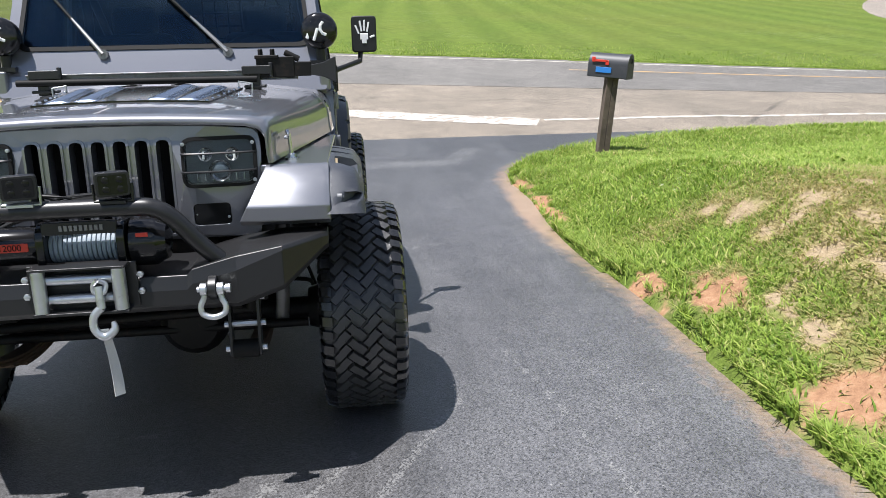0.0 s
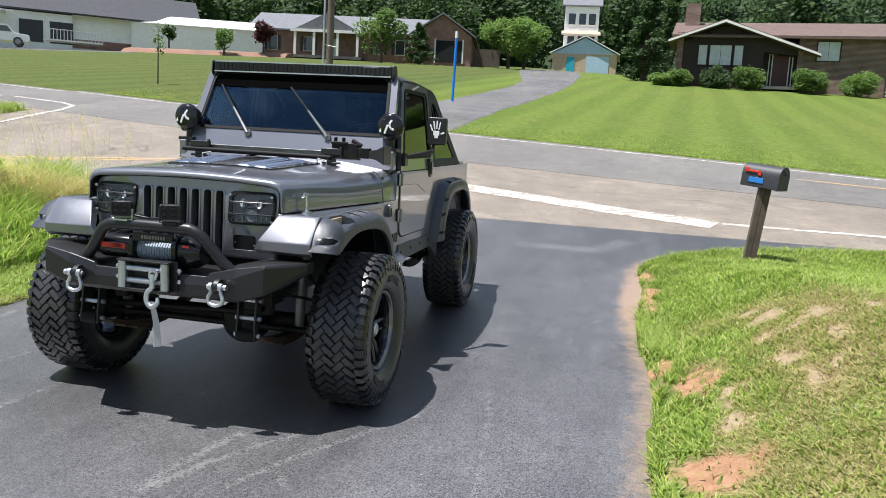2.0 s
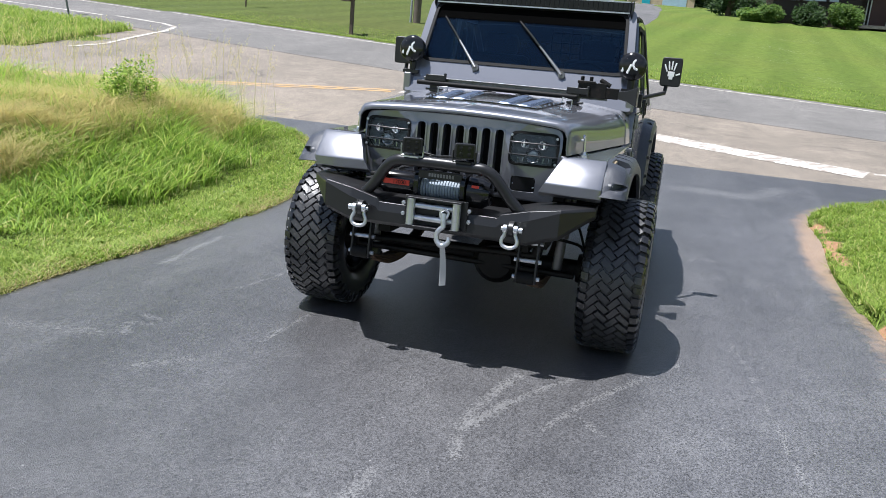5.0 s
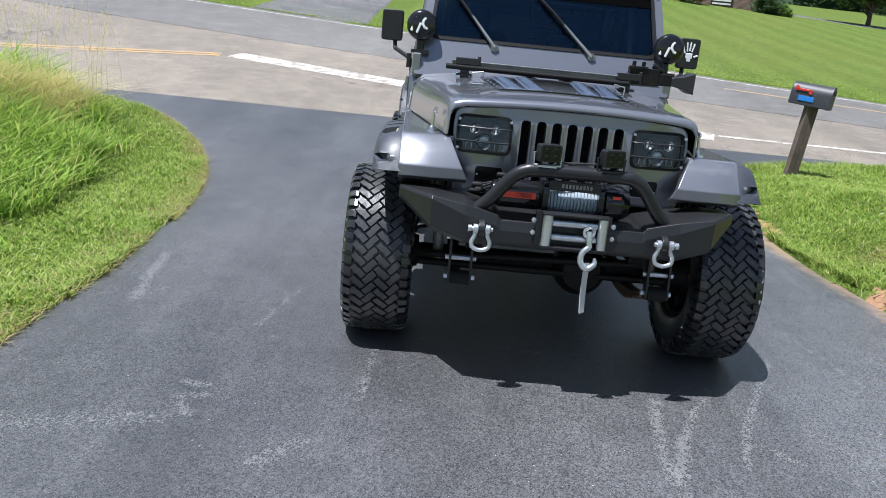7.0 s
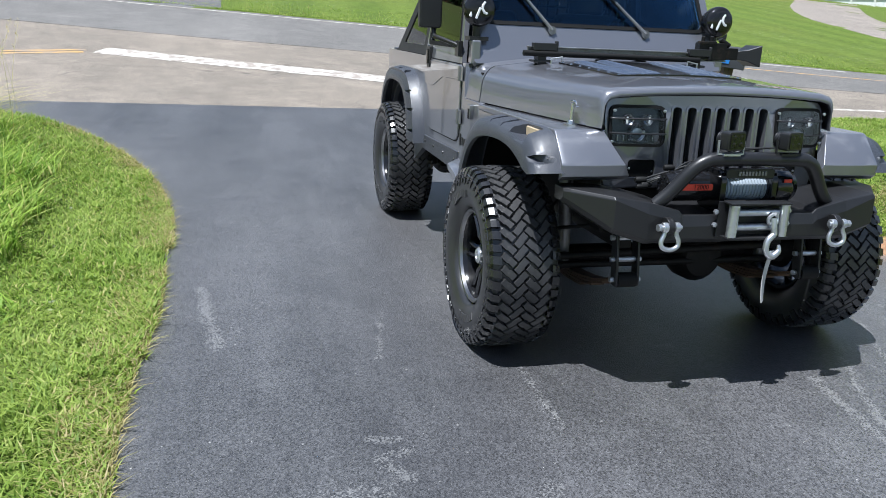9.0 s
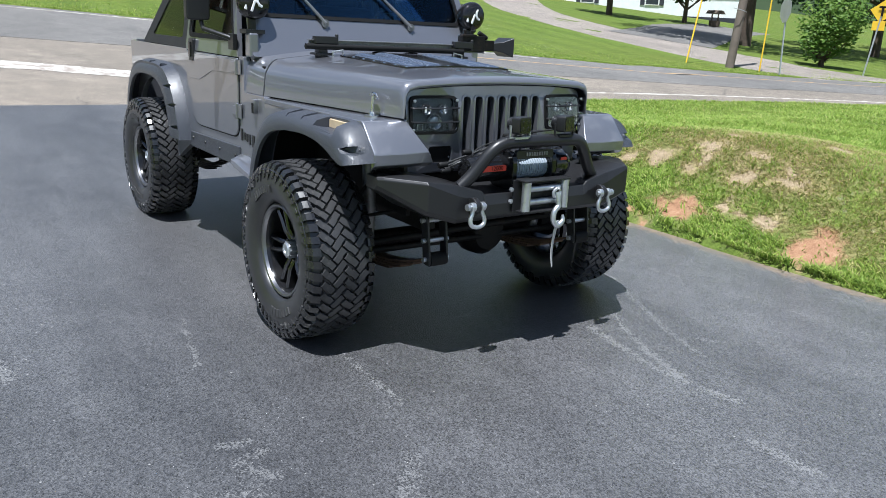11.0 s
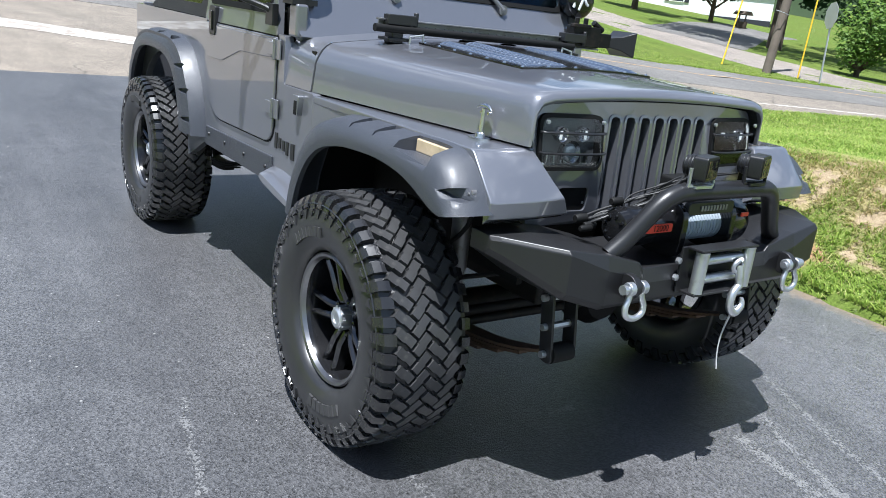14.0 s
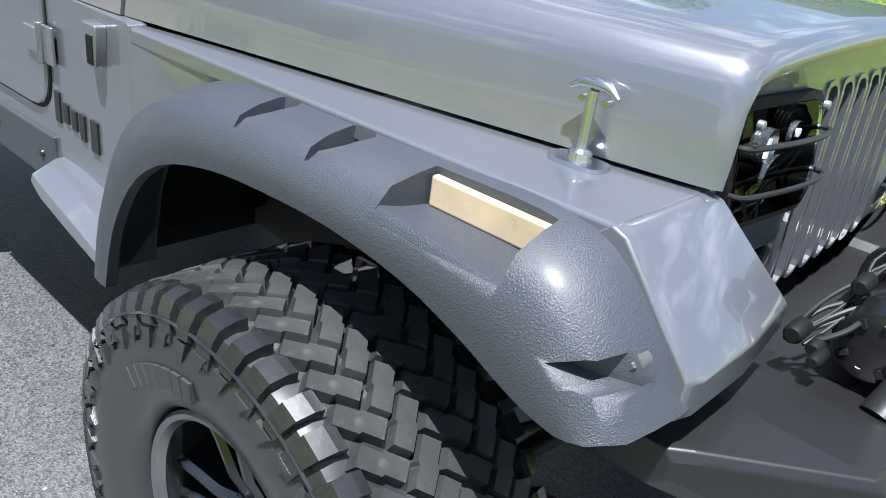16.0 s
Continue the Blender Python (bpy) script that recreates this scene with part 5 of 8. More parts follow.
for s in (-1, 1):
    bm = B()
    prism(bm, rounded([(0.90, 1.765), (0.98, 1.70), (1.02, 1.715), (0.985, 1.845), (0.91, 1.845)], 0.012, 3), "x", s * 0.622, s * 0.630)
    tube(bm, [(s * 0.626, 0.955, 1.78), (s * 0.66, 1.0, 1.735)], 0.014, 8)
    part("bracket", bm, M_powder, lb)

# ---- round driving lights with printed covers ----
for s in (-1, 1):
    c = Vector((s * 0.687, 0.715, 1.462))
    bm = B()
    lathe(bm, [(-0.045, 0.012), (-0.044, 0.05), (-0.036, 0.072), (-0.022, 0.081), (-0.004, 0.083), (0.02, 0.080), (0.06, 0.066), (0.085, 0.035), (0.09, 0.01)], 40, "y", c)
    dl = part("driving_light", bm, M_blackgloss, jeep, "round driving light under a black cover")
    marks = [(-0.042, 0.004, 0.015, 0.082, 20), (-0.016, -0.016, 0.013, 0.058, 20)]
    marks += [(0.030 + 0.024 * math.cos(a), 0.012 + 0.028 * math.sin(a), 0.013, 0.024, -math.degrees(a)) for a in (1.1, 1.75, 2.4, 3.05, 3.7, 4.35, 5.0)]
    for dx, dz, w, h, r in marks:
        bm = B()
        box(bm, (c.x + dx, c.y - 0.047 + 0.35 * (dx * dx + dz * dz) / 0.083, c.z + dz), (w, 0.007, h), Matrix.Rotation(radians(r), 3, "Y"))
        part("cover_mark", bm, M_decal, dl, "white printed mark as plain strokes", bevel=0.003)
    bm = B()
    tube(bm, [c + Vector((0, 0.02, -0.075)), c + Vector((0, 0.02, -0.13))], 0.022, 14)
    box(bm, (c.x, c.y + 0.015, c.z - 0.14), (0.10, 0.09, 0.02))
    part("mount", bm, M_powder, dl)

# ---- mirrors ----
for s in (-1, 1):
    c = Vector((0.902 if s > 0 else -0.865, 1.045, 1.452))
    bm = B()
    prism(bm, rounded([(c.x - 0.062, c.z - 0.088), (c.x + 0.062, c.z - 0.088), (c.x + 0.062, c.z + 0.088), (c.x - 0.062, c.z + 0.088)], 0.02, 4), "y", c.y - 0.03, c.y + 0.022)
    mi = part("mirror", bm, M_powder, jeep, "black door mirror" + (" with a white decal on its back" if s > 0 else ""), bevel=0.008)
    bm = B()
    tube(bm, [(c.x - s * 0.02, c.y, c.z - 0.085), (c.x - s * 0.025, c.y - 0.02, c.z - 0.13), (s * 0.76, 0.86, 1.285), (s * 0.74, 0.845, 1.27)], 0.013, 10)
    box(bm, (s * 0.748, 0.845, 1.265), (0.025, 0.07, 0.08))
    part("arm", bm, M_powder, mi, bevel=0.003)
    if s > 0:
        for dx, dz, w, h, r in ((-0.034, 0.022, 0.009, 0.045, -22), (-0.016, 0.038, 0.009, 0.052, -8), (0.002, 0.041, 0.009, 0.052, 2), (0.020, 0.034, 0.009, 0.048, 12), (0.040, -0.012, 0.026, 0.010, -20), (0.0, -0.012, 0.040, 0.030, 0), (0.0, -0.034, 0.024, 0.022, 0)):
            bm = B()
            box(bm, (c.x + dx, c.y - 0.031, c.z + dz), (w, 0.004, h), Matrix.Rotation(radians(r), 3, "Y"))
            part("decal_mark", bm, M_decal, mi, bevel=0.0018)

# ---- soft top, upper doors ----
def lean(y, z):
    return 0.735 - 0.075 * max(0.0, z - 1.2) / 0.57


def side_panel(bm, outline, s, t0, t1, holes=()):
    prism(bm, outline, "x", t0, t1, holes)
    for v in bm.verts:
        v.co.x = s * (lean(v.co.y, v.co.z) + v.co.x)
    return bm


bm = B()
rings = []
for y, zt, wz in ((0.955, 1.790, 0.655), (1.02, 1.806, 0.662), (1.3, 1.815, 0.665), (1.62, 1.800, 0.665), (1.80, 1.775, 0.665), (1.90, 1.735, 0.668), (2.02, 1.655, 0.675), (2.30, 1.43, 0.705), (2.60, 1.205, 0.735)):
    top = [Vector((x, y, zt - 0.022 * (abs(x) / wz) ** 4 - (0.02 if abs(x) > wz * 0.97 else 0))) for x in span(-wz, wz, 14)]
    d = Vector((0, -0.012, -0.016)) if y > 1.85 else Vector((0, 0, -0.02))
    rings.append(top + [p + d for p in top[::-1]])
loft(bm, rings)
st = part("soft_top", bm, M_canvas, jeep, "black vinyl fastback soft top")
back = [Vector((sx * 0.52, 2.06 + 0.50 * t, 1.624 - 0.388 * t)) for sx, t in ((-1, 0), (1, 0), (1, 1), (-1, 1))]
out_n = Vector((0, 0.613, 0.79))
carve(st, [loft(B(), [[p - out_n * 0.08 for p in back], [p + out_n * 0.08 for p in back]])])
rw = part("rear_window", loft(B(), [[p - out_n * 0.010 for p in back], [p - out_n * 0.007 for p in back]]), M_dark_glass, st, "tinted plastic rear window", smooth=False)
rw.visible_shadow = False
for s in (-1, 1):
    q = [(1.665, 1.198), (1.645, 1.755), (1.80, 1.748), (1.895, 1.715), (2.60, 1.198)]
    h = rounded([(1.74, 1.255), (1.735, 1.66), (1.84, 1.655), (2.38, 1.255)], 0.03, 3)
    part("side_curtain", side_panel(B(), q, s, -0.014, 0.0, [h]), M_canvas, st, smooth=False)
    hh = [(1.735, 1.25), (1.73, 1.668), (1.845, 1.662), (2.392, 1.25)]
    g = part("side_window", side_panel(B(), hh, s, -0.010, -0.006), M_dark_glass, st, "dark tinted plastic side window", smooth=False)
    g.visible_shadow = False
    o = rounded([(0.80, 1.190), (0.995, 1.755), (1.635, 1.755), (1.655, 1.190)], [0.01, 0.05, 0.05, 0.01], 4)
    i = rounded([(0.885, 1.275), (1.035, 1.705), (1.585, 1.705), (1.60, 1.275)], 0.045, 4)
    ud = part("upper_door", side_panel(B(), o, s, -0.022, 0.004, [i]), M_paint, jeep, "metallic grey upper door frame", smooth=False, bevel=0.004)
    part("window_seal", side_panel(B(), rounded([(0.875, 1.265), (1.028, 1.715), (1.595, 1.715), (1.61, 1.265)], 0.05, 4), s, 0.003, 0.008, [rounded([(0.90, 1.29), (1.046, 1.69), (1.57, 1.69), (1.585, 1.29)], 0.04, 4)]), M_blackmatt, ud, smooth=False)
    g = part("window_glass", side_panel(B(), i, s, -0.010, -0.006), M_dark_glass, ud, "dark tinted door glass", smooth=False)
    g.visible_shadow = False

# ---- inside ----
bm = B()
box(bm, (0, 0.83, 1.22), (1.36, 0.22, 0.16))
part("dashboard", bm, M_blackmatt, jeep, bevel=0.03)
bm = B()
lathe(bm, [(-0.012, 0.185), (0, 0.197), (0.012, 0.185), (0, 0.173)], 32, "y", closed=True)
for a in (0.5, 2.64, 4.71):
    tube(bm, [(0, 0, 0), (0.18 * math.cos(a), 0, 0.18 * math.sin(a))], 0.012, 8)
bmesh.ops.transform(bm, matrix=pose(0.36, 1.05, 1.30, -28), verts=bm.verts)
part("steering_wheel", bm, M_blackmatt, jeep)
for s in (-1, 1):
    bm = B()
    box(bm, (s * 0.36, 1.42, 0.92), (0.48, 0.50, 0.16))
    seat = part("seat", bm, M_seat, jeep, "black cloth bucket seat", bevel=0.05)
    bm = B()
    box(bm, (s * 0.36, 1.68, 1.22), (0.46, 0.13, 0.55), Matrix.Rotation(radians(-12), 3, "X"))
    part("backrest", bm, M_seat, seat, bevel=0.05)
    bm = B()
    box(bm, (s * 0.36, 1.76, 1.56), (0.25, 0.09, 0.16))
    part("headrest", bm, M_seat, seat, bevel=0.035)
bm = B()
for y in (1.72,):
    tube(bm, [(-0.60, y, 0.66), (-0.60, y, 1.60), (-0.53, y, 1.715), (0.53, y, 1.715), (0.60, y, 1.60), (0.60, y, 0.66)], 0.026, 12, smooth_path=5)
for s in (-1, 1):
    tube(bm, [(s * 0.57, 1.72, 1.70), (s * 0.60, 2.3, 1.32), (s * 0.60, 2.7, 0.9)], 0.024, 10)
    tube(bm, [(s * 0.56, 1.72, 1.71), (s * 0.60, 1.0, 1.72)], 0.022, 10)
part("roll_cage", bm, M_powder, jeep, "black tubular roll cage")
bm = B()
for k in range(8):
    tube(bm, [(0.02 + 0.07 * k, 1.745, 1.30), (0.02 + 0.07 * k, 1.745, 1.69)], 0.008, 6)
for k in range(6):
    tube(bm, [(0.02, 1.745, 1.32 + 0.07 * k), (0.51, 1.745, 1.32 + 0.07 * k)], 0.008, 6)
part("cargo_net", bm, M_blackmatt, jeep, "black webbing net behind the seat")

# ---- high-lift jack across the cowl ----
bm = B()
box(bm, (0.04, 0.45, 1.298), (1.10, 0.034, 0.007))
box(bm, (0.04, 0.45, 1.279), (1.10, 0.008, 0.032))
box(bm, (0.04, 0.45, 1.260), (1.10, 0.030, 0.006))
for k in range(24):
    box(bm, (-0.47 + 0.042 * k, 0.4445, 1.279), (0.014, 0.005, 0.012))
jk = part("farm_jack", bm, M_steel, jeep, "worn grey high-lift jack clamped across the cowl", bevel=0.002)
bm = B()
tube(bm, [(-0.54, 0.418, 1.268), (0.42, 0.418, 1.264)], 0.014, 10)
part("jack_handle", bm, M_blackmatt, jk)
bm = B()
box(bm, (0.50, 0.45, 1.31), (0.16, 0.05, 0.085))
for px in (0.44, 0.49):
    tube(bm, [(px, 0.435, 1.34), (px, 0.435, 1.385)], 0.011, 8)
box(bm, (0.465, 0.435, 1.352), (0.10, 0.03, 0.016))
tube(bm, [(0.54, 0.44, 1.37), (0.60, 0.44, 1.34)], 0.014, 8)
box(bm, (0.60, 0.45, 1.30), (0.10, 0.045, 0.06))
part("jack_mechanism", bm, M_chassis, jk, bevel=0.006)
bm = B()
loft(bm, [[Vector((x, 0.45 + a * w, 1.295 + b * h)) for a, b in ((-1, -1), (1, -1), (1, 1), (-1, 1))] for x, w, h in ((0.64, 0.018, 0.02), (0.70, 0.045, 0.030), (0.755, 0.075, 0.055))])
part("jack_foot", bm, M_powder, jk, "flared black jack foot", bevel=0.004)
for x in (-0.44, 0.41):
    bm = B()
    box(bm, (x, 0.45, 1.262), (0.045, 0.06, 0.09))
    box(bm, (x + 0.01, 0.43, 1.300), (0.12, 0.04, 0.036))
    tube(bm, [(x + 0.07, 0.42, 1.27), (x + 0.07, 0.42, 1.33)], 0.010, 8)
    box(bm, (x, 0.45, 1.232), (0.09, 0.08, 0.012))
    part("jack_mount", bm, M_powder, jk, bevel=0.004)

# ---- bumper, winch, recovery gear ----
bm = B()
prof = []
for x, y0, y1, z0, z1 in ((-0.700, -0.565, -0.48, 0.752, 0.806), (-0.68, -0.592, -0.475, 0.742, 0.808), (-0.565, -0.735, -0.46, 0.668, 0.806), (-0.43, -0.745, -0.45, 0.625, 0.785), (-0.30, -0.745, -0.45, 0.625, 0.752), (-0.285, -0.745, -0.45, 0.625, 0.735), (0, -0.745, -0.45, 0.625, 0.735)):
    prof.append((x, y0, y1, z0, z1))
prof += [(-x, a, b, c, d) for x, a, b, c, d in prof[-2::-1]]
loft(bm, [[Vector((x, y1, z0)), Vector((x, y0 + 0.02, z0)), Vector((x, y0, z0 + 0.02)), Vector((x, y0, z1 - 0.012 - 0.03 * (abs(x) < 0.5))), Vector((x, y0 + 0.012, z1)), Vector((x, y1, z1))] for x, y0, y1, z0, z1 in prof])
bp = part("front_bumper", bm, M_powder, jeep, "black steel winch bumper with angled wings", smooth=False, bevel=0.004)
bm = B()
tube(bm, [(-0.378, -0.685, 0.765), (-0.33, -0.70, 0.815), (-0.262, -0.725, 0.905), (-0.215, -0.735, 0.938), (-0.15, -0.738, 0.946), (0.15, -0.738, 0.946), (0.215, -0.735, 0.938), (0.262, -0.725, 0.905), (0.33, -0.70, 0.815), (0.378, -0.685, 0.765)], 0.0265, 16, smooth_path=5)
part("hoop", bm, M_powder, bp, "bent black tube hoop")
for s in (-1, 1):
    x = s * 0.362
    bm = B()
    prism(bm, rounded([(-0.745, 0.665), (-0.745, 0.735), (-0.775, 0.735), (-0.80, 0.715), (-0.80, 0.69), (-0.775, 0.665)], 0.012, 3), "x", x - 0.0125, x + 0.0125)
    part("shackle_tab", bm, M_powder, bp, bevel=0.003)
    bm = B()
    tube(bm, [(x - 0.028, -0.787, 0.70), (x - 0.030, -0.79, 0.672), (x - 0.042, -0.793, 0.645), (x - 0.036, -0.796, 0.618), (x, -0.798, 0.606), (x + 0.036, -0.796, 0.618), (x + 0.042, -0.793, 0.645), (x + 0.030, -0.79, 0.672), (x + 0.028, -0.787, 0.70)], 0.0105, 12, smooth_path=4)
    for e in (-1, 1):
        lathe(bm, [(x + e * 0.017, 0.020), (x + e * 0.019, 0.022), (x + e * 0.038, 0.022), (x + e * 0.040, 0.020)], 16, "x", (0, -0.787, 0.703))
    shrink = Matrix.Translation((x, -0.787, 0.703)) @ Matrix.Diagonal((0.84, 0.84, 0.86, 1)) @ Matrix.Translation((-x, 0.787, -0.703))
    bmesh.ops.transform(bm, matrix=shrink, verts=bm.verts)
    sk = part("shackle", bm, M_zinc, jeep, "galvanised bow shackle")
    bm = B()
    tube(bm, [(x - 0.042, -0.787, 0.703), (x + 0.044, -0.787, 0.703)], 0.0088, 12)
    tube(bm, [(x + s * 0.040, -0.787, 0.703), (x + s * 0.053, -0.787, 0.703)], 0.0135, 12)
    part("pin", bm, M_zinc, sk)
# winch
bm = B()
lathe(bm, [(-0.330, 0.036), (-0.327, 0.047), (-0.300, 0.052), (-0.296, 0.058), (-0.145, 0.058), (-0.13, 0.052)], 28, "x", (0, -0.642, 0.828))
wc = part("winch", bm, M_blackgloss, jeep, "black electric winch with a red badge and grey rope")
for k in range(8):
    a = math.pi * k / 4 + 0.2
    bm = B()
    box(bm, (-0.331, -0.642 + 0.034 * math.cos(a), 0.828 + 0.034 * math.sin(a)), (0.006, 0.014 if k % 2 else 0.007, 0.009), Matrix.Rotation(a, 3, "X"))
    part("cap_boss", bm, M_blackgloss, wc, bevel=0.002)
bm = B()
for k in range(15):
    x = -0.100 + 0.0135 * k
    lathe(bm, [(x - 0.0066, 0.044), (x - 0.0045, 0.0495), (x + 0.0045, 0.0495), (x + 0.0066, 0.044)], 24, "x", (0, -0.64, 0.82))
part("rope_drum", bm, M_rope, wc, "drum of grey synthetic rope")
for x in (-0.118, 0.105):
    bm = B()
    prism(bm, rounded([(-0.72, 0.735), (-0.56, 0.735), (-0.56, 0.90), (-0.72, 0.90)], 0.05, 4), "x", x - 0.012, x + 0.012)
    part("drum_support", bm, M_blackgloss, wc, bevel=0.004)
bm = B()
lathe(bm, [(0.12, 0.068), (0.125, 0.075), (0.19, 0.075), (0.20, 0.068), (0.225, 0.055), (0.23, 0.02)], 28, "x", (0, -0.64, 0.825))
part("gearbox", bm, M_blackgloss, wc)
bm = B()
prism(bm, rounded([(-0.11, 0.868), (0.098, 0.868), (0.098, 0.906), (-0.11, 0.906)], 0.012, 3), "y", -0.715, -0.695)
tb = part("tie_bar", bm, M_powder, wc, bevel=0.003)
for k in range(9):
    bm = B()
    box(bm, (-0.055 + 0.014 * k, -0.7165, 0.888), (0.009, 0.004, 0.016))
    part("letter_bar", bm, M_steel, wc, "raised lettering as plain bars")
bm = B()
prism(bm, rounded([(-0.285, 0.822), (-0.155, 0.822), (-0.155, 0.846), (-0.285, 0.846)], 0.004, 2), "y", -0.704, -0.698)
bd = part("badge", bm, M_red, wc, "red badge with a black number")
cu = bpy.data.curves.new("number", "FONT")
cu.body, cu.size, cu.align_x, cu.align_y, cu.extrude = "12000", 0.026, "CENTER", "CENTER", 0.0004
tx = new("text_source", cu)
bpy.context.view_layer.update()
tme = bpy.data.meshes.new_from_object(tx.evaluated_get(bpy.context.evaluated_depsgraph_get()))
bpy.data.objects.remove(tx)
num = new("badge_number", tme)
tme.materials.clear()
tme.materials.append(M_blackmatt)
num.parent = wc
num.matrix_basis = pose(-0.205, -0.7055, 0.834, 90, 0, 0)
bm = B()
box(bm, (0.165, -0.7125, 0.858), (0.034, 0.004, 0.012))
part("warning_label", bm, M_red, wc)
bm = B()
prism(bm, rounded([(-0.07, 0.905), (0.07, 0.905), (0.07, 0.955), (-0.07, 0.955)], 0.01, 3), "y", -0.66, -0.56)
part("control_box", bm, M_blackmatt, wc, bevel=0.006)
rnd_ = random.Random(8)
for i in range(7):
    bm = B()
    w_ = [rnd_.uniform(-0.028, 0.028) for _ in range(8)]
    o = 0.007 * i
    tube(bm, [(-0.395 + 0.02 * (i % 3), -0.57 - 0.6 * w_[0], 0.815 + 0.3 * o + w_[1] * 0.3), (-0.31 + w_[2], -0.595 + w_[3], 0.845 + 0.4 * o), (-0.215 + w_[4], -0.62 + w_[5] * 1.4, 0.888 + 0.4 * o), (-0.12 + w_[6], -0.645 + w_[7], 0.930 + 0.3 * o), (-0.05 + w_[0], -0.66 + w_[2], 0.962 + 0.2 * o), (-0.12 + 0.22 * (i % 2), -0.70, 0.985)], 0.0026 if i % 2 else 0.0038, 8, smooth_path=5)
    part("cable", bm, M_cable, wc)
for x, y, z, r in ((-0.385, -0.565, 0.836, 0.013), (-0.372, -0.590, 0.822, 0.010), (-0.395, -0.60, 0.817, 0.009), (-0.29, -0.60, 0.890, 0.012)):
    bm = B()
    lathe(bm, [(x - 0.02, r * 0.7), (x - 0.015, r), (x + 0.02, r), (x + 0.025, r * 0.6)], 16, "x", (0, y, z))
    part("terminal", bm, M_blackmatt, wc)
# fairlead
bm = B()
box(bm, (0, -0.750, 0.722), (0.30, 0.008, 0.136))
for z in (0.657, 0.788):
    box(bm, (0, -0.777, z), (0.262, 0.056, 0.007))
fa = part("fairlead", bm, M_powder, jeep, "roller fairlead with bright steel rollers", bevel=0.002)
for x in (-0.1085, 0.1085):
    bm = B()
    lathe(bm, [(0.660, 0.010), (0.662, 0.0195), (0.783, 0.0195), (0.785, 0.010)], 20, "z", (x, -0.790, 0))
    part("upright_roller", bm, M_zinc, fa)
for z in (0.695, 0.752):
    bm = B()
    lathe(bm, [(-0.089, 0.006), (-0.088, 0.0145), (0.088, 0.0145), (0.089, 0.006)], 20, "x", (0, -0.778, z))
    part("cross_roller", bm, M_zinc, fa)
for x in (-0.155, 0.155):
    for z in (0.700, 0.750):
        bm = B()
        lathe(bm, [(-0.7545, 0.005), (-0.753, 0.010), (-0.742, 0.010)], 6, "y", (x * 1.02, -0.004, z))
        part("bolt", bm, M_zinc, fa, smooth=False)
bm = B()
tube(bm, [(0.055, -0.805, 0.735), (0.057, -0.812, 0.70), (0.06, -0.815, 0.672)], 0.012, 10)
tube(bm, [(0.060, -0.815, 0.675), (0.036, -0.816, 0.650), (0.034, -0.817, 0.612), (0.060, -0.818, 0.588), (0.088, -0.817, 0.608), (0.086, -0.816, 0.632)], [0.012, 0.012, 0.012, 0.013, 0.012, 0.006], 10, smooth_path=4)
tube(bm, [(0.052, -0.806, 0.752), (0.038, -0.800, 0.735), (0.042, -0.800, 0.715), (0.066, -0.806, 0.715), (0.074, -0.800, 0.738), (0.058, -0.806, 0.752)], 0.007, 8, smooth_path=4)
hk = part("winch_hook", bm, M_zinc, jeep, "galvanised hook hanging from the fairlead")
bm = B()
rg = []
for k in range(10):
    t = k / 9
    c = Vector((0.060 + 0.012 * t, -0.818 + 0.03 * math.sin(t * 2.2), 0.612 - 0.215 * t))
    a = 0.25 + 0.5 * t
    w = Vector((math.cos(a), math.sin(a), 0)) * (0.011 + 0.005 * t)
    n_ = Vector((-math.sin(a), math.cos(a), 0)) * 0.0018
    rg.append([c - w - n_, c + w - n_, c + w + n_, c - w + n_])
loft(bm, rg)
part("pull_strap", bm, M_strap, hk, "grey webbing pull strap")
# pod lights on the hoop
for x, rz in ((-0.135, 17), (0.112, 20)):
    c = Vector((x, -0.752, 1.018))
    m3 = Matrix.Rotation(radians(rz), 3, "Z")
    bm = B()
    prism(bm, rounded([(-0.046, -0.034), (0.046, -0.034), (0.046, 0.034), (-0.046, 0.034)], 0.012, 3), "y", -0.024, 0.016)
    lathe(bm, [(0.012, 0.031), (0.050, 0.027), (0.054, 0.020), (0.054, 0.0)], 18, "y")
    for k in range(4):
        lathe(bm, [(0.014 + 0.010 * k, 0.020), (0.015 + 0.010 * k, 0.035 - 0.002 * k), (0.020 + 0.010 * k, 0.035 - 0.002 * k), (0.021 + 0.010 * k, 0.020)], 20, "y")
    bmesh.ops.transform(bm, matrix=Matrix.Translation(c) @ m3.to_4x4(), verts=bm.verts)
    pd = part("pod_light", bm, M_powder, jeep, "small black LED pod light", bevel=0.003)
    bm = B()
    prism(bm, rounded([(-0.038, -0.027), (0.038, -0.027), (0.038, 0.027), (-0.038, 0.027)], 0.006, 3), "y", -0.0265, -0.023)
    bmesh.ops.transform(bm, matrix=Matrix.Translation(c) @ m3.to_4x4(), verts=bm.verts)
    part("lens", bm, M_smoke, pd)
    for dx in (-0.019, 0.019):
        for dz in (-0.013, 0.013):
            bm = B()
            lathe(bm, [(-0.028, 0.004), (-0.0272, 0.009), (-0.026, 0.010)], 12, "y", (dx, 0, dz))
            bmesh.ops.transform(bm, matrix=Matrix.Translation(c) @ m3.to_4x4(), verts=bm.verts)
            part("led_cell", bm, M_smoke, pd)
    bm = B()
    tube(bm, [c + Vector((-0.052, 0, 0)), c + Vector((-0.052, 0, -0.05)), c + Vector((0.052, 0, -0.05)), c + Vector((0.052, 0, 0))], 0.006, 8)
    box(bm, c + Vector((0, 0, -0.052)), (0.07, 0.03, 0.008))
    part("bracket", bm, M_zinc if x < 0 else M_powder, pd)

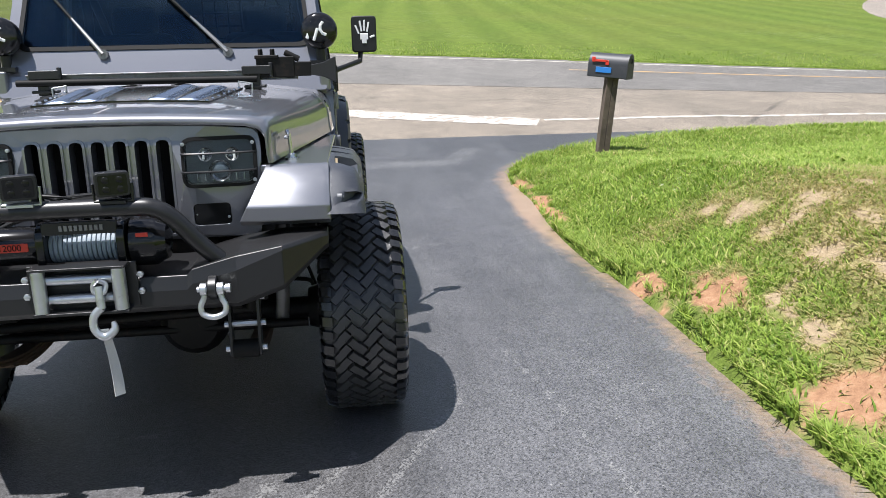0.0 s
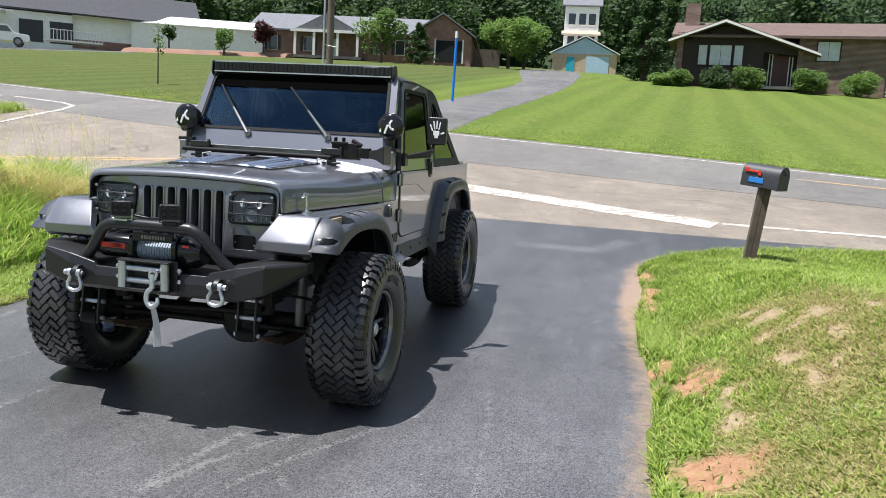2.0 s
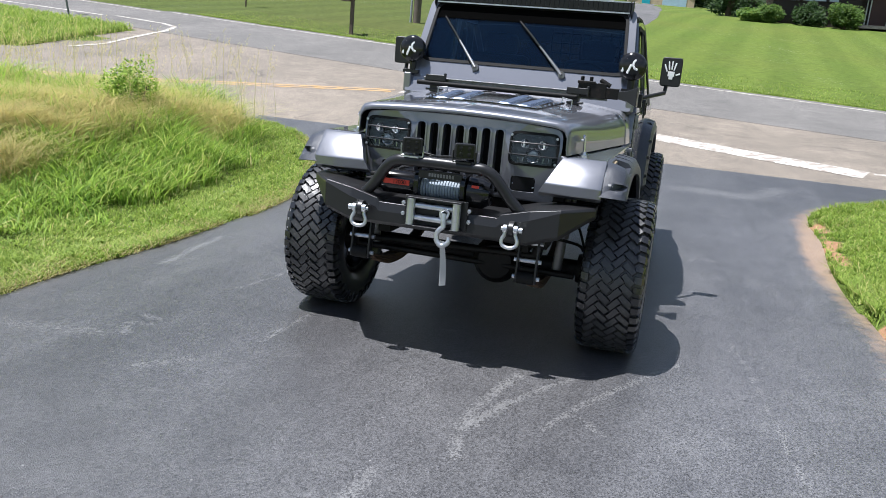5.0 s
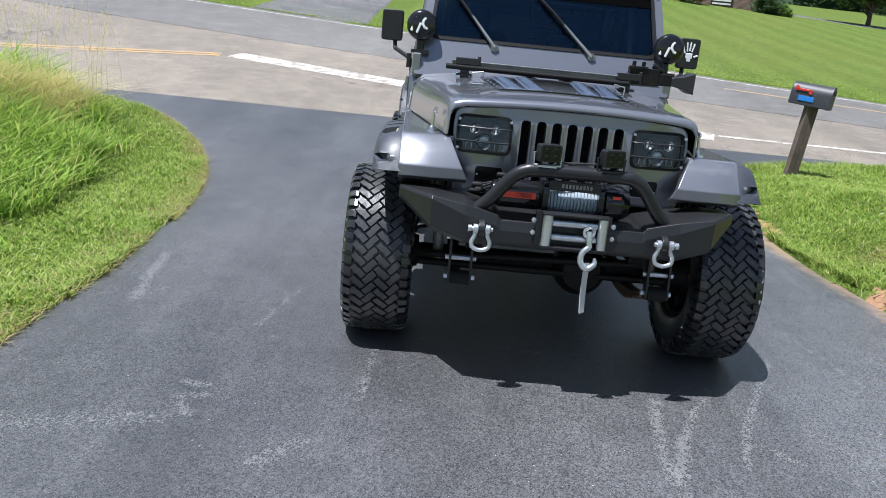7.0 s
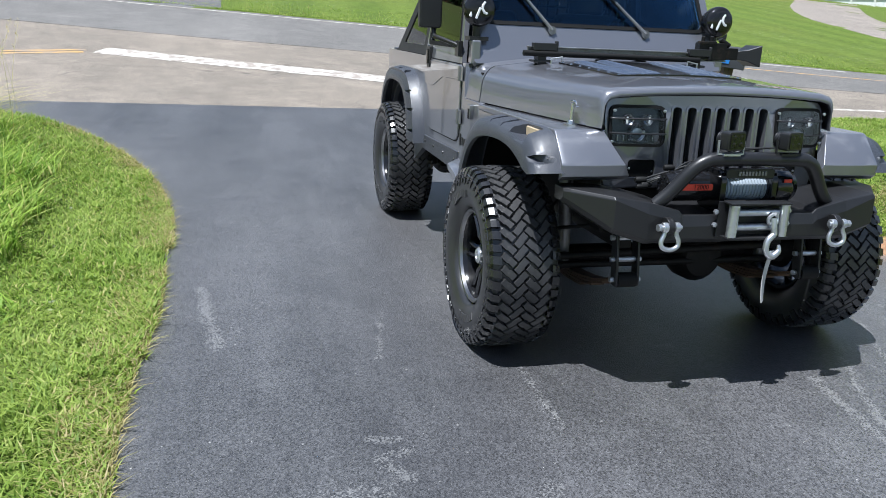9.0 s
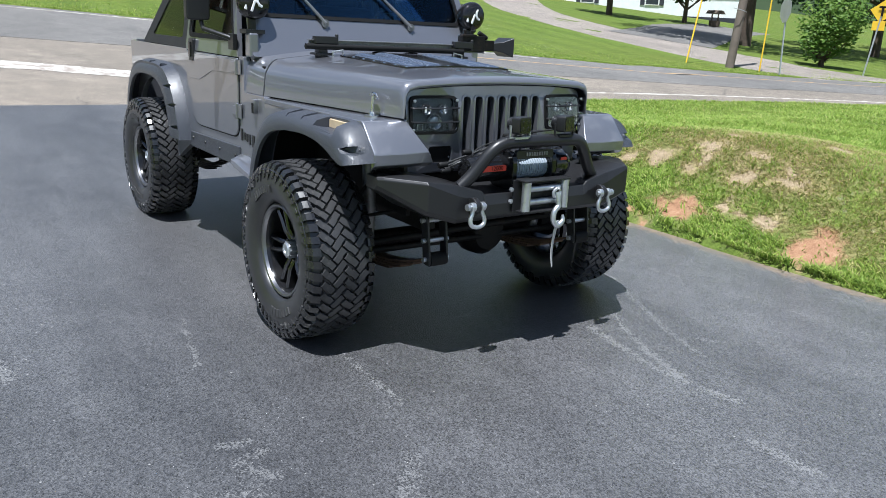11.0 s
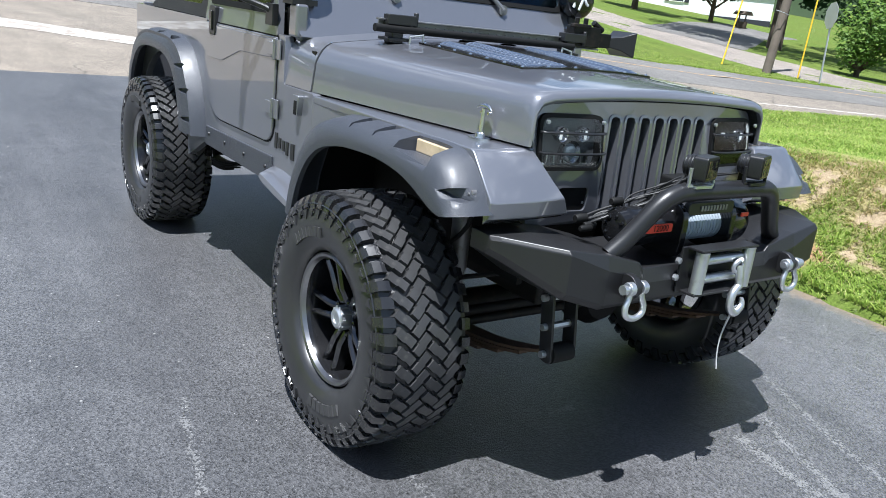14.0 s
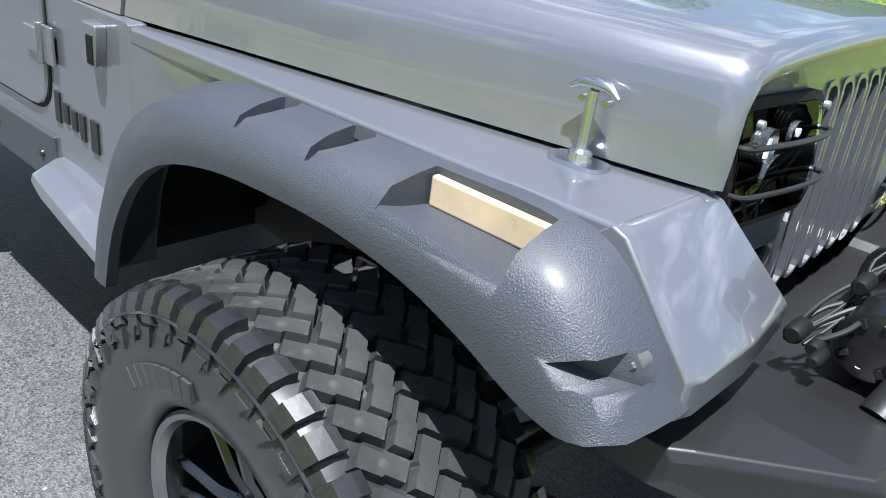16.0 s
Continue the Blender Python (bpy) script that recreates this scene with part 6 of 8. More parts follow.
# ---- running gear ----
for s in (-1, 1):
    bm = B()
    box(bm, (s * 0.36, 1.2, 0.575), (0.07, 3.3, 0.10))
    part("frame_rail", bm, M_chassis, jeep, bevel=0.008)
    for y0, name in ((-0.07, "front"), (2.375, "rear")):
        za = 0.398 if y0 < 1 else 0.436
        bm = B()
        for k in range(4):
            L = 0.50 - 0.10 * k
            pts = [(s * 0.42, y0 + L * f, za - 0.062 - 0.012 * k + 0.10 * (f * L / 0.5) ** 2) for f in span(-1, 1, 10)]
            rg = [[Vector((p[0] - 0.03, p[1], p[2] - 0.005)), Vector((p[0] + 0.03, p[1], p[2] - 0.005)), Vector((p[0] + 0.03, p[1], p[2] + 0.005)), Vector((p[0] - 0.03, p[1], p[2] + 0.005))] for p in pts]
            loft(bm, rg)
        part("leaf_spring", bm, M_rust if y0 < 1 else M_chassis, jeep, "rusty leaf spring pack", smooth=False)
        bm = B()
        for e in (-0.045, 0.045):
            prism(bm, rounded([(y0 - 0.555, za + 0.02), (y0 - 0.505, za + 0.02), (y0 - 0.475, za + 0.235), (y0 - 0.525, za + 0.235)], 0.02, 3), "x", s * 0.42 + e - 0.005, s * 0.42 + e + 0.005)
        sh = part("spring_shackle", bm, M_powder, jeep, bevel=0.002)
        for dz, dy in ((0.045, -0.525), (0.125, -0.515), (0.21, -0.502)):
            bm = B()
            tube(bm, [(s * 0.42 - 0.065, y0 + dy, za + dz), (s * 0.42 + 0.065, y0 + dy, za + dz)], 0.011, 8)
            part("bolt", bm, M_zinc, sh)
        bm = B()
        tube(bm, [(s * 0.42 - 0.04, y0 - 0.53, za + 0.045), (s * 0.42 + 0.04, y0 - 0.53, za + 0.045)], 0.03, 14)
        part("bushing", bm, M_blackmatt, sh)
        bm = B()
        tube(bm, [(s * 0.50, y0 - 0.10, za - 0.03), (s * 0.52, y0 - 0.13, za + 0.20)], 0.026, 12)
        tube(bm, [(s * 0.52, y0 - 0.13, za + 0.18), (s * 0.545, y0 - 0.16, za + 0.46)], 0.031, 12)
        part("shock_absorber", bm, M_steel if y0 < 1 else M_chassis, jeep)
for y0, za in ((-0.07, 0.398), (2.375, 0.436)):
    bm = B()
    tube(bm, [(-0.66, y0, za), (0.66, y0, za)], 0.042, 16)
    lathe(bm, [(y0 - 0.155, 0.03), (y0 - 0.145, 0.09), (y0 - 0.10, 0.125), (y0 - 0.02, 0.13), (y0 + 0.08, 0.09), (y0 + 0.16, 0.05)], 20, "y", (0.18 if y0 < 1 else 0.0, 0, za))
    for s in (-1, 1):
        tube(bm, [(s * 0.60, y0, za), (s * 0.70, y0, za)], [0.075, 0.105], 16)
    part("axle", bm, M_chassis, jeep, "oily black solid axle")
bm = B()
tube(bm, [(-0.60, -0.20, 0.385), (0.60, -0.21, 0.385)], 0.017, 10)
part("tie_rod", bm, M_chassis, jeep)
bm = B()
tube(bm, [(0.42, -0.36, 0.50), (-0.55, -0.22, 0.43)], 0.017, 10)
tube(bm, [(0.42, -0.36, 0.50), (0.44, -0.38, 0.60)], 0.026, 10)
part("drag_link", bm, M_chassis, jeep)
bm = B()
tube(bm, [(-0.36, -0.44, 0.60), (0.36, -0.44, 0.60)], 0.035, 10)
box(bm, (0.42, -0.40, 0.62), (0.13, 0.14, 0.12))
part("crossmember", bm, M_chassis, jeep, bevel=0.006)
for s in (-1, 1):
    bm = B()
    tube(bm, [(s * 0.62, -0.10, 0.50), (s * 0.60, -0.24, 0.56), (s * 0.45, -0.34, 0.60)], 0.008, 8, smooth_path=4)
    part("brake_hose", bm, M_blackmatt, jeep)
    bm = B()
    tube(bm, [(s * 0.55, -0.3, 0.88), (s * 0.56, -0.28, 0.74), (s * 0.60, -0.18, 0.62), (s * 0.63, -0.1, 0.5)], 0.007, 8, smooth_path=4)
    part("brake_hose", bm, M_blackmatt, jeep)
bm = B()
box(bm, (0, 0.35, 0.66), (0.55, 0.75, 0.36))
box(bm, (0, 1.15, 0.56), (0.36, 0.8, 0.16))
tube(bm, [(0.18, 0.10, 0.44), (0.10, 0.9, 0.52)], 0.035, 10)
tube(bm, [(0, 1.5, 0.55), (0, 2.25, 0.45)], 0.035, 10)
part("drivetrain", bm, M_chassis, jeep, "dark engine and gearbox underside", bevel=0.03)
bm = B()
tube(bm, [(-0.25, 0.9, 0.50), (-0.28, 1.6, 0.52), (-0.50, 2.0, 0.56), (-0.50, 2.9, 0.55)], 0.027, 10, smooth_path=4)
part("exhaust", bm, M_rust, jeep)
bm = B()
box(bm, (0, 2.99, 0.62), (1.35, 0.09, 0.13))
part("rear_bumper", bm, M_powder, jeep, bevel=0.01)

# ---- vegetation ----
M_leaf = blade_mat("broad_leaves", (0.06, 0.125, 0.022), (0.13, 0.22, 0.04), (0.22, 0.29, 0.06), 0.15)
M_leaf_dark = blade_mat("dark_leaves", (0.024, 0.056, 0.014), (0.05, 0.10, 0.025), (0.085, 0.13, 0.035), 0.15)
M_leaf_light = blade_mat("pale_green_leaves", (0.08, 0.16, 0.026), (0.16, 0.27, 0.045), (0.26, 0.33, 0.07), 0.15)
M_leaf_purple = blade_mat("purple_leaves", (0.05, 0.018, 0.022), (0.09, 0.03, 0.035), (0.13, 0.06, 0.05), 0.15)
M_grass = blade_mat("mown_grass", (0.13, 0.23, 0.03), (0.37, 0.48, 0.09), (0.58, 0.52, 0.24), 0.14)
M_grass_dry = blade_mat("dry_mown_grass", (0.24, 0.26, 0.07), (0.44, 0.38, 0.16), (0.62, 0.52, 0.30), 0.35)
M_tall = blade_mat("tall_grass", (0.09, 0.20, 0.018), (0.40, 0.56, 0.085), (0.64, 0.58, 0.25), 0.14)
M_straw = blade_mat("seeding_straw", (0.40, 0.42, 0.12), (0.62, 0.54, 0.24), (0.66, 0.53, 0.28), 0.3)
M_bark = plain("bark", (0.085, 0.062, 0.045), 0.9, vary=0.3, fine=30, bump=0.8, dist=0.02, coarse=4)


def blades(name, label, category, n, place, height, width, bend, material, segs=2, clump=0.0):
    """Many blades of grass as one object. place() gives x, y or None."""
    V, F = [], []
    rnd = random.Random(name)
    tries = 0
    while n > 0 and tries < 12000000:
        tries += 1
        p = place(rnd)
        if p is None:
            continue
        x, y, hs = p
        n -= 1
        z = ground_z(x, y) - 0.006
        h = height * hs * rnd.uniform(0.55, 1.3)
        a = rnd.uniform(0, 2 * math.pi)
        if clump and rnd.random() < clump:
            a = 7.0 * noise.noise(Vector((x * 1.7, y * 1.7, 31))) + rnd.gauss(0, 0.5)
        ca, sa = math.cos(a), math.sin(a)
        w = width * rnd.uniform(0.6, 1.25)
        b = bend * h * rnd.uniform(0.2, 1.4)
        la = a + rnd.uniform(-0.7, 0.7) + math.pi / 2
        lx, ly = math.cos(la), math.sin(la)
        k = len(V)
        for i in range(segs):
            t = i / segs
            ww = w * (1 - 0.45 * t)
            ox, oy, oz = lx * b * t * t, ly * b * t * t, h * t * (1 - 0.25 * bend * t)
            V.append((x + ox - ca * ww, y + oy - sa * ww, z + oz))
            V.append((x + ox + ca * ww, y + oy + sa * ww, z + oz))
        V.append((x + lx * b, y + ly * b, z + h * (1 - 0.25 * bend)))
        for i in range(segs - 1):
            F.append((k + 2 * i, k + 2 * i + 1, k + 2 * i + 3, k + 2 * i + 2))
        F.append((k + 2 * segs - 2, k + 2 * segs - 1, k + 2 * segs))
    me = bpy.data.meshes.new(name)
    me.from_pydata(V, [], F)
    me.materials.append(material)
    return tagged(new(name, me), label, category, kind="stuff")


def at_right(rnd):
    y = rnd.uniform(-3.2, 6.05)
    x = 2.30 + 5.5 * rnd.random() ** 1.7
    if paved(x, y) > 0.02 - 0.03 * rnd.random():
        return None
    bare = bareness(x, y)
    if bare + 0.35 * noise.noise(Vector((x * 4, y * 4, 7))) > 0.42 and rnd.random() < 0.93:
        return None
    if rnd.random() < 0.46 * dryness(x, y):
        return None
    edge = 1.5 if -0.24 < paved(x, y) else 1.0
    return x, y, edge * (0.8 + 0.5 * noise.noise(Vector((x * 2.2, y * 2.2, 5)))) * (1 - 0.45 * min(1.0, dryness(x, y)))


def at_right_dry(rnd):
    x, y = 2.5 + 3.6 * rnd.random(), rnd.uniform(-3.2, 3.6)
    if paved(x, y) > -0.05 or bareness(x, y) > 0.7:
        return None
    return (x, y, 0.9) if dryness(x, y) > 0.25 + 0.3 * rnd.random() else None


def at_left(rnd):
    y = rnd.uniform(-3.6, 6.3)
    x = -2.30 - 3.6 * rnd.random() ** 1.5
    if paved(x, y) > 0.03 - 0.06 * rnd.random():
        return None
    u = drive_left(min(y, 5.5)) - x
    return x, y, 0.75 + 0.5 * noise.noise(Vector((x * 2.0, y * 2.0, 2))) + 0.8 * smooth01((u - 0.8) / 1.0)


def at_tall(rnd):
    y = rnd.uniform(-2.0, 5.6)
    x = -2.9 - 8.0 * rnd.random() ** 1.4
    if paved(x, y) > -0.25:
        return None
    u = drive_left(min(y, 5.5)) - x
    tuft = noise.noise(Vector((x * 1.3, y * 1.3, 9)))
    if u < 0.80 + 0.40 * tuft or rnd.random() > 0.45 + 0.9 * tuft + 0.25:
        return None
    low = smooth01((y - 0.3) / 1.6)
    return x, y, (0.30 + 0.30 * low + (0.15 + 0.35 * low) * smooth01((u - 0.7) / 1.4)) * (0.85 + 0.6 * tuft)


def at_straw(rnd):
    if rnd.random() < 0.65:
        x, y = rnd.gauss(-5.2, 0.8), rnd.gauss(2.4, 0.9)
    else:
        x, y = -3.8 - 6.0 * rnd.random(), rnd.uniform(0.6, 5.0)
    if paved(x, y) > -0.4 or x > -4.0:
        return None
    tuft = noise.noise(Vector((x * 1.1, y * 1.1, 21)))
    return (x, y, 0.9 + 0.5 * tuft) if tuft > -0.02 else None


def at_fringe(rnd):
    """Clippings and bleached turf along the drive's left edge."""
    y = rnd.uniform(-3.6, 5.0)
    x = drive_left(y) - 0.22 * rnd.random() ** 1.8 + 0.015
    return (x, y, 1.0) if noise.noise(Vector((0, y * 1.9, 40))) > -0.25 * rnd.random() - 0.1 else None


def at_island(rnd):
    x, y = rnd.uniform(-24, -12.2), rnd.uniform(8.2, 17.5)
    return (x, y, 1.0) if island(x, y) > 0.1 else None


blades("grass", "short green mown grass on the bank", "grass", 118000, at_right, 0.066, 0.0054, 1.0, M_grass, 2, 0.35)
blades("dry_grass", "thin straw-coloured grass on worn ground", "grass", 46000, at_right_dry, 0.042, 0.0032, 1.9, M_grass_dry)
blades("grass", "green mown grass along the driveway edge", "grass", 86000, at_left, 0.066, 0.0054, 1.0, M_grass, 2, 0.35)
blades("dry_grass", "bleached grass fringe along the driveway", "grass", 9000, at_fringe, 0.05, 0.0036, 1.4, M_grass_dry)
blades("tall_grass", "tall unmown green grass beside the driveway", "grass", 38000, at_tall, 0.46, 0.0062, 1.05, M_tall, 5, 0.2)
blades("seeding_grass", "dry yellow straw among tall grass", "grass", 34000, at_straw, 0.50, 0.0036, 1.4, M_straw, 5, 0.35)


def seed_stalks():
    """Thin stems with nodding seed heads over the tall grass."""
    rnd = random.Random(12)
    V, F = [], []
    for _ in range(330):
        x, y = -3.7 - 4.8 * rnd.random(), rnd.uniform(1.2, 5.1)
        if paved(x, y) > -0.4:
            continue
        z, h, a = ground_z(x, y), rnd.uniform(0.7, 1.15), rnd.uniform(0, 6.28)
        lx, ly = math.cos(a) * 0.22 * h, math.sin(a) * 0.22 * h
        k = len(V)
        for i in range(6):
            t = i / 5
            w = 0.0022 * (1 - 0.5 * t)
            V.append((x + lx * t * t - ly * 4 * w, y + ly * t * t + lx * 4 * w, z + h * t))
            V.append((x + lx * t * t + ly * 4 * w, y + ly * t * t - lx * 4 * w, z + h * t))
            if i:
                F.append((k + 2 * i - 2, k + 2 * i - 1, k + 2 * i + 1, k + 2 * i))
        for i in range(16):
            t = 0.76 + 0.24 * i / 15
            b, s = rnd.uniform(0, 6.28), rnd.uniform(0.008, 0.014)
            c = Vector((x + lx * t * t + 0.020 * math.cos(b), y + ly * t * t + 0.020 * math.sin(b), z + h * t + 0.01))
            u = Vector((math.cos(b) * 0.5, math.sin(b) * 0.5, 0.8)) * s
            v = Vector((-math.sin(b), math.cos(b), 0)) * s * 0.35
            k = len(V)
            V += [tuple(c - u), tuple(c + v), tuple(c + u), tuple(c - v)]
            F.append((k, k + 1, k + 2, k + 3))
    me = bpy.data.meshes.new("seed_stalks")
    me.from_pydata(V, [], F)
    me.materials.append(M_straw)
    tagged(new("seed_stalks", me), "thin pale seed stalks over the tall grass", "grass", kind="stuff")


seed_stalks()


def weeds():
    """Low broad-leaved weeds scattered through the turf."""
    rnd = random.Random(44)
    V, F = [], []
    for _ in range(300):
        if rnd.random() < 0.55:
            x, y = -2.42 - 1.3 * rnd.random(), rnd.uniform(-3.2, 4.6)
        else:
            x, y = 2.45 + 2.2 * rnd.random(), rnd.uniform(-2.6, 4.6)
        if paved(x, y) > -0.06 or bareness(x, y) > 0.3 or dryness(x, y) > 0.35:
            continue
        z = ground_z(x, y)
        for k in range(rnd.randint(5, 9)):
            a, r, h = rnd.uniform(0, 6.28), rnd.uniform(0.02, 0.045), rnd.uniform(0.02, 0.05)
            d, n = Vector((math.cos(a), math.sin(a), 0)), Vector((-math.sin(a), math.cos(a), 0))
            p, w = Vector((x, y, z + 0.012)), 0.30 * r
            i = len(V)
            V += [tuple(p), tuple(p + d * r * 0.55 + n * w + Vector((0, 0, h * 0.8))), tuple(p + d * r + Vector((0, 0, h * 0.7))), tuple(p + d * r * 0.55 - n * w + Vector((0, 0, h)))]
            F.append((i, i + 1, i + 2, i + 3))
    me = bpy.data.meshes.new("weeds")
    me.from_pydata(V, [], F)
    me.materials.append(M_grass)
    tagged(new("weeds", me), "low broad-leaved weeds in the mown turf", "weeds", kind="stuff")


weeds()


def at_verge(rnd):
    x = 4.0 + 13.2 * rnd.random() ** 1.25
    y = near_edge(x) - 0.02 - 6.5 * rnd.random() ** 1.2
    if paved(x, y) >= 0 or rnd.random() > smooth01((x - 3.9) / 2.4):
        return None
    if rnd.random() < 0.8 * dryness(x, y):
        return None
    return x, y, 0.9 + 0.5 * noise.noise(Vector((x, y, 8)))


blades("verge_grass", "rough green grass along the road verge", "grass", 62000, at_verge, 0.062, 0.0066, 1.0, M_grass, 2, 0.3)
blades("verge_grass", "lush green grass on the traffic island", "grass", 26000, at_island, 0.20, 0.016, 0.9, M_grass, 2)


def far_blades(rnd):
    x = rnd.uniform(-14, 26)
    y = far_edge(x) + 0.02 + 3.0 * rnd.random() ** 2.6
    return x, y, 1.0


blades("lawn_edge_grass", "mown grass along the far road edge", "grass", 26000, far_blades, 0.05, 0.007, 0.8, M_grass, 2)


def leaf_cloud(bm, rnd, centre, radii, n, size, clumps=9, flat=0.0):
    """Small leaves gathered in clumps within an ellipsoid, with an uneven outline."""
    cl = []
    for _ in range(clumps):
        d = Vector((rnd.gauss(0, 1), rnd.gauss(0, 1), rnd.gauss(0, 1))).normalized()
        k = rnd.uniform(0.35, 0.78)
        cl.append((Vector(centre) + Vector((d.x * radii[0] * k, d.y * radii[1] * k, d.z * radii[2] * k)), rnd.uniform(0.32, 0.55)))
    for _ in range(n):
        c, rr = cl[rnd.randrange(clumps)]
        d = Vector((rnd.gauss(0, 1), rnd.gauss(0, 1), rnd.gauss(0, 1))).normalized() * rnd.uniform(0.55, 1.0) * rr
        p = c + Vector((d.x * radii[0], d.y * radii[1], d.z * radii[2]))
        u = Vector((rnd.gauss(0, 1), rnd.gauss(0, 1), rnd.gauss(0, 0.6))).normalized()
        v = u.orthogonal().normalized()
        s = size * rnd.uniform(0.6, 1.3)
        a = [bm.verts.new(p - u * s), bm.verts.new(p + v * s * 0.5), bm.verts.new(p + u * s), bm.verts.new(p - v * s * 0.5)]
        bm.faces.new(a)


def tree(name, label, height, spread, trunk_h, seed, leaf, n=2600, size=0.16, at=None, category="tree", conic=False):
    rnd = random.Random(seed)
    tr = thing(name, label, category, at)
    bm = B()
    r0 = height * 0.022 + 0.03
    tube(bm, [(0, 0, -0.3), (0.02 * height * rnd.uniform(-1, 1), 0, trunk_h), (0.03 * height * rnd.uniform(-1, 1), 0.02 * height * rnd.uniform(-1, 1), height * 0.75)], [r0 * 1.3, r0, r0 * 0.3], 9, smooth_path=4)
    for k in range(7):
        a, z = 2.4 * k + rnd.random(), trunk_h * rnd.uniform(0.85, 1.6)
        z = min(z, height * 0.6)
        e = Vector((math.cos(a), math.sin(a), 0)) * spread * rnd.uniform(0.45, 0.75) * (0.5 if conic else 1)
        tube(bm, [(0, 0, z), (e.x * 0.5, e.y * 0.5, z + height * 0.10), (e.x, e.y, z + height * rnd.uniform(0.14, 0.3))], [r0 * 0.5, r0 * 0.35, r0 * 0.12], 6, smooth_path=3)
    part("trunk", bm, M_bark, tr)
    bm = B()
    if conic:
        for k in range(7):
            z = trunk_h + (height - trunk_h) * (k + 0.3) / 7
            w = spread * (1 - k / 7.6) ** 0.8
            leaf_cloud(bm, rnd, (0, 0, z), (w, w, (height - trunk_h) / 8), n // 7, size, 7)
    else:
        leaf_cloud(bm, rnd, (0, 0, trunk_h + (height - trunk_h) * 0.5), (spread, spread, (height - trunk_h) * 0.52), n, size, 16)
    part("crown", bm, leaf, tr, smooth=False)
    return tr


def shrub(label, w, h, seed, leaf, at, n=900, size=0.075, name="shrub"):
    rnd = random.Random(seed)
    sh = thing(name, label, "shrub", at)
    bm = B()
    for k in range(6):
        a = k * 1.05
        tube(bm, [(0, 0, -0.1), (math.cos(a) * w * 0.3, math.sin(a) * w * 0.3, h * 0.6)], [0.03, 0.01], 5)
    part("stem", bm, M_bark, sh)
    bm = B()
    leaf_cloud(bm, rnd, (0, 0, h * 0.5), (w * 0.6, w * 0.6, h * 0.55), n, size, 30)
    part("foliage", bm, leaf, sh, smooth=False)
    return sh


def on_land(x, y, dz=0.0, rz=0.0):
    return pose(x, y, ground_z(x, y) + dz, 0, 0, rz)


# ---- mailbox ----
M_mailbox = plain("black_plastic_mailbox", (0.035, 0.037, 0.042), 0.5, vary=0.15, fine=200, bump=0.2, wear=((0.09, 0.09, 0.09), 0.4))
M_post = plain("weathered_post_wood", (0.105, 0.08, 0.06), 0.85, vary=0.35, fine=35, bump=0.6, dist=0.006, wear=((0.2, 0.16, 0.12), 0.6), coarse=5)
M_blue = plain("blue_plate", (0.03, 0.19, 0.55), 0.45, vary=0.06)
mb = thing("mailbox", "black mailbox with red flag on a leaning wooden post", "mailbox", pose(3.49, 4.80, 0.245))
for o in (-0.031, 0.031):
    bm = B()
    loft(bm, [[Vector((o + sx * 0.030 + 0.105 * z, sy * 0.048, z)) for sx, sy in ((-1, -1), (1, -1), (1, 1), (-1, 1))] for z in (-0.3, 0.0, 0.5, 0.83)])
    part("post", bm, M_post, mb, bevel=0.005)
bm = B()
sec = [(-0.11, 0.0), (0.11, 0.0), (0.11, 0.13)] + [(0.11 * math.cos(a), 0.13 + 0.11 * math.sin(a)) for a in (math.pi * k / 12 for k in range(1, 12))] + [(-0.11, 0.13)]
prism(bm, sec, "x", -0.25, 0.25)
mm = Matrix.Translation((0.065, 0.02, 0.822)) @ Matrix.Rotation(radians(-38), 4, "Z") @ Matrix.Rotation(radians(5), 4, "Y") @ Matrix.Diagonal((0.82, 0.95, 1.0, 1.0))
bmesh.ops.transform(bm, matrix=mm, verts=bm.verts)
bx = part("box", bm, M_mailbox, mb, bevel=0.008)
bm = B()
prism(bm, [(x * 1.05, z * 1.04 - 0.004) for x, z in sec], "x", 0.235, 0.262)
tube(bm, [(0.262, 0, 0.20), (0.275, 0, 0.20), (0.275, 0, 0.16), (0.262, 0, 0.16)], 0.008, 8)
bmesh.ops.transform(bm, matrix=mm, verts=bm.verts)
part("door", bm, M_mailbox, bx, bevel=0.006)
bm = B()
box(bm, (-0.09, -0.118, 0.165), (0.20, 0.008, 0.022))
box(bm, (-0.175, -0.118, 0.175), (0.045, 0.008, 0.05))
box(bm, (0.0, -0.118, 0.15), (0.04, 0.008, 0.045))
bmesh.ops.transform(bm, matrix=mm, verts=bm.verts)
part("flag", bm, M_red, bx, "red signal flag", bevel=0.002)
bm = B()
box(bm, (-0.04, -0.114, 0.075), (0.20, 0.006, 0.055))
bmesh.ops.transform(bm, matrix=mm, verts=bm.verts)
part("number_plate", bm, M_blue, bx, "blue plate", bevel=0.002)

# ---- poles, signs, markers ----
M_polewood = plain("grey_utility_pole", (0.145, 0.118, 0.095), 0.9, vary=0.25, fine=18, bump=0.6, dist=0.01, wear=((0.09, 0.07, 0.055), 0.6), coarse=2)
M_yellow = plain("yellow_plastic", (0.72, 0.46, 0.02), 0.5, vary=0.08)
M_galv = plain("dull_galvanised", (0.42, 0.44, 0.45), 0.5, 0.6, vary=0.12, wear=((0.25, 0.25, 0.24), 0.4))
M_signback = plain("bare_sign_back", (0.52, 0.54, 0.54), 0.45, 0.5, vary=0.08)
M_steel_green = plain("green_steel_post", (0.05, 0.07, 0.055), 0.6)
M_rod_blue = plain("blue_fibreglass", (0.01, 0.20, 0.75), 0.4, vary=0.05)


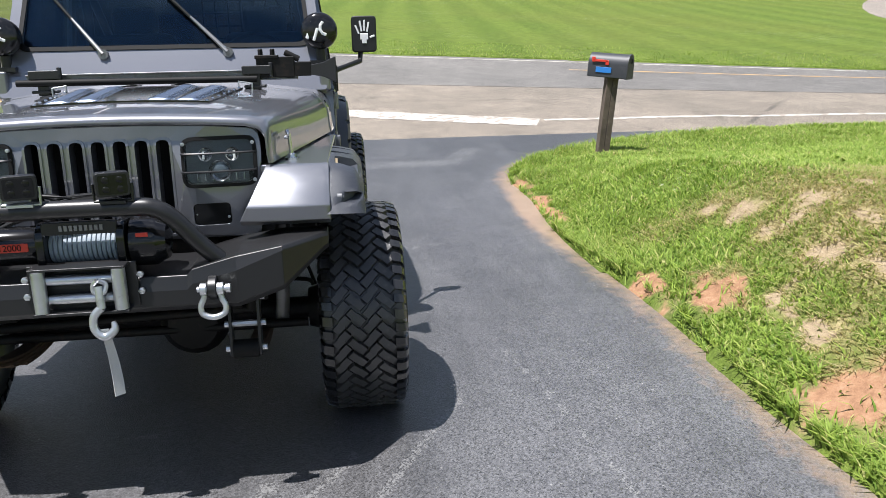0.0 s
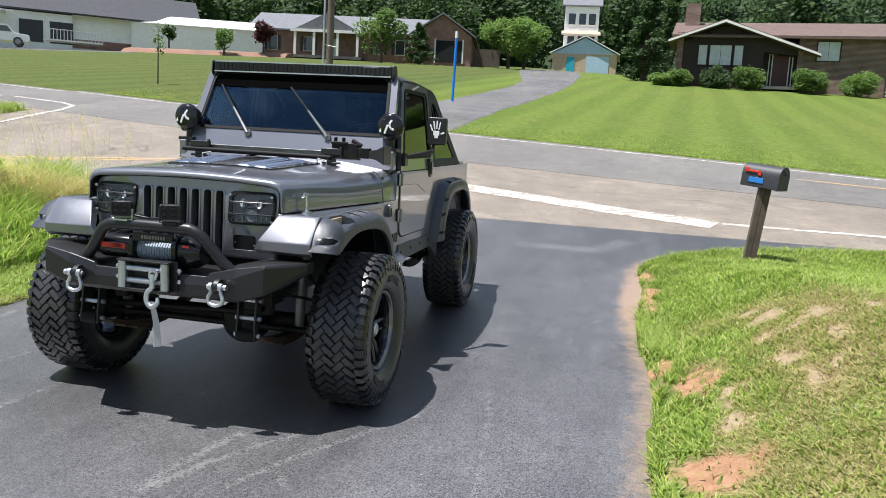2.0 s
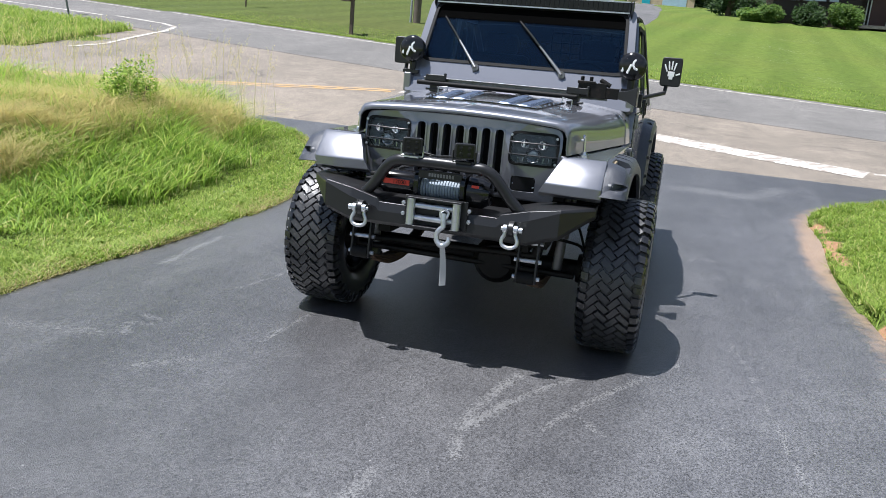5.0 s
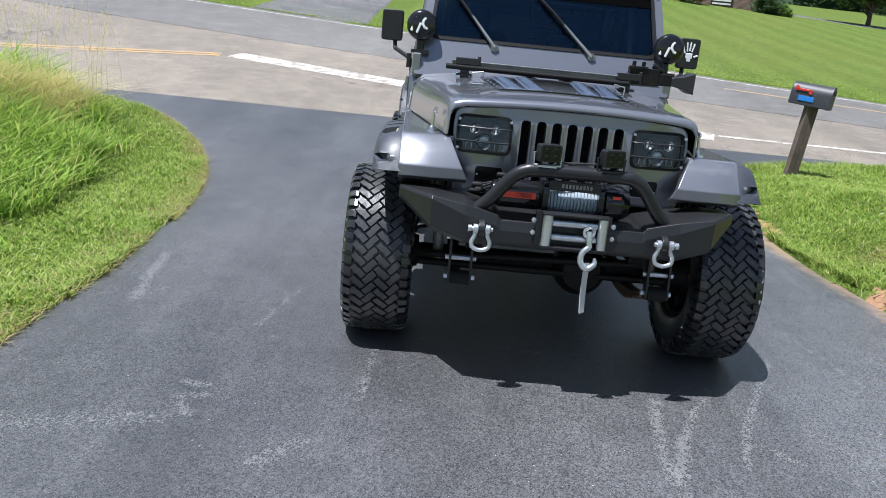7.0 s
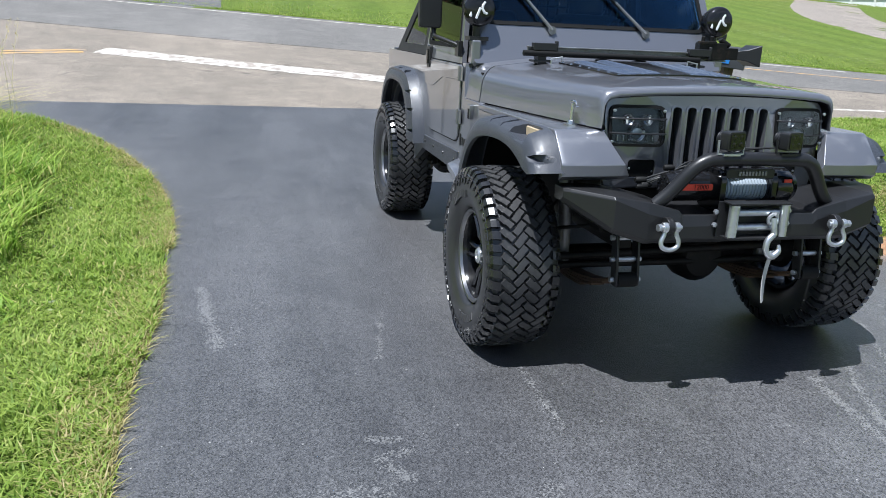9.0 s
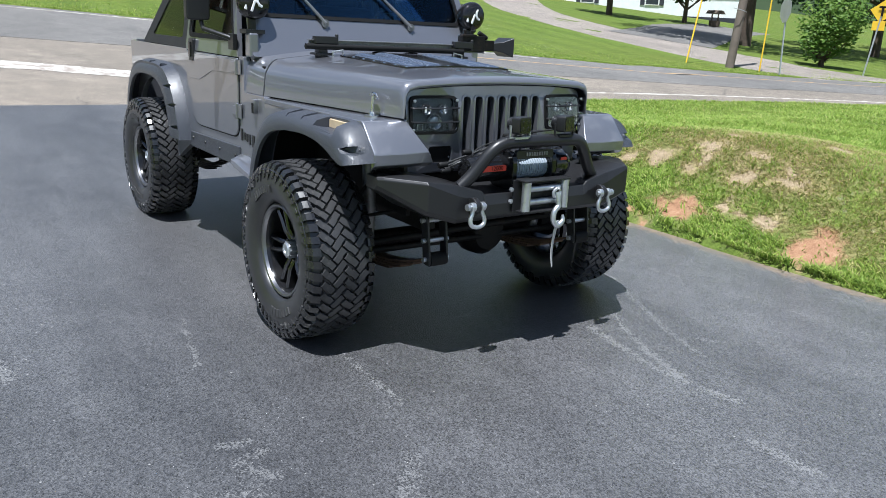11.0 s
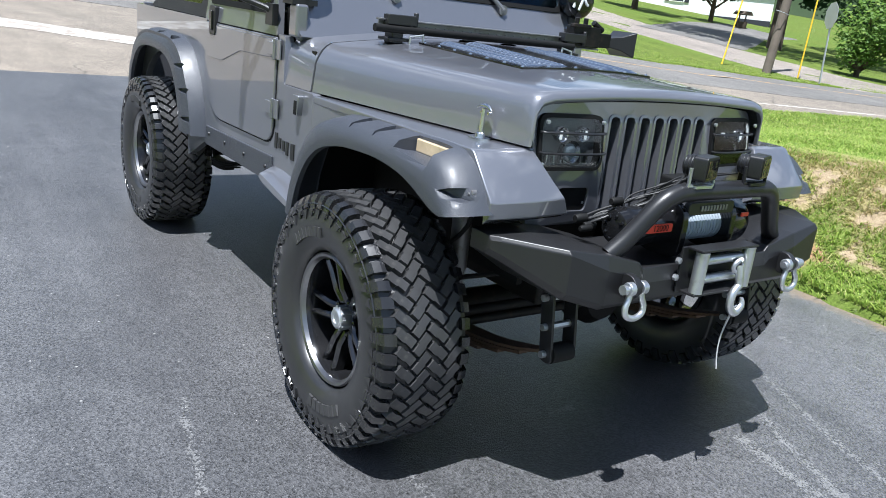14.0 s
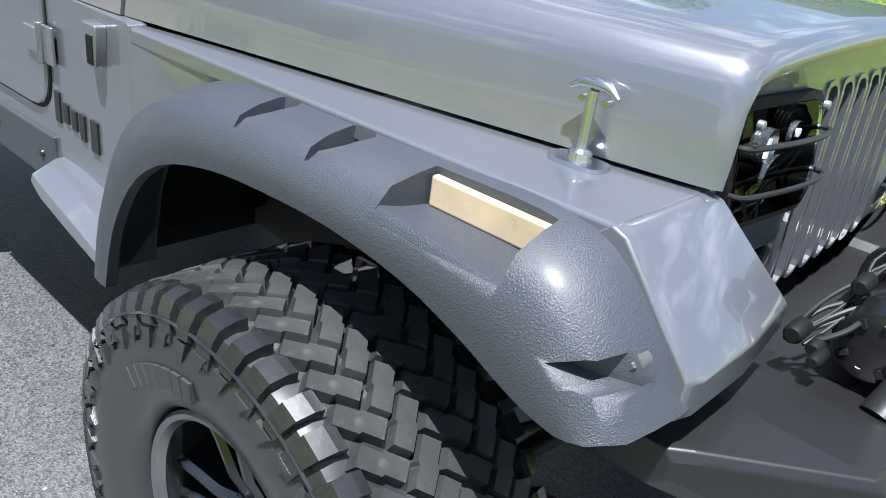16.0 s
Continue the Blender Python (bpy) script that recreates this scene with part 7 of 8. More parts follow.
def utility_pole(x, y, lean, h=9.0, pipe=True):
    up = thing("utility_pole", "weathered grey wooden utility pole", "pole", on_land(x, y))
    bm = B()
    tube(bm, [(0, 0, -0.4), (lean * 0.5, 0, h * 0.5), (lean, 0, h)], [0.14, 0.125, 0.10], 14)
    part("shaft", bm, M_polewood, up)
    if pipe:
        bm = B()
        tube(bm, [(-0.2, -0.1, -0.2), (-0.2 + lean, -0.1, h * 0.95)], 0.045, 8)
        part("conduit", bm, M_galv, up)
    bm = B()
    tube(bm, [(0.3, -0.16, 1.75), (-0.05, -0.18, 1.8), (-0.18, 0.0, 1.85)], 0.012, 6)
    part("strap", bm, M_galv, up)
    return up


utility_pole(-8.7, 24.0, 0.0)
utility_pole(20.4, 12.45, 1.1, pipe=False)
for x, y, tilt in ((19.1, 13.15, (0.75, 0.2)), (20.9, 11.65, (0.25, 0.1))):
    gg = thing("guy_wire_guard", "yellow plastic guard on a slanting guy wire", "guy wire", on_land(x, y))
    bm = B()
    tube(bm, [(0, 0, 0), (tilt[0] * 1.0, tilt[1], 2.5)], 0.024, 10)
    part("guard", bm, M_yellow, gg)
    bm = B()
    tube(bm, [(0, 0, -0.2), (tilt[0] * 3.2, tilt[1] * 3.2, 8.0)], 0.008, 6)
    part("wire", bm, M_galv, gg)


def road_sign(x, y, lean_x, h, shape, label, face, rz, post):
    rs = thing("road_sign", label, "road sign", on_land(x, y, 0, rz))
    bm = B()
    box(bm, (0, 0, 0), (0.055, 0.035, h + 0.3))
    bmesh.ops.transform(bm, matrix=Matrix.Rotation(radians(lean_x), 4, "Y") @ Matrix.Translation((0, 0, h / 2 - 0.15)), verts=bm.verts)
    part("post", bm, post, rs, bevel=0.004)
    bm = B()
    n, r, a0 = {"octagon": (8, 0.40, math.pi / 8), "diamond": (4, 0.42, 0)}[shape]
    prism(bm, [(r * math.cos(a0 + 2 * math.pi * k / n), r * math.sin(a0 + 2 * math.pi * k / n)) for k in range(n)], "y", 0.02, 0.026)
    bmesh.ops.transform(bm, matrix=Matrix.Rotation(radians(lean_x), 4, "Y") @ Matrix.Translation((0, 0, h - 0.15)), verts=bm.verts)
    part("plate", bm, face, rs, bevel=0.002)
    return rs


road_sign(-15.7, 14.5, -18.0, 2.5, "diamond", "leaning diamond sign seen from its bare back", M_signback, -20, M_steel_green)
road_sign(20.6, 10.75, 7.0, 2.1, "octagon", "stop sign on a leaning post, bare metal back", M_signback, 55, M_galv)
ys = road_sign(28.1, 11.9, 6.0, 2.5, "diamond", "yellow warning sign with a plate below on a post", M_yellow, -62, M_galv)
bm = B()
box(bm, (0.19, -0.01, 1.82), (0.42, 0.012, 0.34))
part("plate", bm, M_yellow, ys, bevel=0.002)
bm = B()
box(bm, (0.24, -0.03, 2.33), (0.08, 0.012, 0.34))
box(bm, (0.24, -0.03, 2.48), (0.26, 0.012, 0.07))
part("symbol", bm, M_blackmatt, ys, "black arrow as plain bars")
road_sign(27.7, 9.0, 11.0, 2.7, "octagon", "sign on a tall leaning post, bare metal back", M_signback, 40, M_galv)
fm = thing("mailbox", "small dark roadside mailbox on a thin post", "mailbox", on_land(-8.45, 17.5))
bm = B()
box(bm, (0, 0, 0.5), (0.09, 0.09, 1.2))
part("post", bm, M_post, fm)
bm = B()
prism(bm, rounded([(-0.09, 1.05), (0.09, 1.05), (0.09, 1.28), (-0.09, 1.28)], [0.01, 0.01, 0.08, 0.08], 4), "y", -0.26, 0.24)
part("box", bm, M_mailbox, fm, bevel=0.004)
bm = B()
box(bm, (-0.18, -0.05, 0.98), (0.30, 0.20, 0.14))
part("paper_box", bm, M_post, fm, bevel=0.004)
mk = thing("marker_post", "tall blue fibreglass marker with a white tip", "marker post", on_land(-4.2, 25.2))
bm = B()
tube(bm, [(0, 0, -0.2), (0.04, 0, 2.35)], 0.05, 10)
part("rod", bm, M_rod_blue, mk)
bm = B()
tube(bm, [(0.04, 0, 2.35), (0.043, 0, 2.6)], 0.053, 10)
part("tip", bm, M_decal, mk)

# ---- lanes on the far side ----
def lane(name, label, pts, width, mat, lift=0.02):
    fine = []
    P = [Vector(p) for p in pts]
    for i in range(len(P) - 1):
        p0, p1, p2, p3 = P[max(i - 1, 0)], P[i], P[i + 1], P[min(i + 2, len(P) - 1)]
        for k in range(8):
            t = k / 8
            fine.append(0.5 * (2 * p1 + (p2 - p0) * t + (2 * p0 - 5 * p1 + 4 * p2 - p3) * t * t + (3 * p1 - p0 - 3 * p2 + p3) * t ** 3))
    fine.append(P[-1])
    bm = B()
    rows = []
    for i, p in enumerate(fine):
        d = (fine[min(i + 1, len(fine) - 1)] - fine[max(i - 1, 0)]).normalized()
        n = Vector((-d.y, d.x))
        w = width if not callable(width) else width(i / (len(fine) - 1))
        row = []
        for f in span(-0.5, 0.5, 6):
            q = p + n * w * f
            row.append(bm.verts.new((q.x, q.y, ground_z(q.x, q.y) + lift)))
        ends = []
        for f in (-0.5, 0.5):
            q = p + n * (w * f + math.copysign(0.30, f))
            ends.append(bm.verts.new((q.x, q.y, ground_z(q.x, q.y) - 0.10)))
        rows.append([ends[0], *row, ends[1]])
    for a, b in zip(rows, rows[1:]):
        for k in range(8):
            bm.faces.new((a[k], a[k + 1], b[k + 1], b[k]))
    return tagged(part(name, bm, mat, None, "", smooth=False), label, "lane", kind="structure")


lane("drive_far", "grey asphalt drive climbing to a blue shed", [(-3.6, 14.9), (-3.55, 18), (-3.4, 23), (-2.7, 34), (-2.6, 45), (-3.6, 58), (-4.8, 72), (-6.2, 86), (-6.2, 99)], lambda t: 2.9 - 0.2 * smooth01(t * 9) + 3.3 * smooth01((t - 0.42) / 0.4), M_farlane)
lane("lane_right", "pale paved lane up to a white house", [(23.9, 5), (24.2, 9), (24.3, 13), (24.3, 17), (24.8, 22), (27.2, 29.5), (32, 37), (40, 47)], lambda t: 5.7 - 1.6 * smooth01((t - 0.4) / 0.4), M_lane)
lane("yard_right", "paved yard in front of a white house", [(26.2, 20.2), (31.5, 23.2), (38, 27), (46, 30)], 4.6, M_main, 0.03)
lane("yard_left", "gravel yard by a white house", [(-75, 48), (-62, 55), (-50, 61), (-44, 64)], 6.0, M_farlane)
lane("drive_hill", "pale drive on the green hill", [(25, 62), (26, 55), (30, 51), (36, 52)], 3.0, M_farlane)

# ---- houses ----
M_brownsiding = plain("dark_brown_siding", (0.030, 0.020, 0.016), 0.75, vary=0.2, fine=9, bump=0.3, dist=0.02)
M_whitesiding = plain("white_siding", (0.82, 0.83, 0.84), 0.6, vary=0.06, fine=9, bump=0.2, dist=0.01)
M_whitetrim = plain("white_trim", (0.74, 0.73, 0.70), 0.6, vary=0.05)
M_tan = plain("tan_block", (0.46, 0.36, 0.25), 0.85, vary=0.12, fine=12, bump=0.3, dist=0.01)
M_paleblue = plain("pale_blue_paint", (0.36, 0.50, 0.62), 0.6, vary=0.06)
M_teal = plain("turquoise_door", (0.02, 0.34, 0.46), 0.5, vary=0.05)
M_roofred = plain("red_brown_shingle", (0.125, 0.085, 0.072), 0.9, vary=0.2, fine=14, bump=0.5, dist=0.02)
M_roofgrey = plain("grey_shingle", (0.15, 0.155, 0.17), 0.9, vary=0.2, fine=14, bump=0.5, dist=0.02)
M_roofdark = plain("charcoal_shingle", (0.05, 0.052, 0.06), 0.9, vary=0.2, fine=14, bump=0.5, dist=0.02)
M_roofpink = plain("faded_pink_metal_roof", (0.52, 0.30, 0.29), 0.6, vary=0.08)
M_whiteroof = plain("white_metal_roof", (0.72, 0.73, 0.75), 0.5, vary=0.05)
M_maroon = plain("maroon_door", (0.075, 0.026, 0.024), 0.5, vary=0.1)
M_shutter = plain("dark_shutter", (0.03, 0.032, 0.045), 0.6)
M_pane = plain("window_pane", (0.03, 0.04, 0.05), 0.06, coat=1.0, vary=0.1, bump=0.0)
M_curtain = plain("pale_curtain", (0.55, 0.60, 0.64), 0.8, vary=0.12, fine=6, coarse=3)
M_garageshade = plain("dark_garage_interior", (0.010, 0.010, 0.012), 0.9)
M_clay = plain("red_clay_bank", (0.22, 0.125, 0.085), 0.95, vary=0.25, fine=4, bump=0.5, dist=0.05, coarse=0.4)


def brick_mat(name, a, b):
    m, nt, bs = blank(name)
    tc = nt.nodes.new("ShaderNodeTexCoord")
    mp = nt.nodes.new("ShaderNodeMapping")
    mp.inputs["Rotation"].default_value = (radians(90), 0, 0)
    nt.links.new(tc.outputs["Object"], mp.inputs["Vector"])
    br = nt.nodes.new("ShaderNodeTexBrick")
    br.inputs["Scale"].default_value = 1.0
    br.inputs["Color1"].default_value, br.inputs["Color2"].default_value, br.inputs["Mortar"].default_value = (*a, 1), (*b, 1), (0.32, 0.27, 0.23, 1)
    br.inputs["Brick Width"].default_value, br.inputs["Row Height"].default_value, br.inputs["Mortar Size"].default_value = 0.215, 0.075, 0.008
    nt.links.new(mp.outputs["Vector"], br.inputs["Vector"])
    big = noise_tex(nt, 1.4, 6.0)
    c = mixc(nt, 0.6, br.outputs["Color"], ramp(nt, big, [(0.3, (0.55, 0.55, 0.55)), (0.7, (1.3, 1.3, 1.3))]), "MULTIPLY")
    nt.links.new(c, bs.inputs["Base Color"])
    bs.inputs["Roughness"].default_value = 0.9
    bumpy(nt, bs, br.outputs["Fac"], 0.4, 0.01)
    return m


M_brickbrown = brick_mat("brown_brick", (0.19, 0.115, 0.085), (0.12, 0.075, 0.06))
M_brickred = brick_mat("red_brick", (0.27, 0.13, 0.10), (0.20, 0.095, 0.075))


def window(parent, x, z, w, h, y=-0.02, panes=1, frame=M_whitetrim, inner=M_pane, shutters=None):
    """A window in a front wall: frame, sill and panes."""
    bm = B()
    prism(bm, [(x - w / 2 - 0.06, z - 0.06), (x + w / 2 + 0.06, z - 0.06), (x + w / 2 + 0.06, z + h + 0.06), (x - w / 2 - 0.06, z + h + 0.06)], "y", y - 0.06, y + 0.06, [[(x - w / 2, z), (x + w / 2, z), (x + w / 2, z + h), (x - w / 2, z + h)]])
    wi = part("window", bm, frame, parent, smooth=False)
    for k in range(panes):
        bm = B()
        pw = w / panes
        box(bm, (x - w / 2 + pw * (k + 0.5), y, z + h / 2), (pw * 0.96, 0.03, h))
        part("pane", bm, inner, wi, smooth=False)
    if shutters:
        for s in (-1, 1):
            bm = B()
            box(bm, (x + s * (w / 2 + 0.26), y - 0.02, z + h / 2), (0.34, 0.05, h + 0.1))
            part("shutter", bm, shutters, wi, smooth=False)
    return wi


def gable_roof(parent, x0, x1, y0, y1, ze, zp, mat, axis="x", over=0.5, thick=0.18):
    bm = B()
    if axis == "x":
        ym = (y0 + y1) / 2
        prism(bm, [(y0 - over, ze - 0.15), (ym, zp), (y1 + over, ze - 0.15), (y1 + over, ze - 0.15 + thick), (ym, zp + thick), (y0 - over, ze - 0.15 + thick)], "x", x0 - over, x1 + over)
    else:
        xm = (x0 + x1) / 2
        prism(bm, [(x0 - over, ze - 0.15), (xm, zp), (x1 + over, ze - 0.15), (x1 + over, ze - 0.15 + thick), (xm, zp + thick), (x0 - over, ze - 0.15 + thick)], "y", y0 - over, y1 + over)
    return part("roof", bm, mat, parent, smooth=False)


def walls(parent, x0, x1, y0, y1, z1, mat, name="wall", peak=None, axis="y"):
    bm = B()
    if peak:
        xm = (x0 + x1) / 2
        if axis == "y":
            prism(bm, [(x0, -1.5), (x1, -1.5), (x1, z1), (xm, peak), (x0, z1)], "y", y0, y1)
        else:
            prism(bm, [(y0, -1.5), (y1, -1.5), (y1, z1), ((y0 + y1) / 2, peak), (y0, z1)], "x", x0, x1)
    else:
        box(bm, ((x0 + x1) / 2, (y0 + y1) / 2, z1 / 2 - 0.75), (x1 - x0, y1 - y0, z1 + 1.5))
    return part(name, bm, mat, parent, smooth=False)


# brown split-level house
hs = thing("house", "dark brown siding and brick house with red-brown roof", "house", pose(5.9, 53.0, 5.85, 0, 0, -6))
walls(hs, 0, 5.2, 0, 8, 2.9, M_brownsiding)
bm = B()
prism(bm, [(0, 2.85), (7.6, 2.0), (7.6, 2.3), (2.6, 4.0)], "y", 0.05, 1.2)
part("gable_wall", bm, M_brownsiding, hs, smooth=False)
walls(hs, 5.2, 7.6, 0.9, 8, 3.2, M_brownsiding, "entry_wall")
walls(hs, 7.6, 15.6, 0, 8, 3.3, M_brickbrown)
bm = B()
box(bm, (-0.22, 0.1, 1.2), (0.42, 0.35, 4.6))
part("corner_pier", bm, M_brickbrown, hs, smooth=False)
bm = B()
box(bm, (7.45, 0.0, 1.5), (0.32, 0.32, 3.4))
part("porch_post", bm, M_brickbrown, hs, smooth=False)
gable_roof(hs, -0.3, 15.6, 0, 8, 3.25, 4.55, M_roofred, "x", 0.5)
bm = B()
prism(bm, [(-1.0, 2.72), (2.6, 4.05), (8.6, 1.95), (8.6, 2.17), (2.6, 4.30), (-1.0, 2.95)], "y", -0.75, 4.0)
part("front_gable_roof", bm, M_roofred, hs, smooth=False)
bm = B()
prism(bm, [(-1.0, 2.76), (2.6, 4.08), (8.6, 1.98), (8.6, 2.12), (2.6, 4.24), (-1.0, 2.90)], "y", -0.80, -0.752)
part("bargeboard", bm, M_whitetrim, hs, smooth=False)
bm = B()
box(bm, (0.35, 3.2, 4.6), (1.0, 0.7, 2.6))
part("chimney", bm, M_brickbrown, hs, smooth=False)
window(hs, 1.30, 1.35, 0.56, 1.3, -0.02, 1, M_brownsiding, M_curtain)
window(hs, 2.45, 1.35, 1.40, 1.3, -0.02, 2, M_brownsiding, M_curtain)
window(hs, 3.60, 1.35, 0.56, 1.3, -0.02, 1, M_brownsiding, M_curtain)
window(hs, 9.1, 1.75, 1.35, 1.2, -0.02, 2, M_brownsiding, M_curtain)
window(hs, 13.7, 1.75, 1.35, 1.2, -0.02, 2, M_brownsiding, M_pane)
bw = window(hs, 13.3, -0.45, 1.3, 1.1, -0.02, 1, M_brownsiding, M_shutter)
for k in range(5):
    bm = B()
    box(bm, (13.3, -0.05, -0.36 + 0.22 * k), (1.25, 0.03, 0.11))
    part("blind_slat", bm, M_whitetrim, bw, smooth=False)
bm = B()
box(bm, (6.35, 0.86, 1.05), (1.05, 0.06, 2.1))
part("door", bm, M_maroon, hs, smooth=False)
for x in (5.62, 5.82, 6.88, 7.08):
    bm = B()
    box(bm, (x, 0.85, 1.08), (0.07, 0.08, 2.25))
    part("door_frame", bm, M_whitetrim, hs, smooth=False)
bm = B()
box(bm, (6.35, 0.85, 2.2), (1.55, 0.08, 0.07))
part("door_frame", bm, M_whitetrim, hs, smooth=False)
bm = B()
box(bm, (6.35, 0.2, -0.1), (2.2, 1.6, 0.2))
part("doorstep", bm, M_farlane, hs, smooth=False)
for k, (x, w, h, lf) in enumerate(((4.6, 1.5, 1.1, M_leaf_light), (5.6, 1.6, 1.4, M_leaf), (8.0, 1.9, 1.75, M_leaf_dark), (10.0, 1.9, 1.85, M_leaf), (13.7, 2.1, 1.8, M_leaf), (16.6, 2.0, 1.9, M_leaf_light), (21.6, 1.9, 1.9, M_leaf_dark), (22.6, 1.3, 0.9, M_leaf_light))):
    yy = 51.4 - (x - 5.9) * 0.10
    shrub("rounded green garden shrub by the brown house", w * 0.98, h * 0.92, 40 + k, lf, pose(x, yy, slope(x, yy) - 0.1), 5200, 0.08)

# pale blue gabled shed
sd = thing("shed", "pale blue and tan block shed with turquoise door", "shed", pose(-7.2, 100.5, 10.45, 0, 0, 0))
walls(sd, 0, 8.2, 0, 9, 2.5, M_tan)
bm = B()
prism(bm, [(-0.02, 2.45), (8.22, 2.45), (4.1, 4.5)], "y", -0.05, 8.9)
part("gable", bm, M_paleblue, sd, smooth=False)
gable_roof(sd, 0, 8.2, 0, 9, 2.55, 4.65, M_whiteroof, "y", 0.4, 0.12)
for x, w, h, mt, nm in ((2.35, 1.0, 2.05, M_teal, "door"), (5.8, 2.9, 2.15, M_paleblue, "garage_door")):
    bm = B()
    box(bm, (x, -0.03, h / 2), (w, 0.06, h))
    part(nm, bm, mt, sd, smooth=False)

# white two-storey house glimpsed between the far trees
w4 = thing("house", "white two-storey house far behind the trees", "house", pose(-6.4, 106.0, 11.2, 0, 0, 4))
walls(w4, 0, 4.6, 0, 6, 8.6, M_whitesiding)
gable_roof(w4, 0, 4.6, 0, 6, 8.7, 10.6, M_roofgrey, "x", 0.4)
bm = B()
prism(bm, [(-1.9, 4.55), (-1.9, 4.75), (0.02, 5.35), (0.02, 5.1)], "x", -0.3, 4.9)
part("porch_roof", bm, M_tan, w4, smooth=False)
for x in (1.0, 2.4, 3.7):
    for z in (3.2, 6.2):
        window(w4, x, z, 0.95, 1.45, -0.02, 1, M_whitetrim, M_pane)

# brick ranch house with porch and garage
rh = thing("house", "red brick ranch house with grey roof and white porch", "house", pose(-38.8, 78.6, 9.25, 0, 0, 8.5))
walls(rh, 0, 19.5, 0, 9, 2.9, M_brickred)
gable_roof(rh, 0, 19.5, 0, 9, 3.0, 5.2, M_roofgrey, "x", 0.6)
walls(rh, 18.3, 24.6, -2.4, 8, 2.8, M_brickred, "garage_wall", 5.0)
gable_roof(rh, 18.3, 24.6, -2.4, 8, 2.8, 5.0, M_roofgrey, "y", 0.45)
bm = B()
prism(bm, [(5.0, 2.75), (12.5, 2.75), (8.75, 4.7)], "y", -2.2, 2.0)
part("porch_gable", bm, M_roofgrey, rh, smooth=False)
bm = B()
box(bm, (8.75, -2.2, 2.75), (7.9, 0.2, 0.3))
part("porch_beam", bm, M_whitetrim, rh, smooth=False)
for x in (5.3, 7.4, 10.0, 12.2):
    bm = B()
    box(bm, (x, -2.1, 1.35), (0.26, 0.26, 2.8))
    part("porch_column", bm, M_whitetrim, rh, smooth=False)
bm = B()
box(bm, (8.75, -1.0, 0.0), (7.9, 2.6, 0.3))
part("porch_floor", bm, M_farlane, rh, smooth=False)
for x in (2.2, 6.3, 14.2, 16.6):
    window(rh, x, 0.8, 1.0, 1.5, -0.02, 1, M_whitetrim, M_pane, M_shutter)
bm = B()
box(bm, (9.2, -0.03, 1.1), (1.1, 0.08, 2.3))
part("door", bm, M_whitetrim, rh, smooth=False)
# near-black panel on the wall, painting the shade inside the open garage
bm = B()
box(bm, (22.2, -2.43, 1.15), (2.9, 0.08, 2.3))
part("garage_opening", bm, M_garageshade, rh, smooth=False)
for x in (20.7, 23.7):
    bm = B()
    box(bm, (x, -2.45, 1.2), (0.16, 0.1, 2.5))
    part("garage_trim", bm, M_whitetrim, rh, smooth=False)
bm = B()
box(bm, (26.2, 0, 0.9), (3.0, 0.08, 1.9))
part("fence_panel", bm, M_post, rh, smooth=False)

# long white house with garages, deck
wh = thing("house", "long white sided house with dark garage doors", "house", pose(-64.0, 61.5, 8.75, 0, 0, 38))
walls(wh, 0, 12, 0, 9, 3.0, M_whitesiding)
walls(wh, 12, 24.5, 0.6, 9, 3.2, M_whitesiding)
gable_roof(wh, 0, 24.5, 0, 9, 3.2, 6.2, M_roofdark, "x", 0.5)
bm = B()
box(bm, (18.2, 0.57, 0.25), (12.5, 0.06, 0.9))
part("brick_plinth", bm, M_brickred, wh, smooth=False)
for x in (8.2, 11.0):
    bm = B()
    box(bm, (x, -0.03, 1.1), (2.2, 0.06, 2.2))
    part("garage_door", bm, M_shutter, wh, smooth=False)
for x in (0.4, 2.0, 3.6, 5.2):
    bm = B()
    box(bm, (x, -1.8, 1.3), (0.2, 0.2, 2.6))
    part("porch_column", bm, M_whitetrim, wh, smooth=False)
bm = B()
prism(bm, [(-0.3, 2.6), (6.0, 2.6), (2.85, 4.4)], "y", -2.2, 1.0)
part("porch_gable", bm, M_whitesiding, wh, smooth=False)
for x in (2.6, 4.4):
    window(wh, x, 0.5, 0.8, 1.5, -0.02, 1, M_whitetrim, M_pane)
dk = thing("deck", "small white railed deck", "deck", pose(-50.0, 63.2, 8.35, 0, 0, 38))
bm = B()
box(bm, (0, 0, 0.1), (5.2, 1.8, 0.14))
part("deck_floor", bm, M_whitetrim, dk, smooth=False)
for k in range(16):
    bm = B()
    box(bm, (-2.0 + 0.3 * k, -0.88, 0.62), (0.07, 0.05, 0.95))
    part("baluster", bm, M_whitetrim, dk, smooth=False)
bm = B()
box(bm, (0.25, -0.88, 1.1), (4.7, 0.08, 0.07))
part("rail", bm, M_whitetrim, dk, smooth=False)
for k, (x, y, w, h) in enumerate(((-43.5, 75, 14, 2.1), (-33.5, 96, 14, 2.6), (-46, 86, 12, 2.6))):
    tb_ = thing("outbuilding", "white metal outbuilding with a pale roof", "outbuilding", pose(x, y, slope(x, y) + (0.9 if k == 0 else 0), 0, 0, 22))
    walls(tb_, -w / 2, w / 2, 0, 4, h, M_whitesiding)
    gable_roof(tb_, -w / 2, w / 2, 0, 4, h, h + 0.9, M_whiteroof, "x", 0.2, 0.1)
bm = B()
cx_ = [(-47, 67.5), (-42, 70), (-37, 72.5), (-32.5, 74.5)]
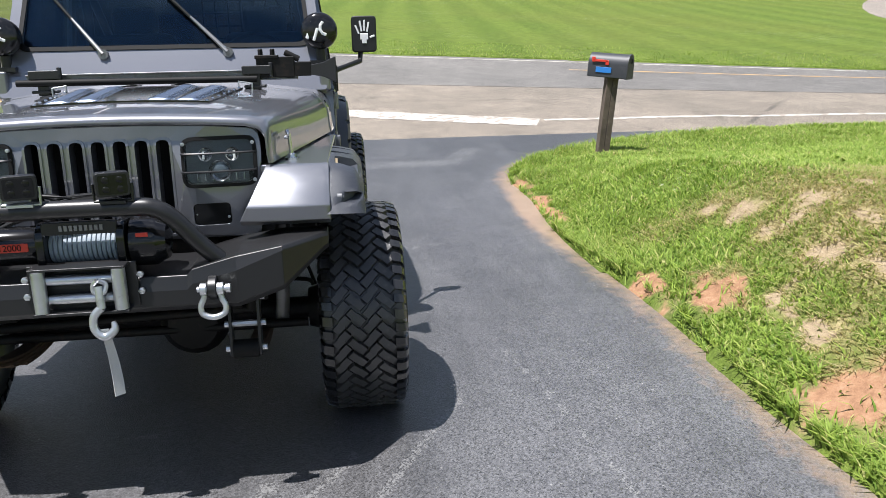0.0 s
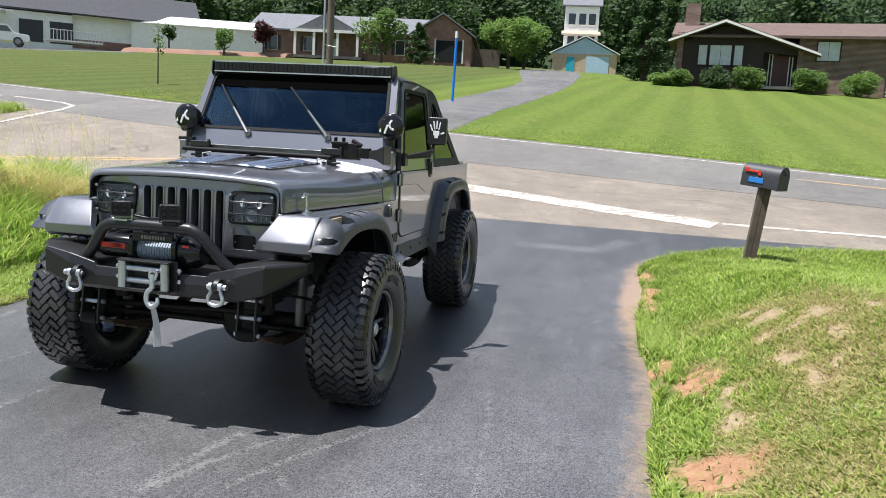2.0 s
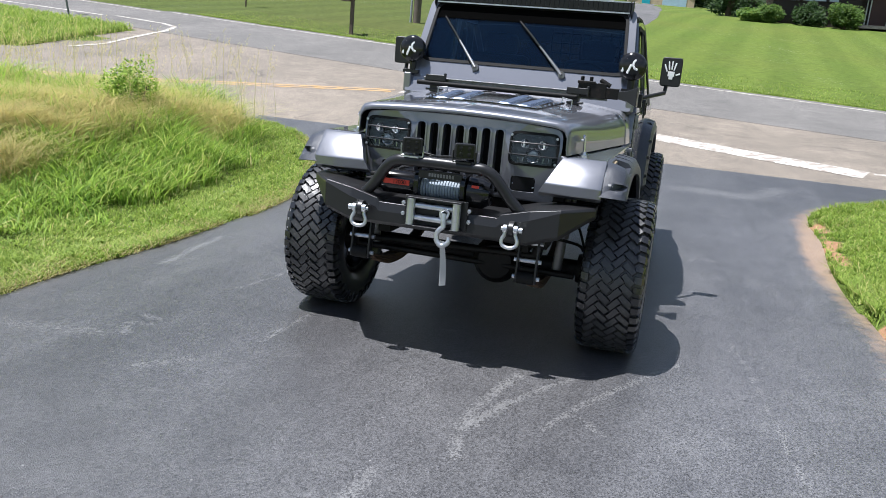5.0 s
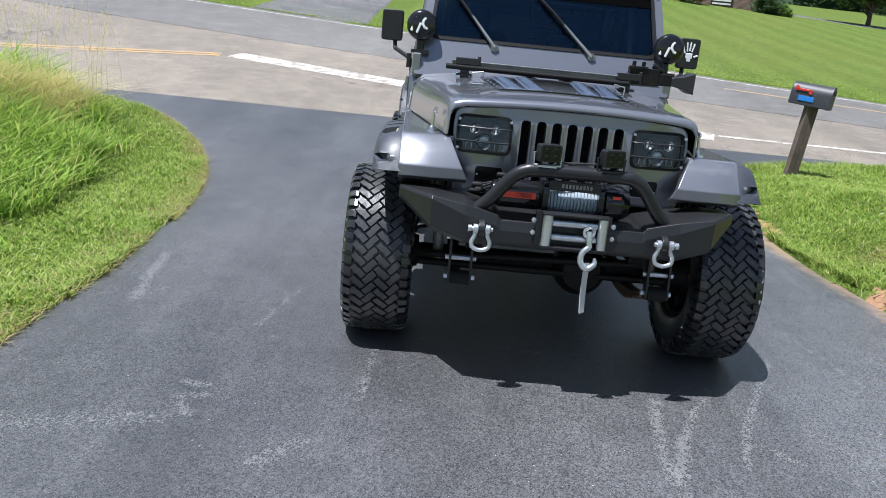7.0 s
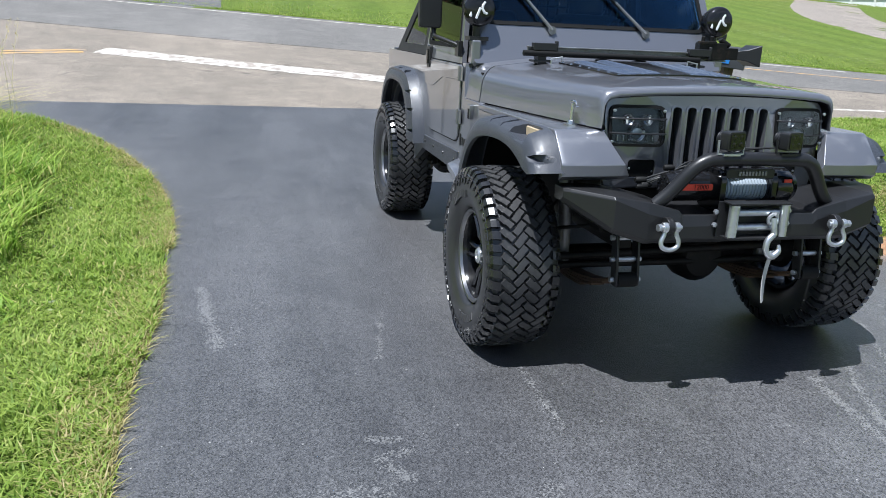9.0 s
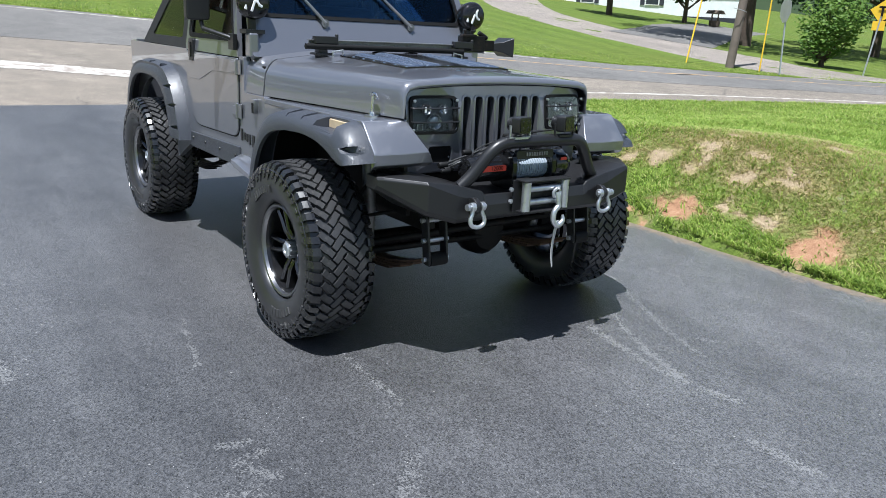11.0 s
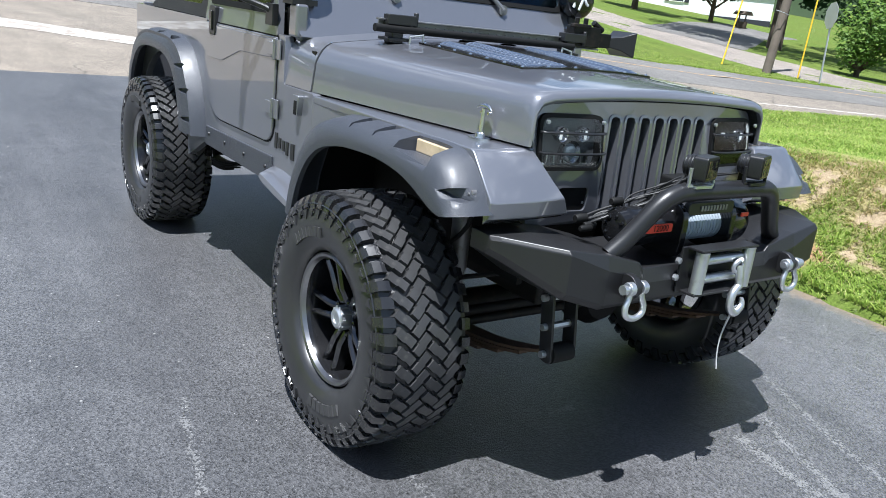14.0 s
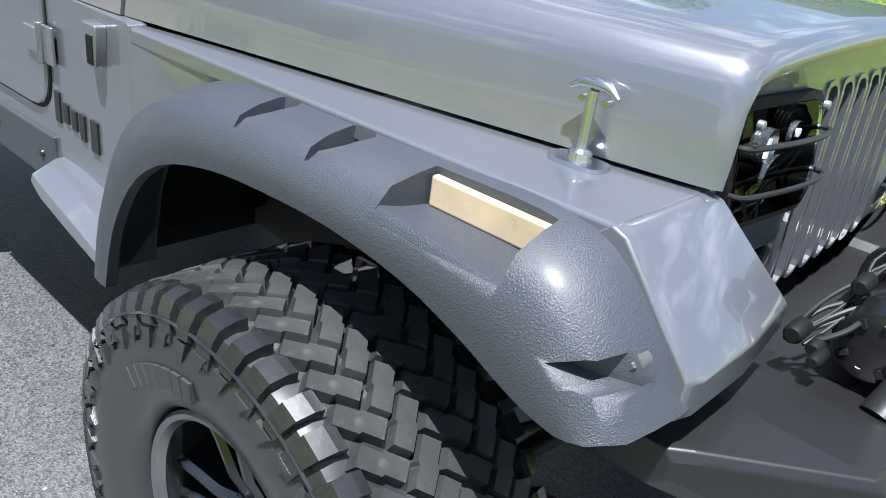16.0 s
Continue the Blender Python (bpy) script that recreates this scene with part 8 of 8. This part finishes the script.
loft(bm, [[Vector((x, y - 1.6, slope(x, y) - 0.3)), Vector((x - 0.2, y - 0.4, slope(x, y) + 0.35)), Vector((x - 0.3, y + 0.8, slope(x, y) + 0.55)), Vector((x, y + 3, slope(x, y) - 0.5))] for x, y in cx_])
tagged(part("clay_bank", bm, M_clay, None, "", smooth=False), "bare red clay bank below a white building", "bank", kind="structure")

# white house across the lane
w2 = thing("house", "white sided house with dark shutters and porch", "house", pose(41.85, 50.65, 3.1, 0, 0, -52))
walls(w2, 0, 20, 0, 8, 3.0, M_whitesiding)
gable_roof(w2, 0, 20, 0, 8, 3.1, 5.4, M_roofgrey, "x", 0.5)
for x in (7.6, 12.8):
    window(w2, x, 1.0, 1.0, 1.4, -0.02, 1, M_whitetrim, M_pane, M_shutter)
for x in (3.0, 4.6):
    bm = B()
    box(bm, (x, -1.5, 1.2), (0.14, 0.14, 2.6))
    part("porch_column", bm, M_whitetrim, w2, smooth=False)
bm = B()
box(bm, (3.8, -0.8, 0.5), (3.0, 1.7, 0.14))
part("porch_floor", bm, M_whitetrim, w2, smooth=False)
for k in range(12):
    bm = B()
    box(bm, (2.4 + 0.25 * k, -1.6, 0.9), (0.07, 0.05, 0.8))
    part("baluster", bm, M_whitetrim, w2, smooth=False)
bm = B()
box(bm, (10, -0.04, 0.0), (20, 0.05, 0.4))
part("plinth", bm, M_shutter, w2, smooth=False)
w3 = thing("house", "pale house with faded pink roof and brick base", "house", pose(48.5, 78.0, 7.0, 0, 0, -30))
walls(w3, 0, 17, 0, 7, 3.0, M_whitesiding)
gable_roof(w3, 0, 17, 0, 7, 3.0, 4.6, M_roofpink, "x", 0.4)
bm = B()
box(bm, (8.5, -0.04, 0.1), (17, 0.06, 1.2))
part("brick_plinth", bm, M_brickred, w3, smooth=False)
for x in (2.0, 12.2):
    window(w3, x, 1.2, 1.2, 1.3, -0.02, 2, M_whitetrim, M_pane, M_maroon)
wl_ = thing("wishing_well", "small dark wooden wishing well", "garden ornament", on_land(44.2, 30.4))
bm = B()
lathe(bm, [(0, 0.34), (0.42, 0.38), (0.42, 0.30), (0.2, 0.28)], 16, "z")
part("base", bm, M_post, wl_)
for s in (-1, 1):
    bm = B()
    box(bm, (s * 0.34, 0, 0.55), (0.07, 0.07, 0.75))
    part("upright", bm, M_post, wl_, smooth=False)
bm = B()
prism(bm, [(-0.55, 0.85), (0.55, 0.85), (0.3, 1.08), (-0.3, 1.08)], "y", -0.4, 0.4)
part("roof", bm, M_post, wl_, smooth=False)

# white sport utility car in the far yard
M_carwhite = car_paint("white_car_paint", (0.72, 0.73, 0.74), 0.0, 0.35)
cr = thing("car", "white parked sport utility car", "car", pose(-54.3, 58.6, slope(-54.3, 58.6) + 0.3, 0, 0, 38))
bm = B()
prof = [(-2.55, 0.45), (2.5, 0.42), (2.6, 0.75), (2.5, 1.05), (1.35, 1.15), (0.75, 1.82), (-2.3, 1.88), (-2.58, 1.2)]
prism(bm, rounded(prof, 0.12, 3), "y", -0.98, 0.98)
part("body", bm, M_carwhite, cr, bevel=0.05)
for x0, x1 in ((-2.15, -1.25), (-1.15, -0.25), (-0.15, 0.85)):
    bm = B()
    prism(bm, [(x0, 1.22), (x1 + (0.3 if x1 > 0.5 else 0), 1.22), (x1 - (0.1 if x1 > 0.5 else 0), 1.72), (x0, 1.74)], "y", -1.0, -0.97)
    part("window", bm, M_pane, cr, smooth=False)
for x in (-1.65, 1.6):
    for s in (-1, 1):
        bm = B()
        lathe(bm, [(-0.12, 0.25), (-0.12, 0.40), (0.12, 0.40), (0.12, 0.25)], 24, "y", (x, s * 0.9, 0.40))
        wl2 = part("wheel", bm, M_rubber, cr)
        bm = B()
        lathe(bm, [(-0.125, 0.05), (-0.13, 0.24), (0.13, 0.24), (0.125, 0.05)], 16, "y", (x, s * 0.9, 0.40))
        part("rim", bm, M_alloy, wl2)

# ---- trees ----
tree("tree", "round pale-green garden tree", 6.0, 3.0, 1.4, 1, M_leaf_light, 5500, 0.15, pose(-10.6, 84, slope(-10.6, 84)))
tree("tree", "round green garden tree", 5.6, 2.8, 1.3, 2, M_leaf_light, 5500, 0.15, pose(-9.4, 88, slope(-9.4, 88)))
tree("evergreen_tree", "tall dark evergreen tree", 8.8, 2.1, 0.3, 3, M_leaf_dark, 8500, 0.13, pose(3.6, 60, slope(3.6, 60)), conic=True)
tree("evergreen_tree", "tall dark evergreen tree", 9.0, 2.4, 0.3, 4, M_leaf_dark, 6000, 0.15, pose(5.6, 67, slope(5.6, 67)), conic=True)
tree("tree", "grey-green garden tree before a brick house", 5.6, 2.8, 0.9, 5, M_leaf, 2600, 0.18, pose(-22.5, 74.5, slope(-22.5, 74.5)))
tree("evergreen_tree", "dark garden conifer before a brick house", 4.2, 1.9, 0.3, 6, M_leaf_dark, 2000, 0.16, pose(-19.0, 76.5, slope(-19, 76.5)), conic=True)
tree("tree", "purple-leaved garden tree before a brick house", 3.4, 1.5, 0.9, 7, M_leaf_purple, 1800, 0.18, pose(-35.1, 73.5, 9.1))
tree("tree", "small clipped green tree in a garden", 2.0, 0.75, 0.45, 8, M_leaf_dark, 1200, 0.11, pose(-41.8, 66.5, 8.85))
tree("tree", "small green tree in a garden", 2.5, 1.15, 0.35, 18, M_leaf, 1200, 0.13, pose(-38.0, 70.5, 8.55))
tree("tree", "young green roadside tree", 3.4, 1.6, 0.9, 9, M_leaf, 2200, 0.11, pose(-38.4, 36.5, slope(-38.4, 36.5)))
tree("tree", "broad green tree on the hill", 5.4, 3.4, 0.8, 10, M_leaf, 6000, 0.16, pose(29.5, 51.5, slope(29.5, 51.5)))
tree("tree", "large old shade tree", 12.0, 7.0, 3.6, 11, M_leaf_dark, 6500, 0.22, pose(32.9, 20.4, slope(32.9, 20.4)))
tree("tree", "garden tree before a white house", 6.5, 3.2, 1.8, 12, M_leaf_dark, 2400, 0.2, pose(37, 33.3, slope(37, 33.3)))
tree("tree", "small spreading garden tree against a white wall", 5.2, 2.4, 0.9, 19, M_leaf_dark, 1800, 0.17, pose(42.8, 31.8, slope(42.8, 31.8)))
tree("tree", "bushy bright-green roadside tree", 3.5, 1.5, 0.2, 13, M_leaf_light, 3600, 0.10, pose(29.2, 14.2, slope(29.2, 14.2)))
tree("tree", "green tree beside the road", 7.5, 3.8, 2.0, 14, M_leaf, 4200, 0.17, pose(37.0, 11.9, slope(37.0, 11.9)))
tree("tree", "green tree by a far house", 8.0, 4.0, 1.2, 15, M_leaf, 2600, 0.24, pose(49, 66, slope(49, 66)))
tree("tree", "green tree by a far house", 9.0, 4.5, 1.2, 16, M_leaf_dark, 2600, 0.26, pose(60, 60, slope(60, 60)))
tree("tree", "broad old shade tree over a lawn", 9.5, 5.5, 2.3, 17, M_leaf, 5200, 0.2, pose(43.0, 18.9, slope(43.0, 18.9)))
tree("tree", "broad old shade tree over a lawn", 9.0, 5.0, 2.4, 19, M_leaf, 4200, 0.2, pose(52.0, 20.0, slope(52.0, 20.0)))
sp = thing("sapling", "thin bare young sapling with a few leaves", "sapling", on_land(-15.45, 23.4))
bm = B()
tube(bm, [(0, 0, -0.1), (0.02, 0, 1.2), (0.0, 0.02, 2.5)], [0.03, 0.022, 0.008], 7)
part("stem", bm, M_bark, sp)
bm = B()
leaf_cloud(bm, random.Random(77), (0, 0, 1.5), (0.4, 0.4, 0.9), 130, 0.06, 8)
part("foliage", bm, M_leaf, sp, smooth=False)
wd_ = shrub("leafy green weed clump in the tall grass", 0.62, 0.80, 90, M_tall, pose(-5.0, 3.5, ground_z(-5.0, 3.5) - 0.05), 4200, 0.020, "weed_clump")


def far_woods():
    """The wooded skyline behind the houses, as one mass of crowns."""
    rnd = random.Random(5)
    bm = B()
    for k in range(130):
        a = radians(-62 + 128 * k / 129 + rnd.uniform(-1, 1))
        d = rnd.uniform(118, 150)
        x, y = d * math.sin(a), d * math.cos(a)
        h = rnd.uniform(11, 18)
        leaf_cloud(bm, rnd, (x, y, slope(x, y) + h * 0.45), (5.5, 5.5, h * 0.62), 1500, 0.46, 18)
    ob = part("woods", bm, M_leaf_dark, None, "", smooth=False)
    return tagged(ob, "dark green wooded skyline behind the houses", "woods", kind="stuff")


far_woods()
hill = []
bm = B()
for k in range(60):
    a = radians(-100 + 200 * k / 59)
    hill.append([Vector((d * math.sin(a), d * math.cos(a), slope(d * math.sin(a), d * math.cos(a)) + z)) for d, z in ((128, -1), (140, 10), (170, 22), (260, 40))])
loft(bm, hill, caps=False, closed=False)
tagged(part("backdrop_hill", bm, M_leaf_dark, None, ""), "far dark wooded hillside", "hill", kind="structure")
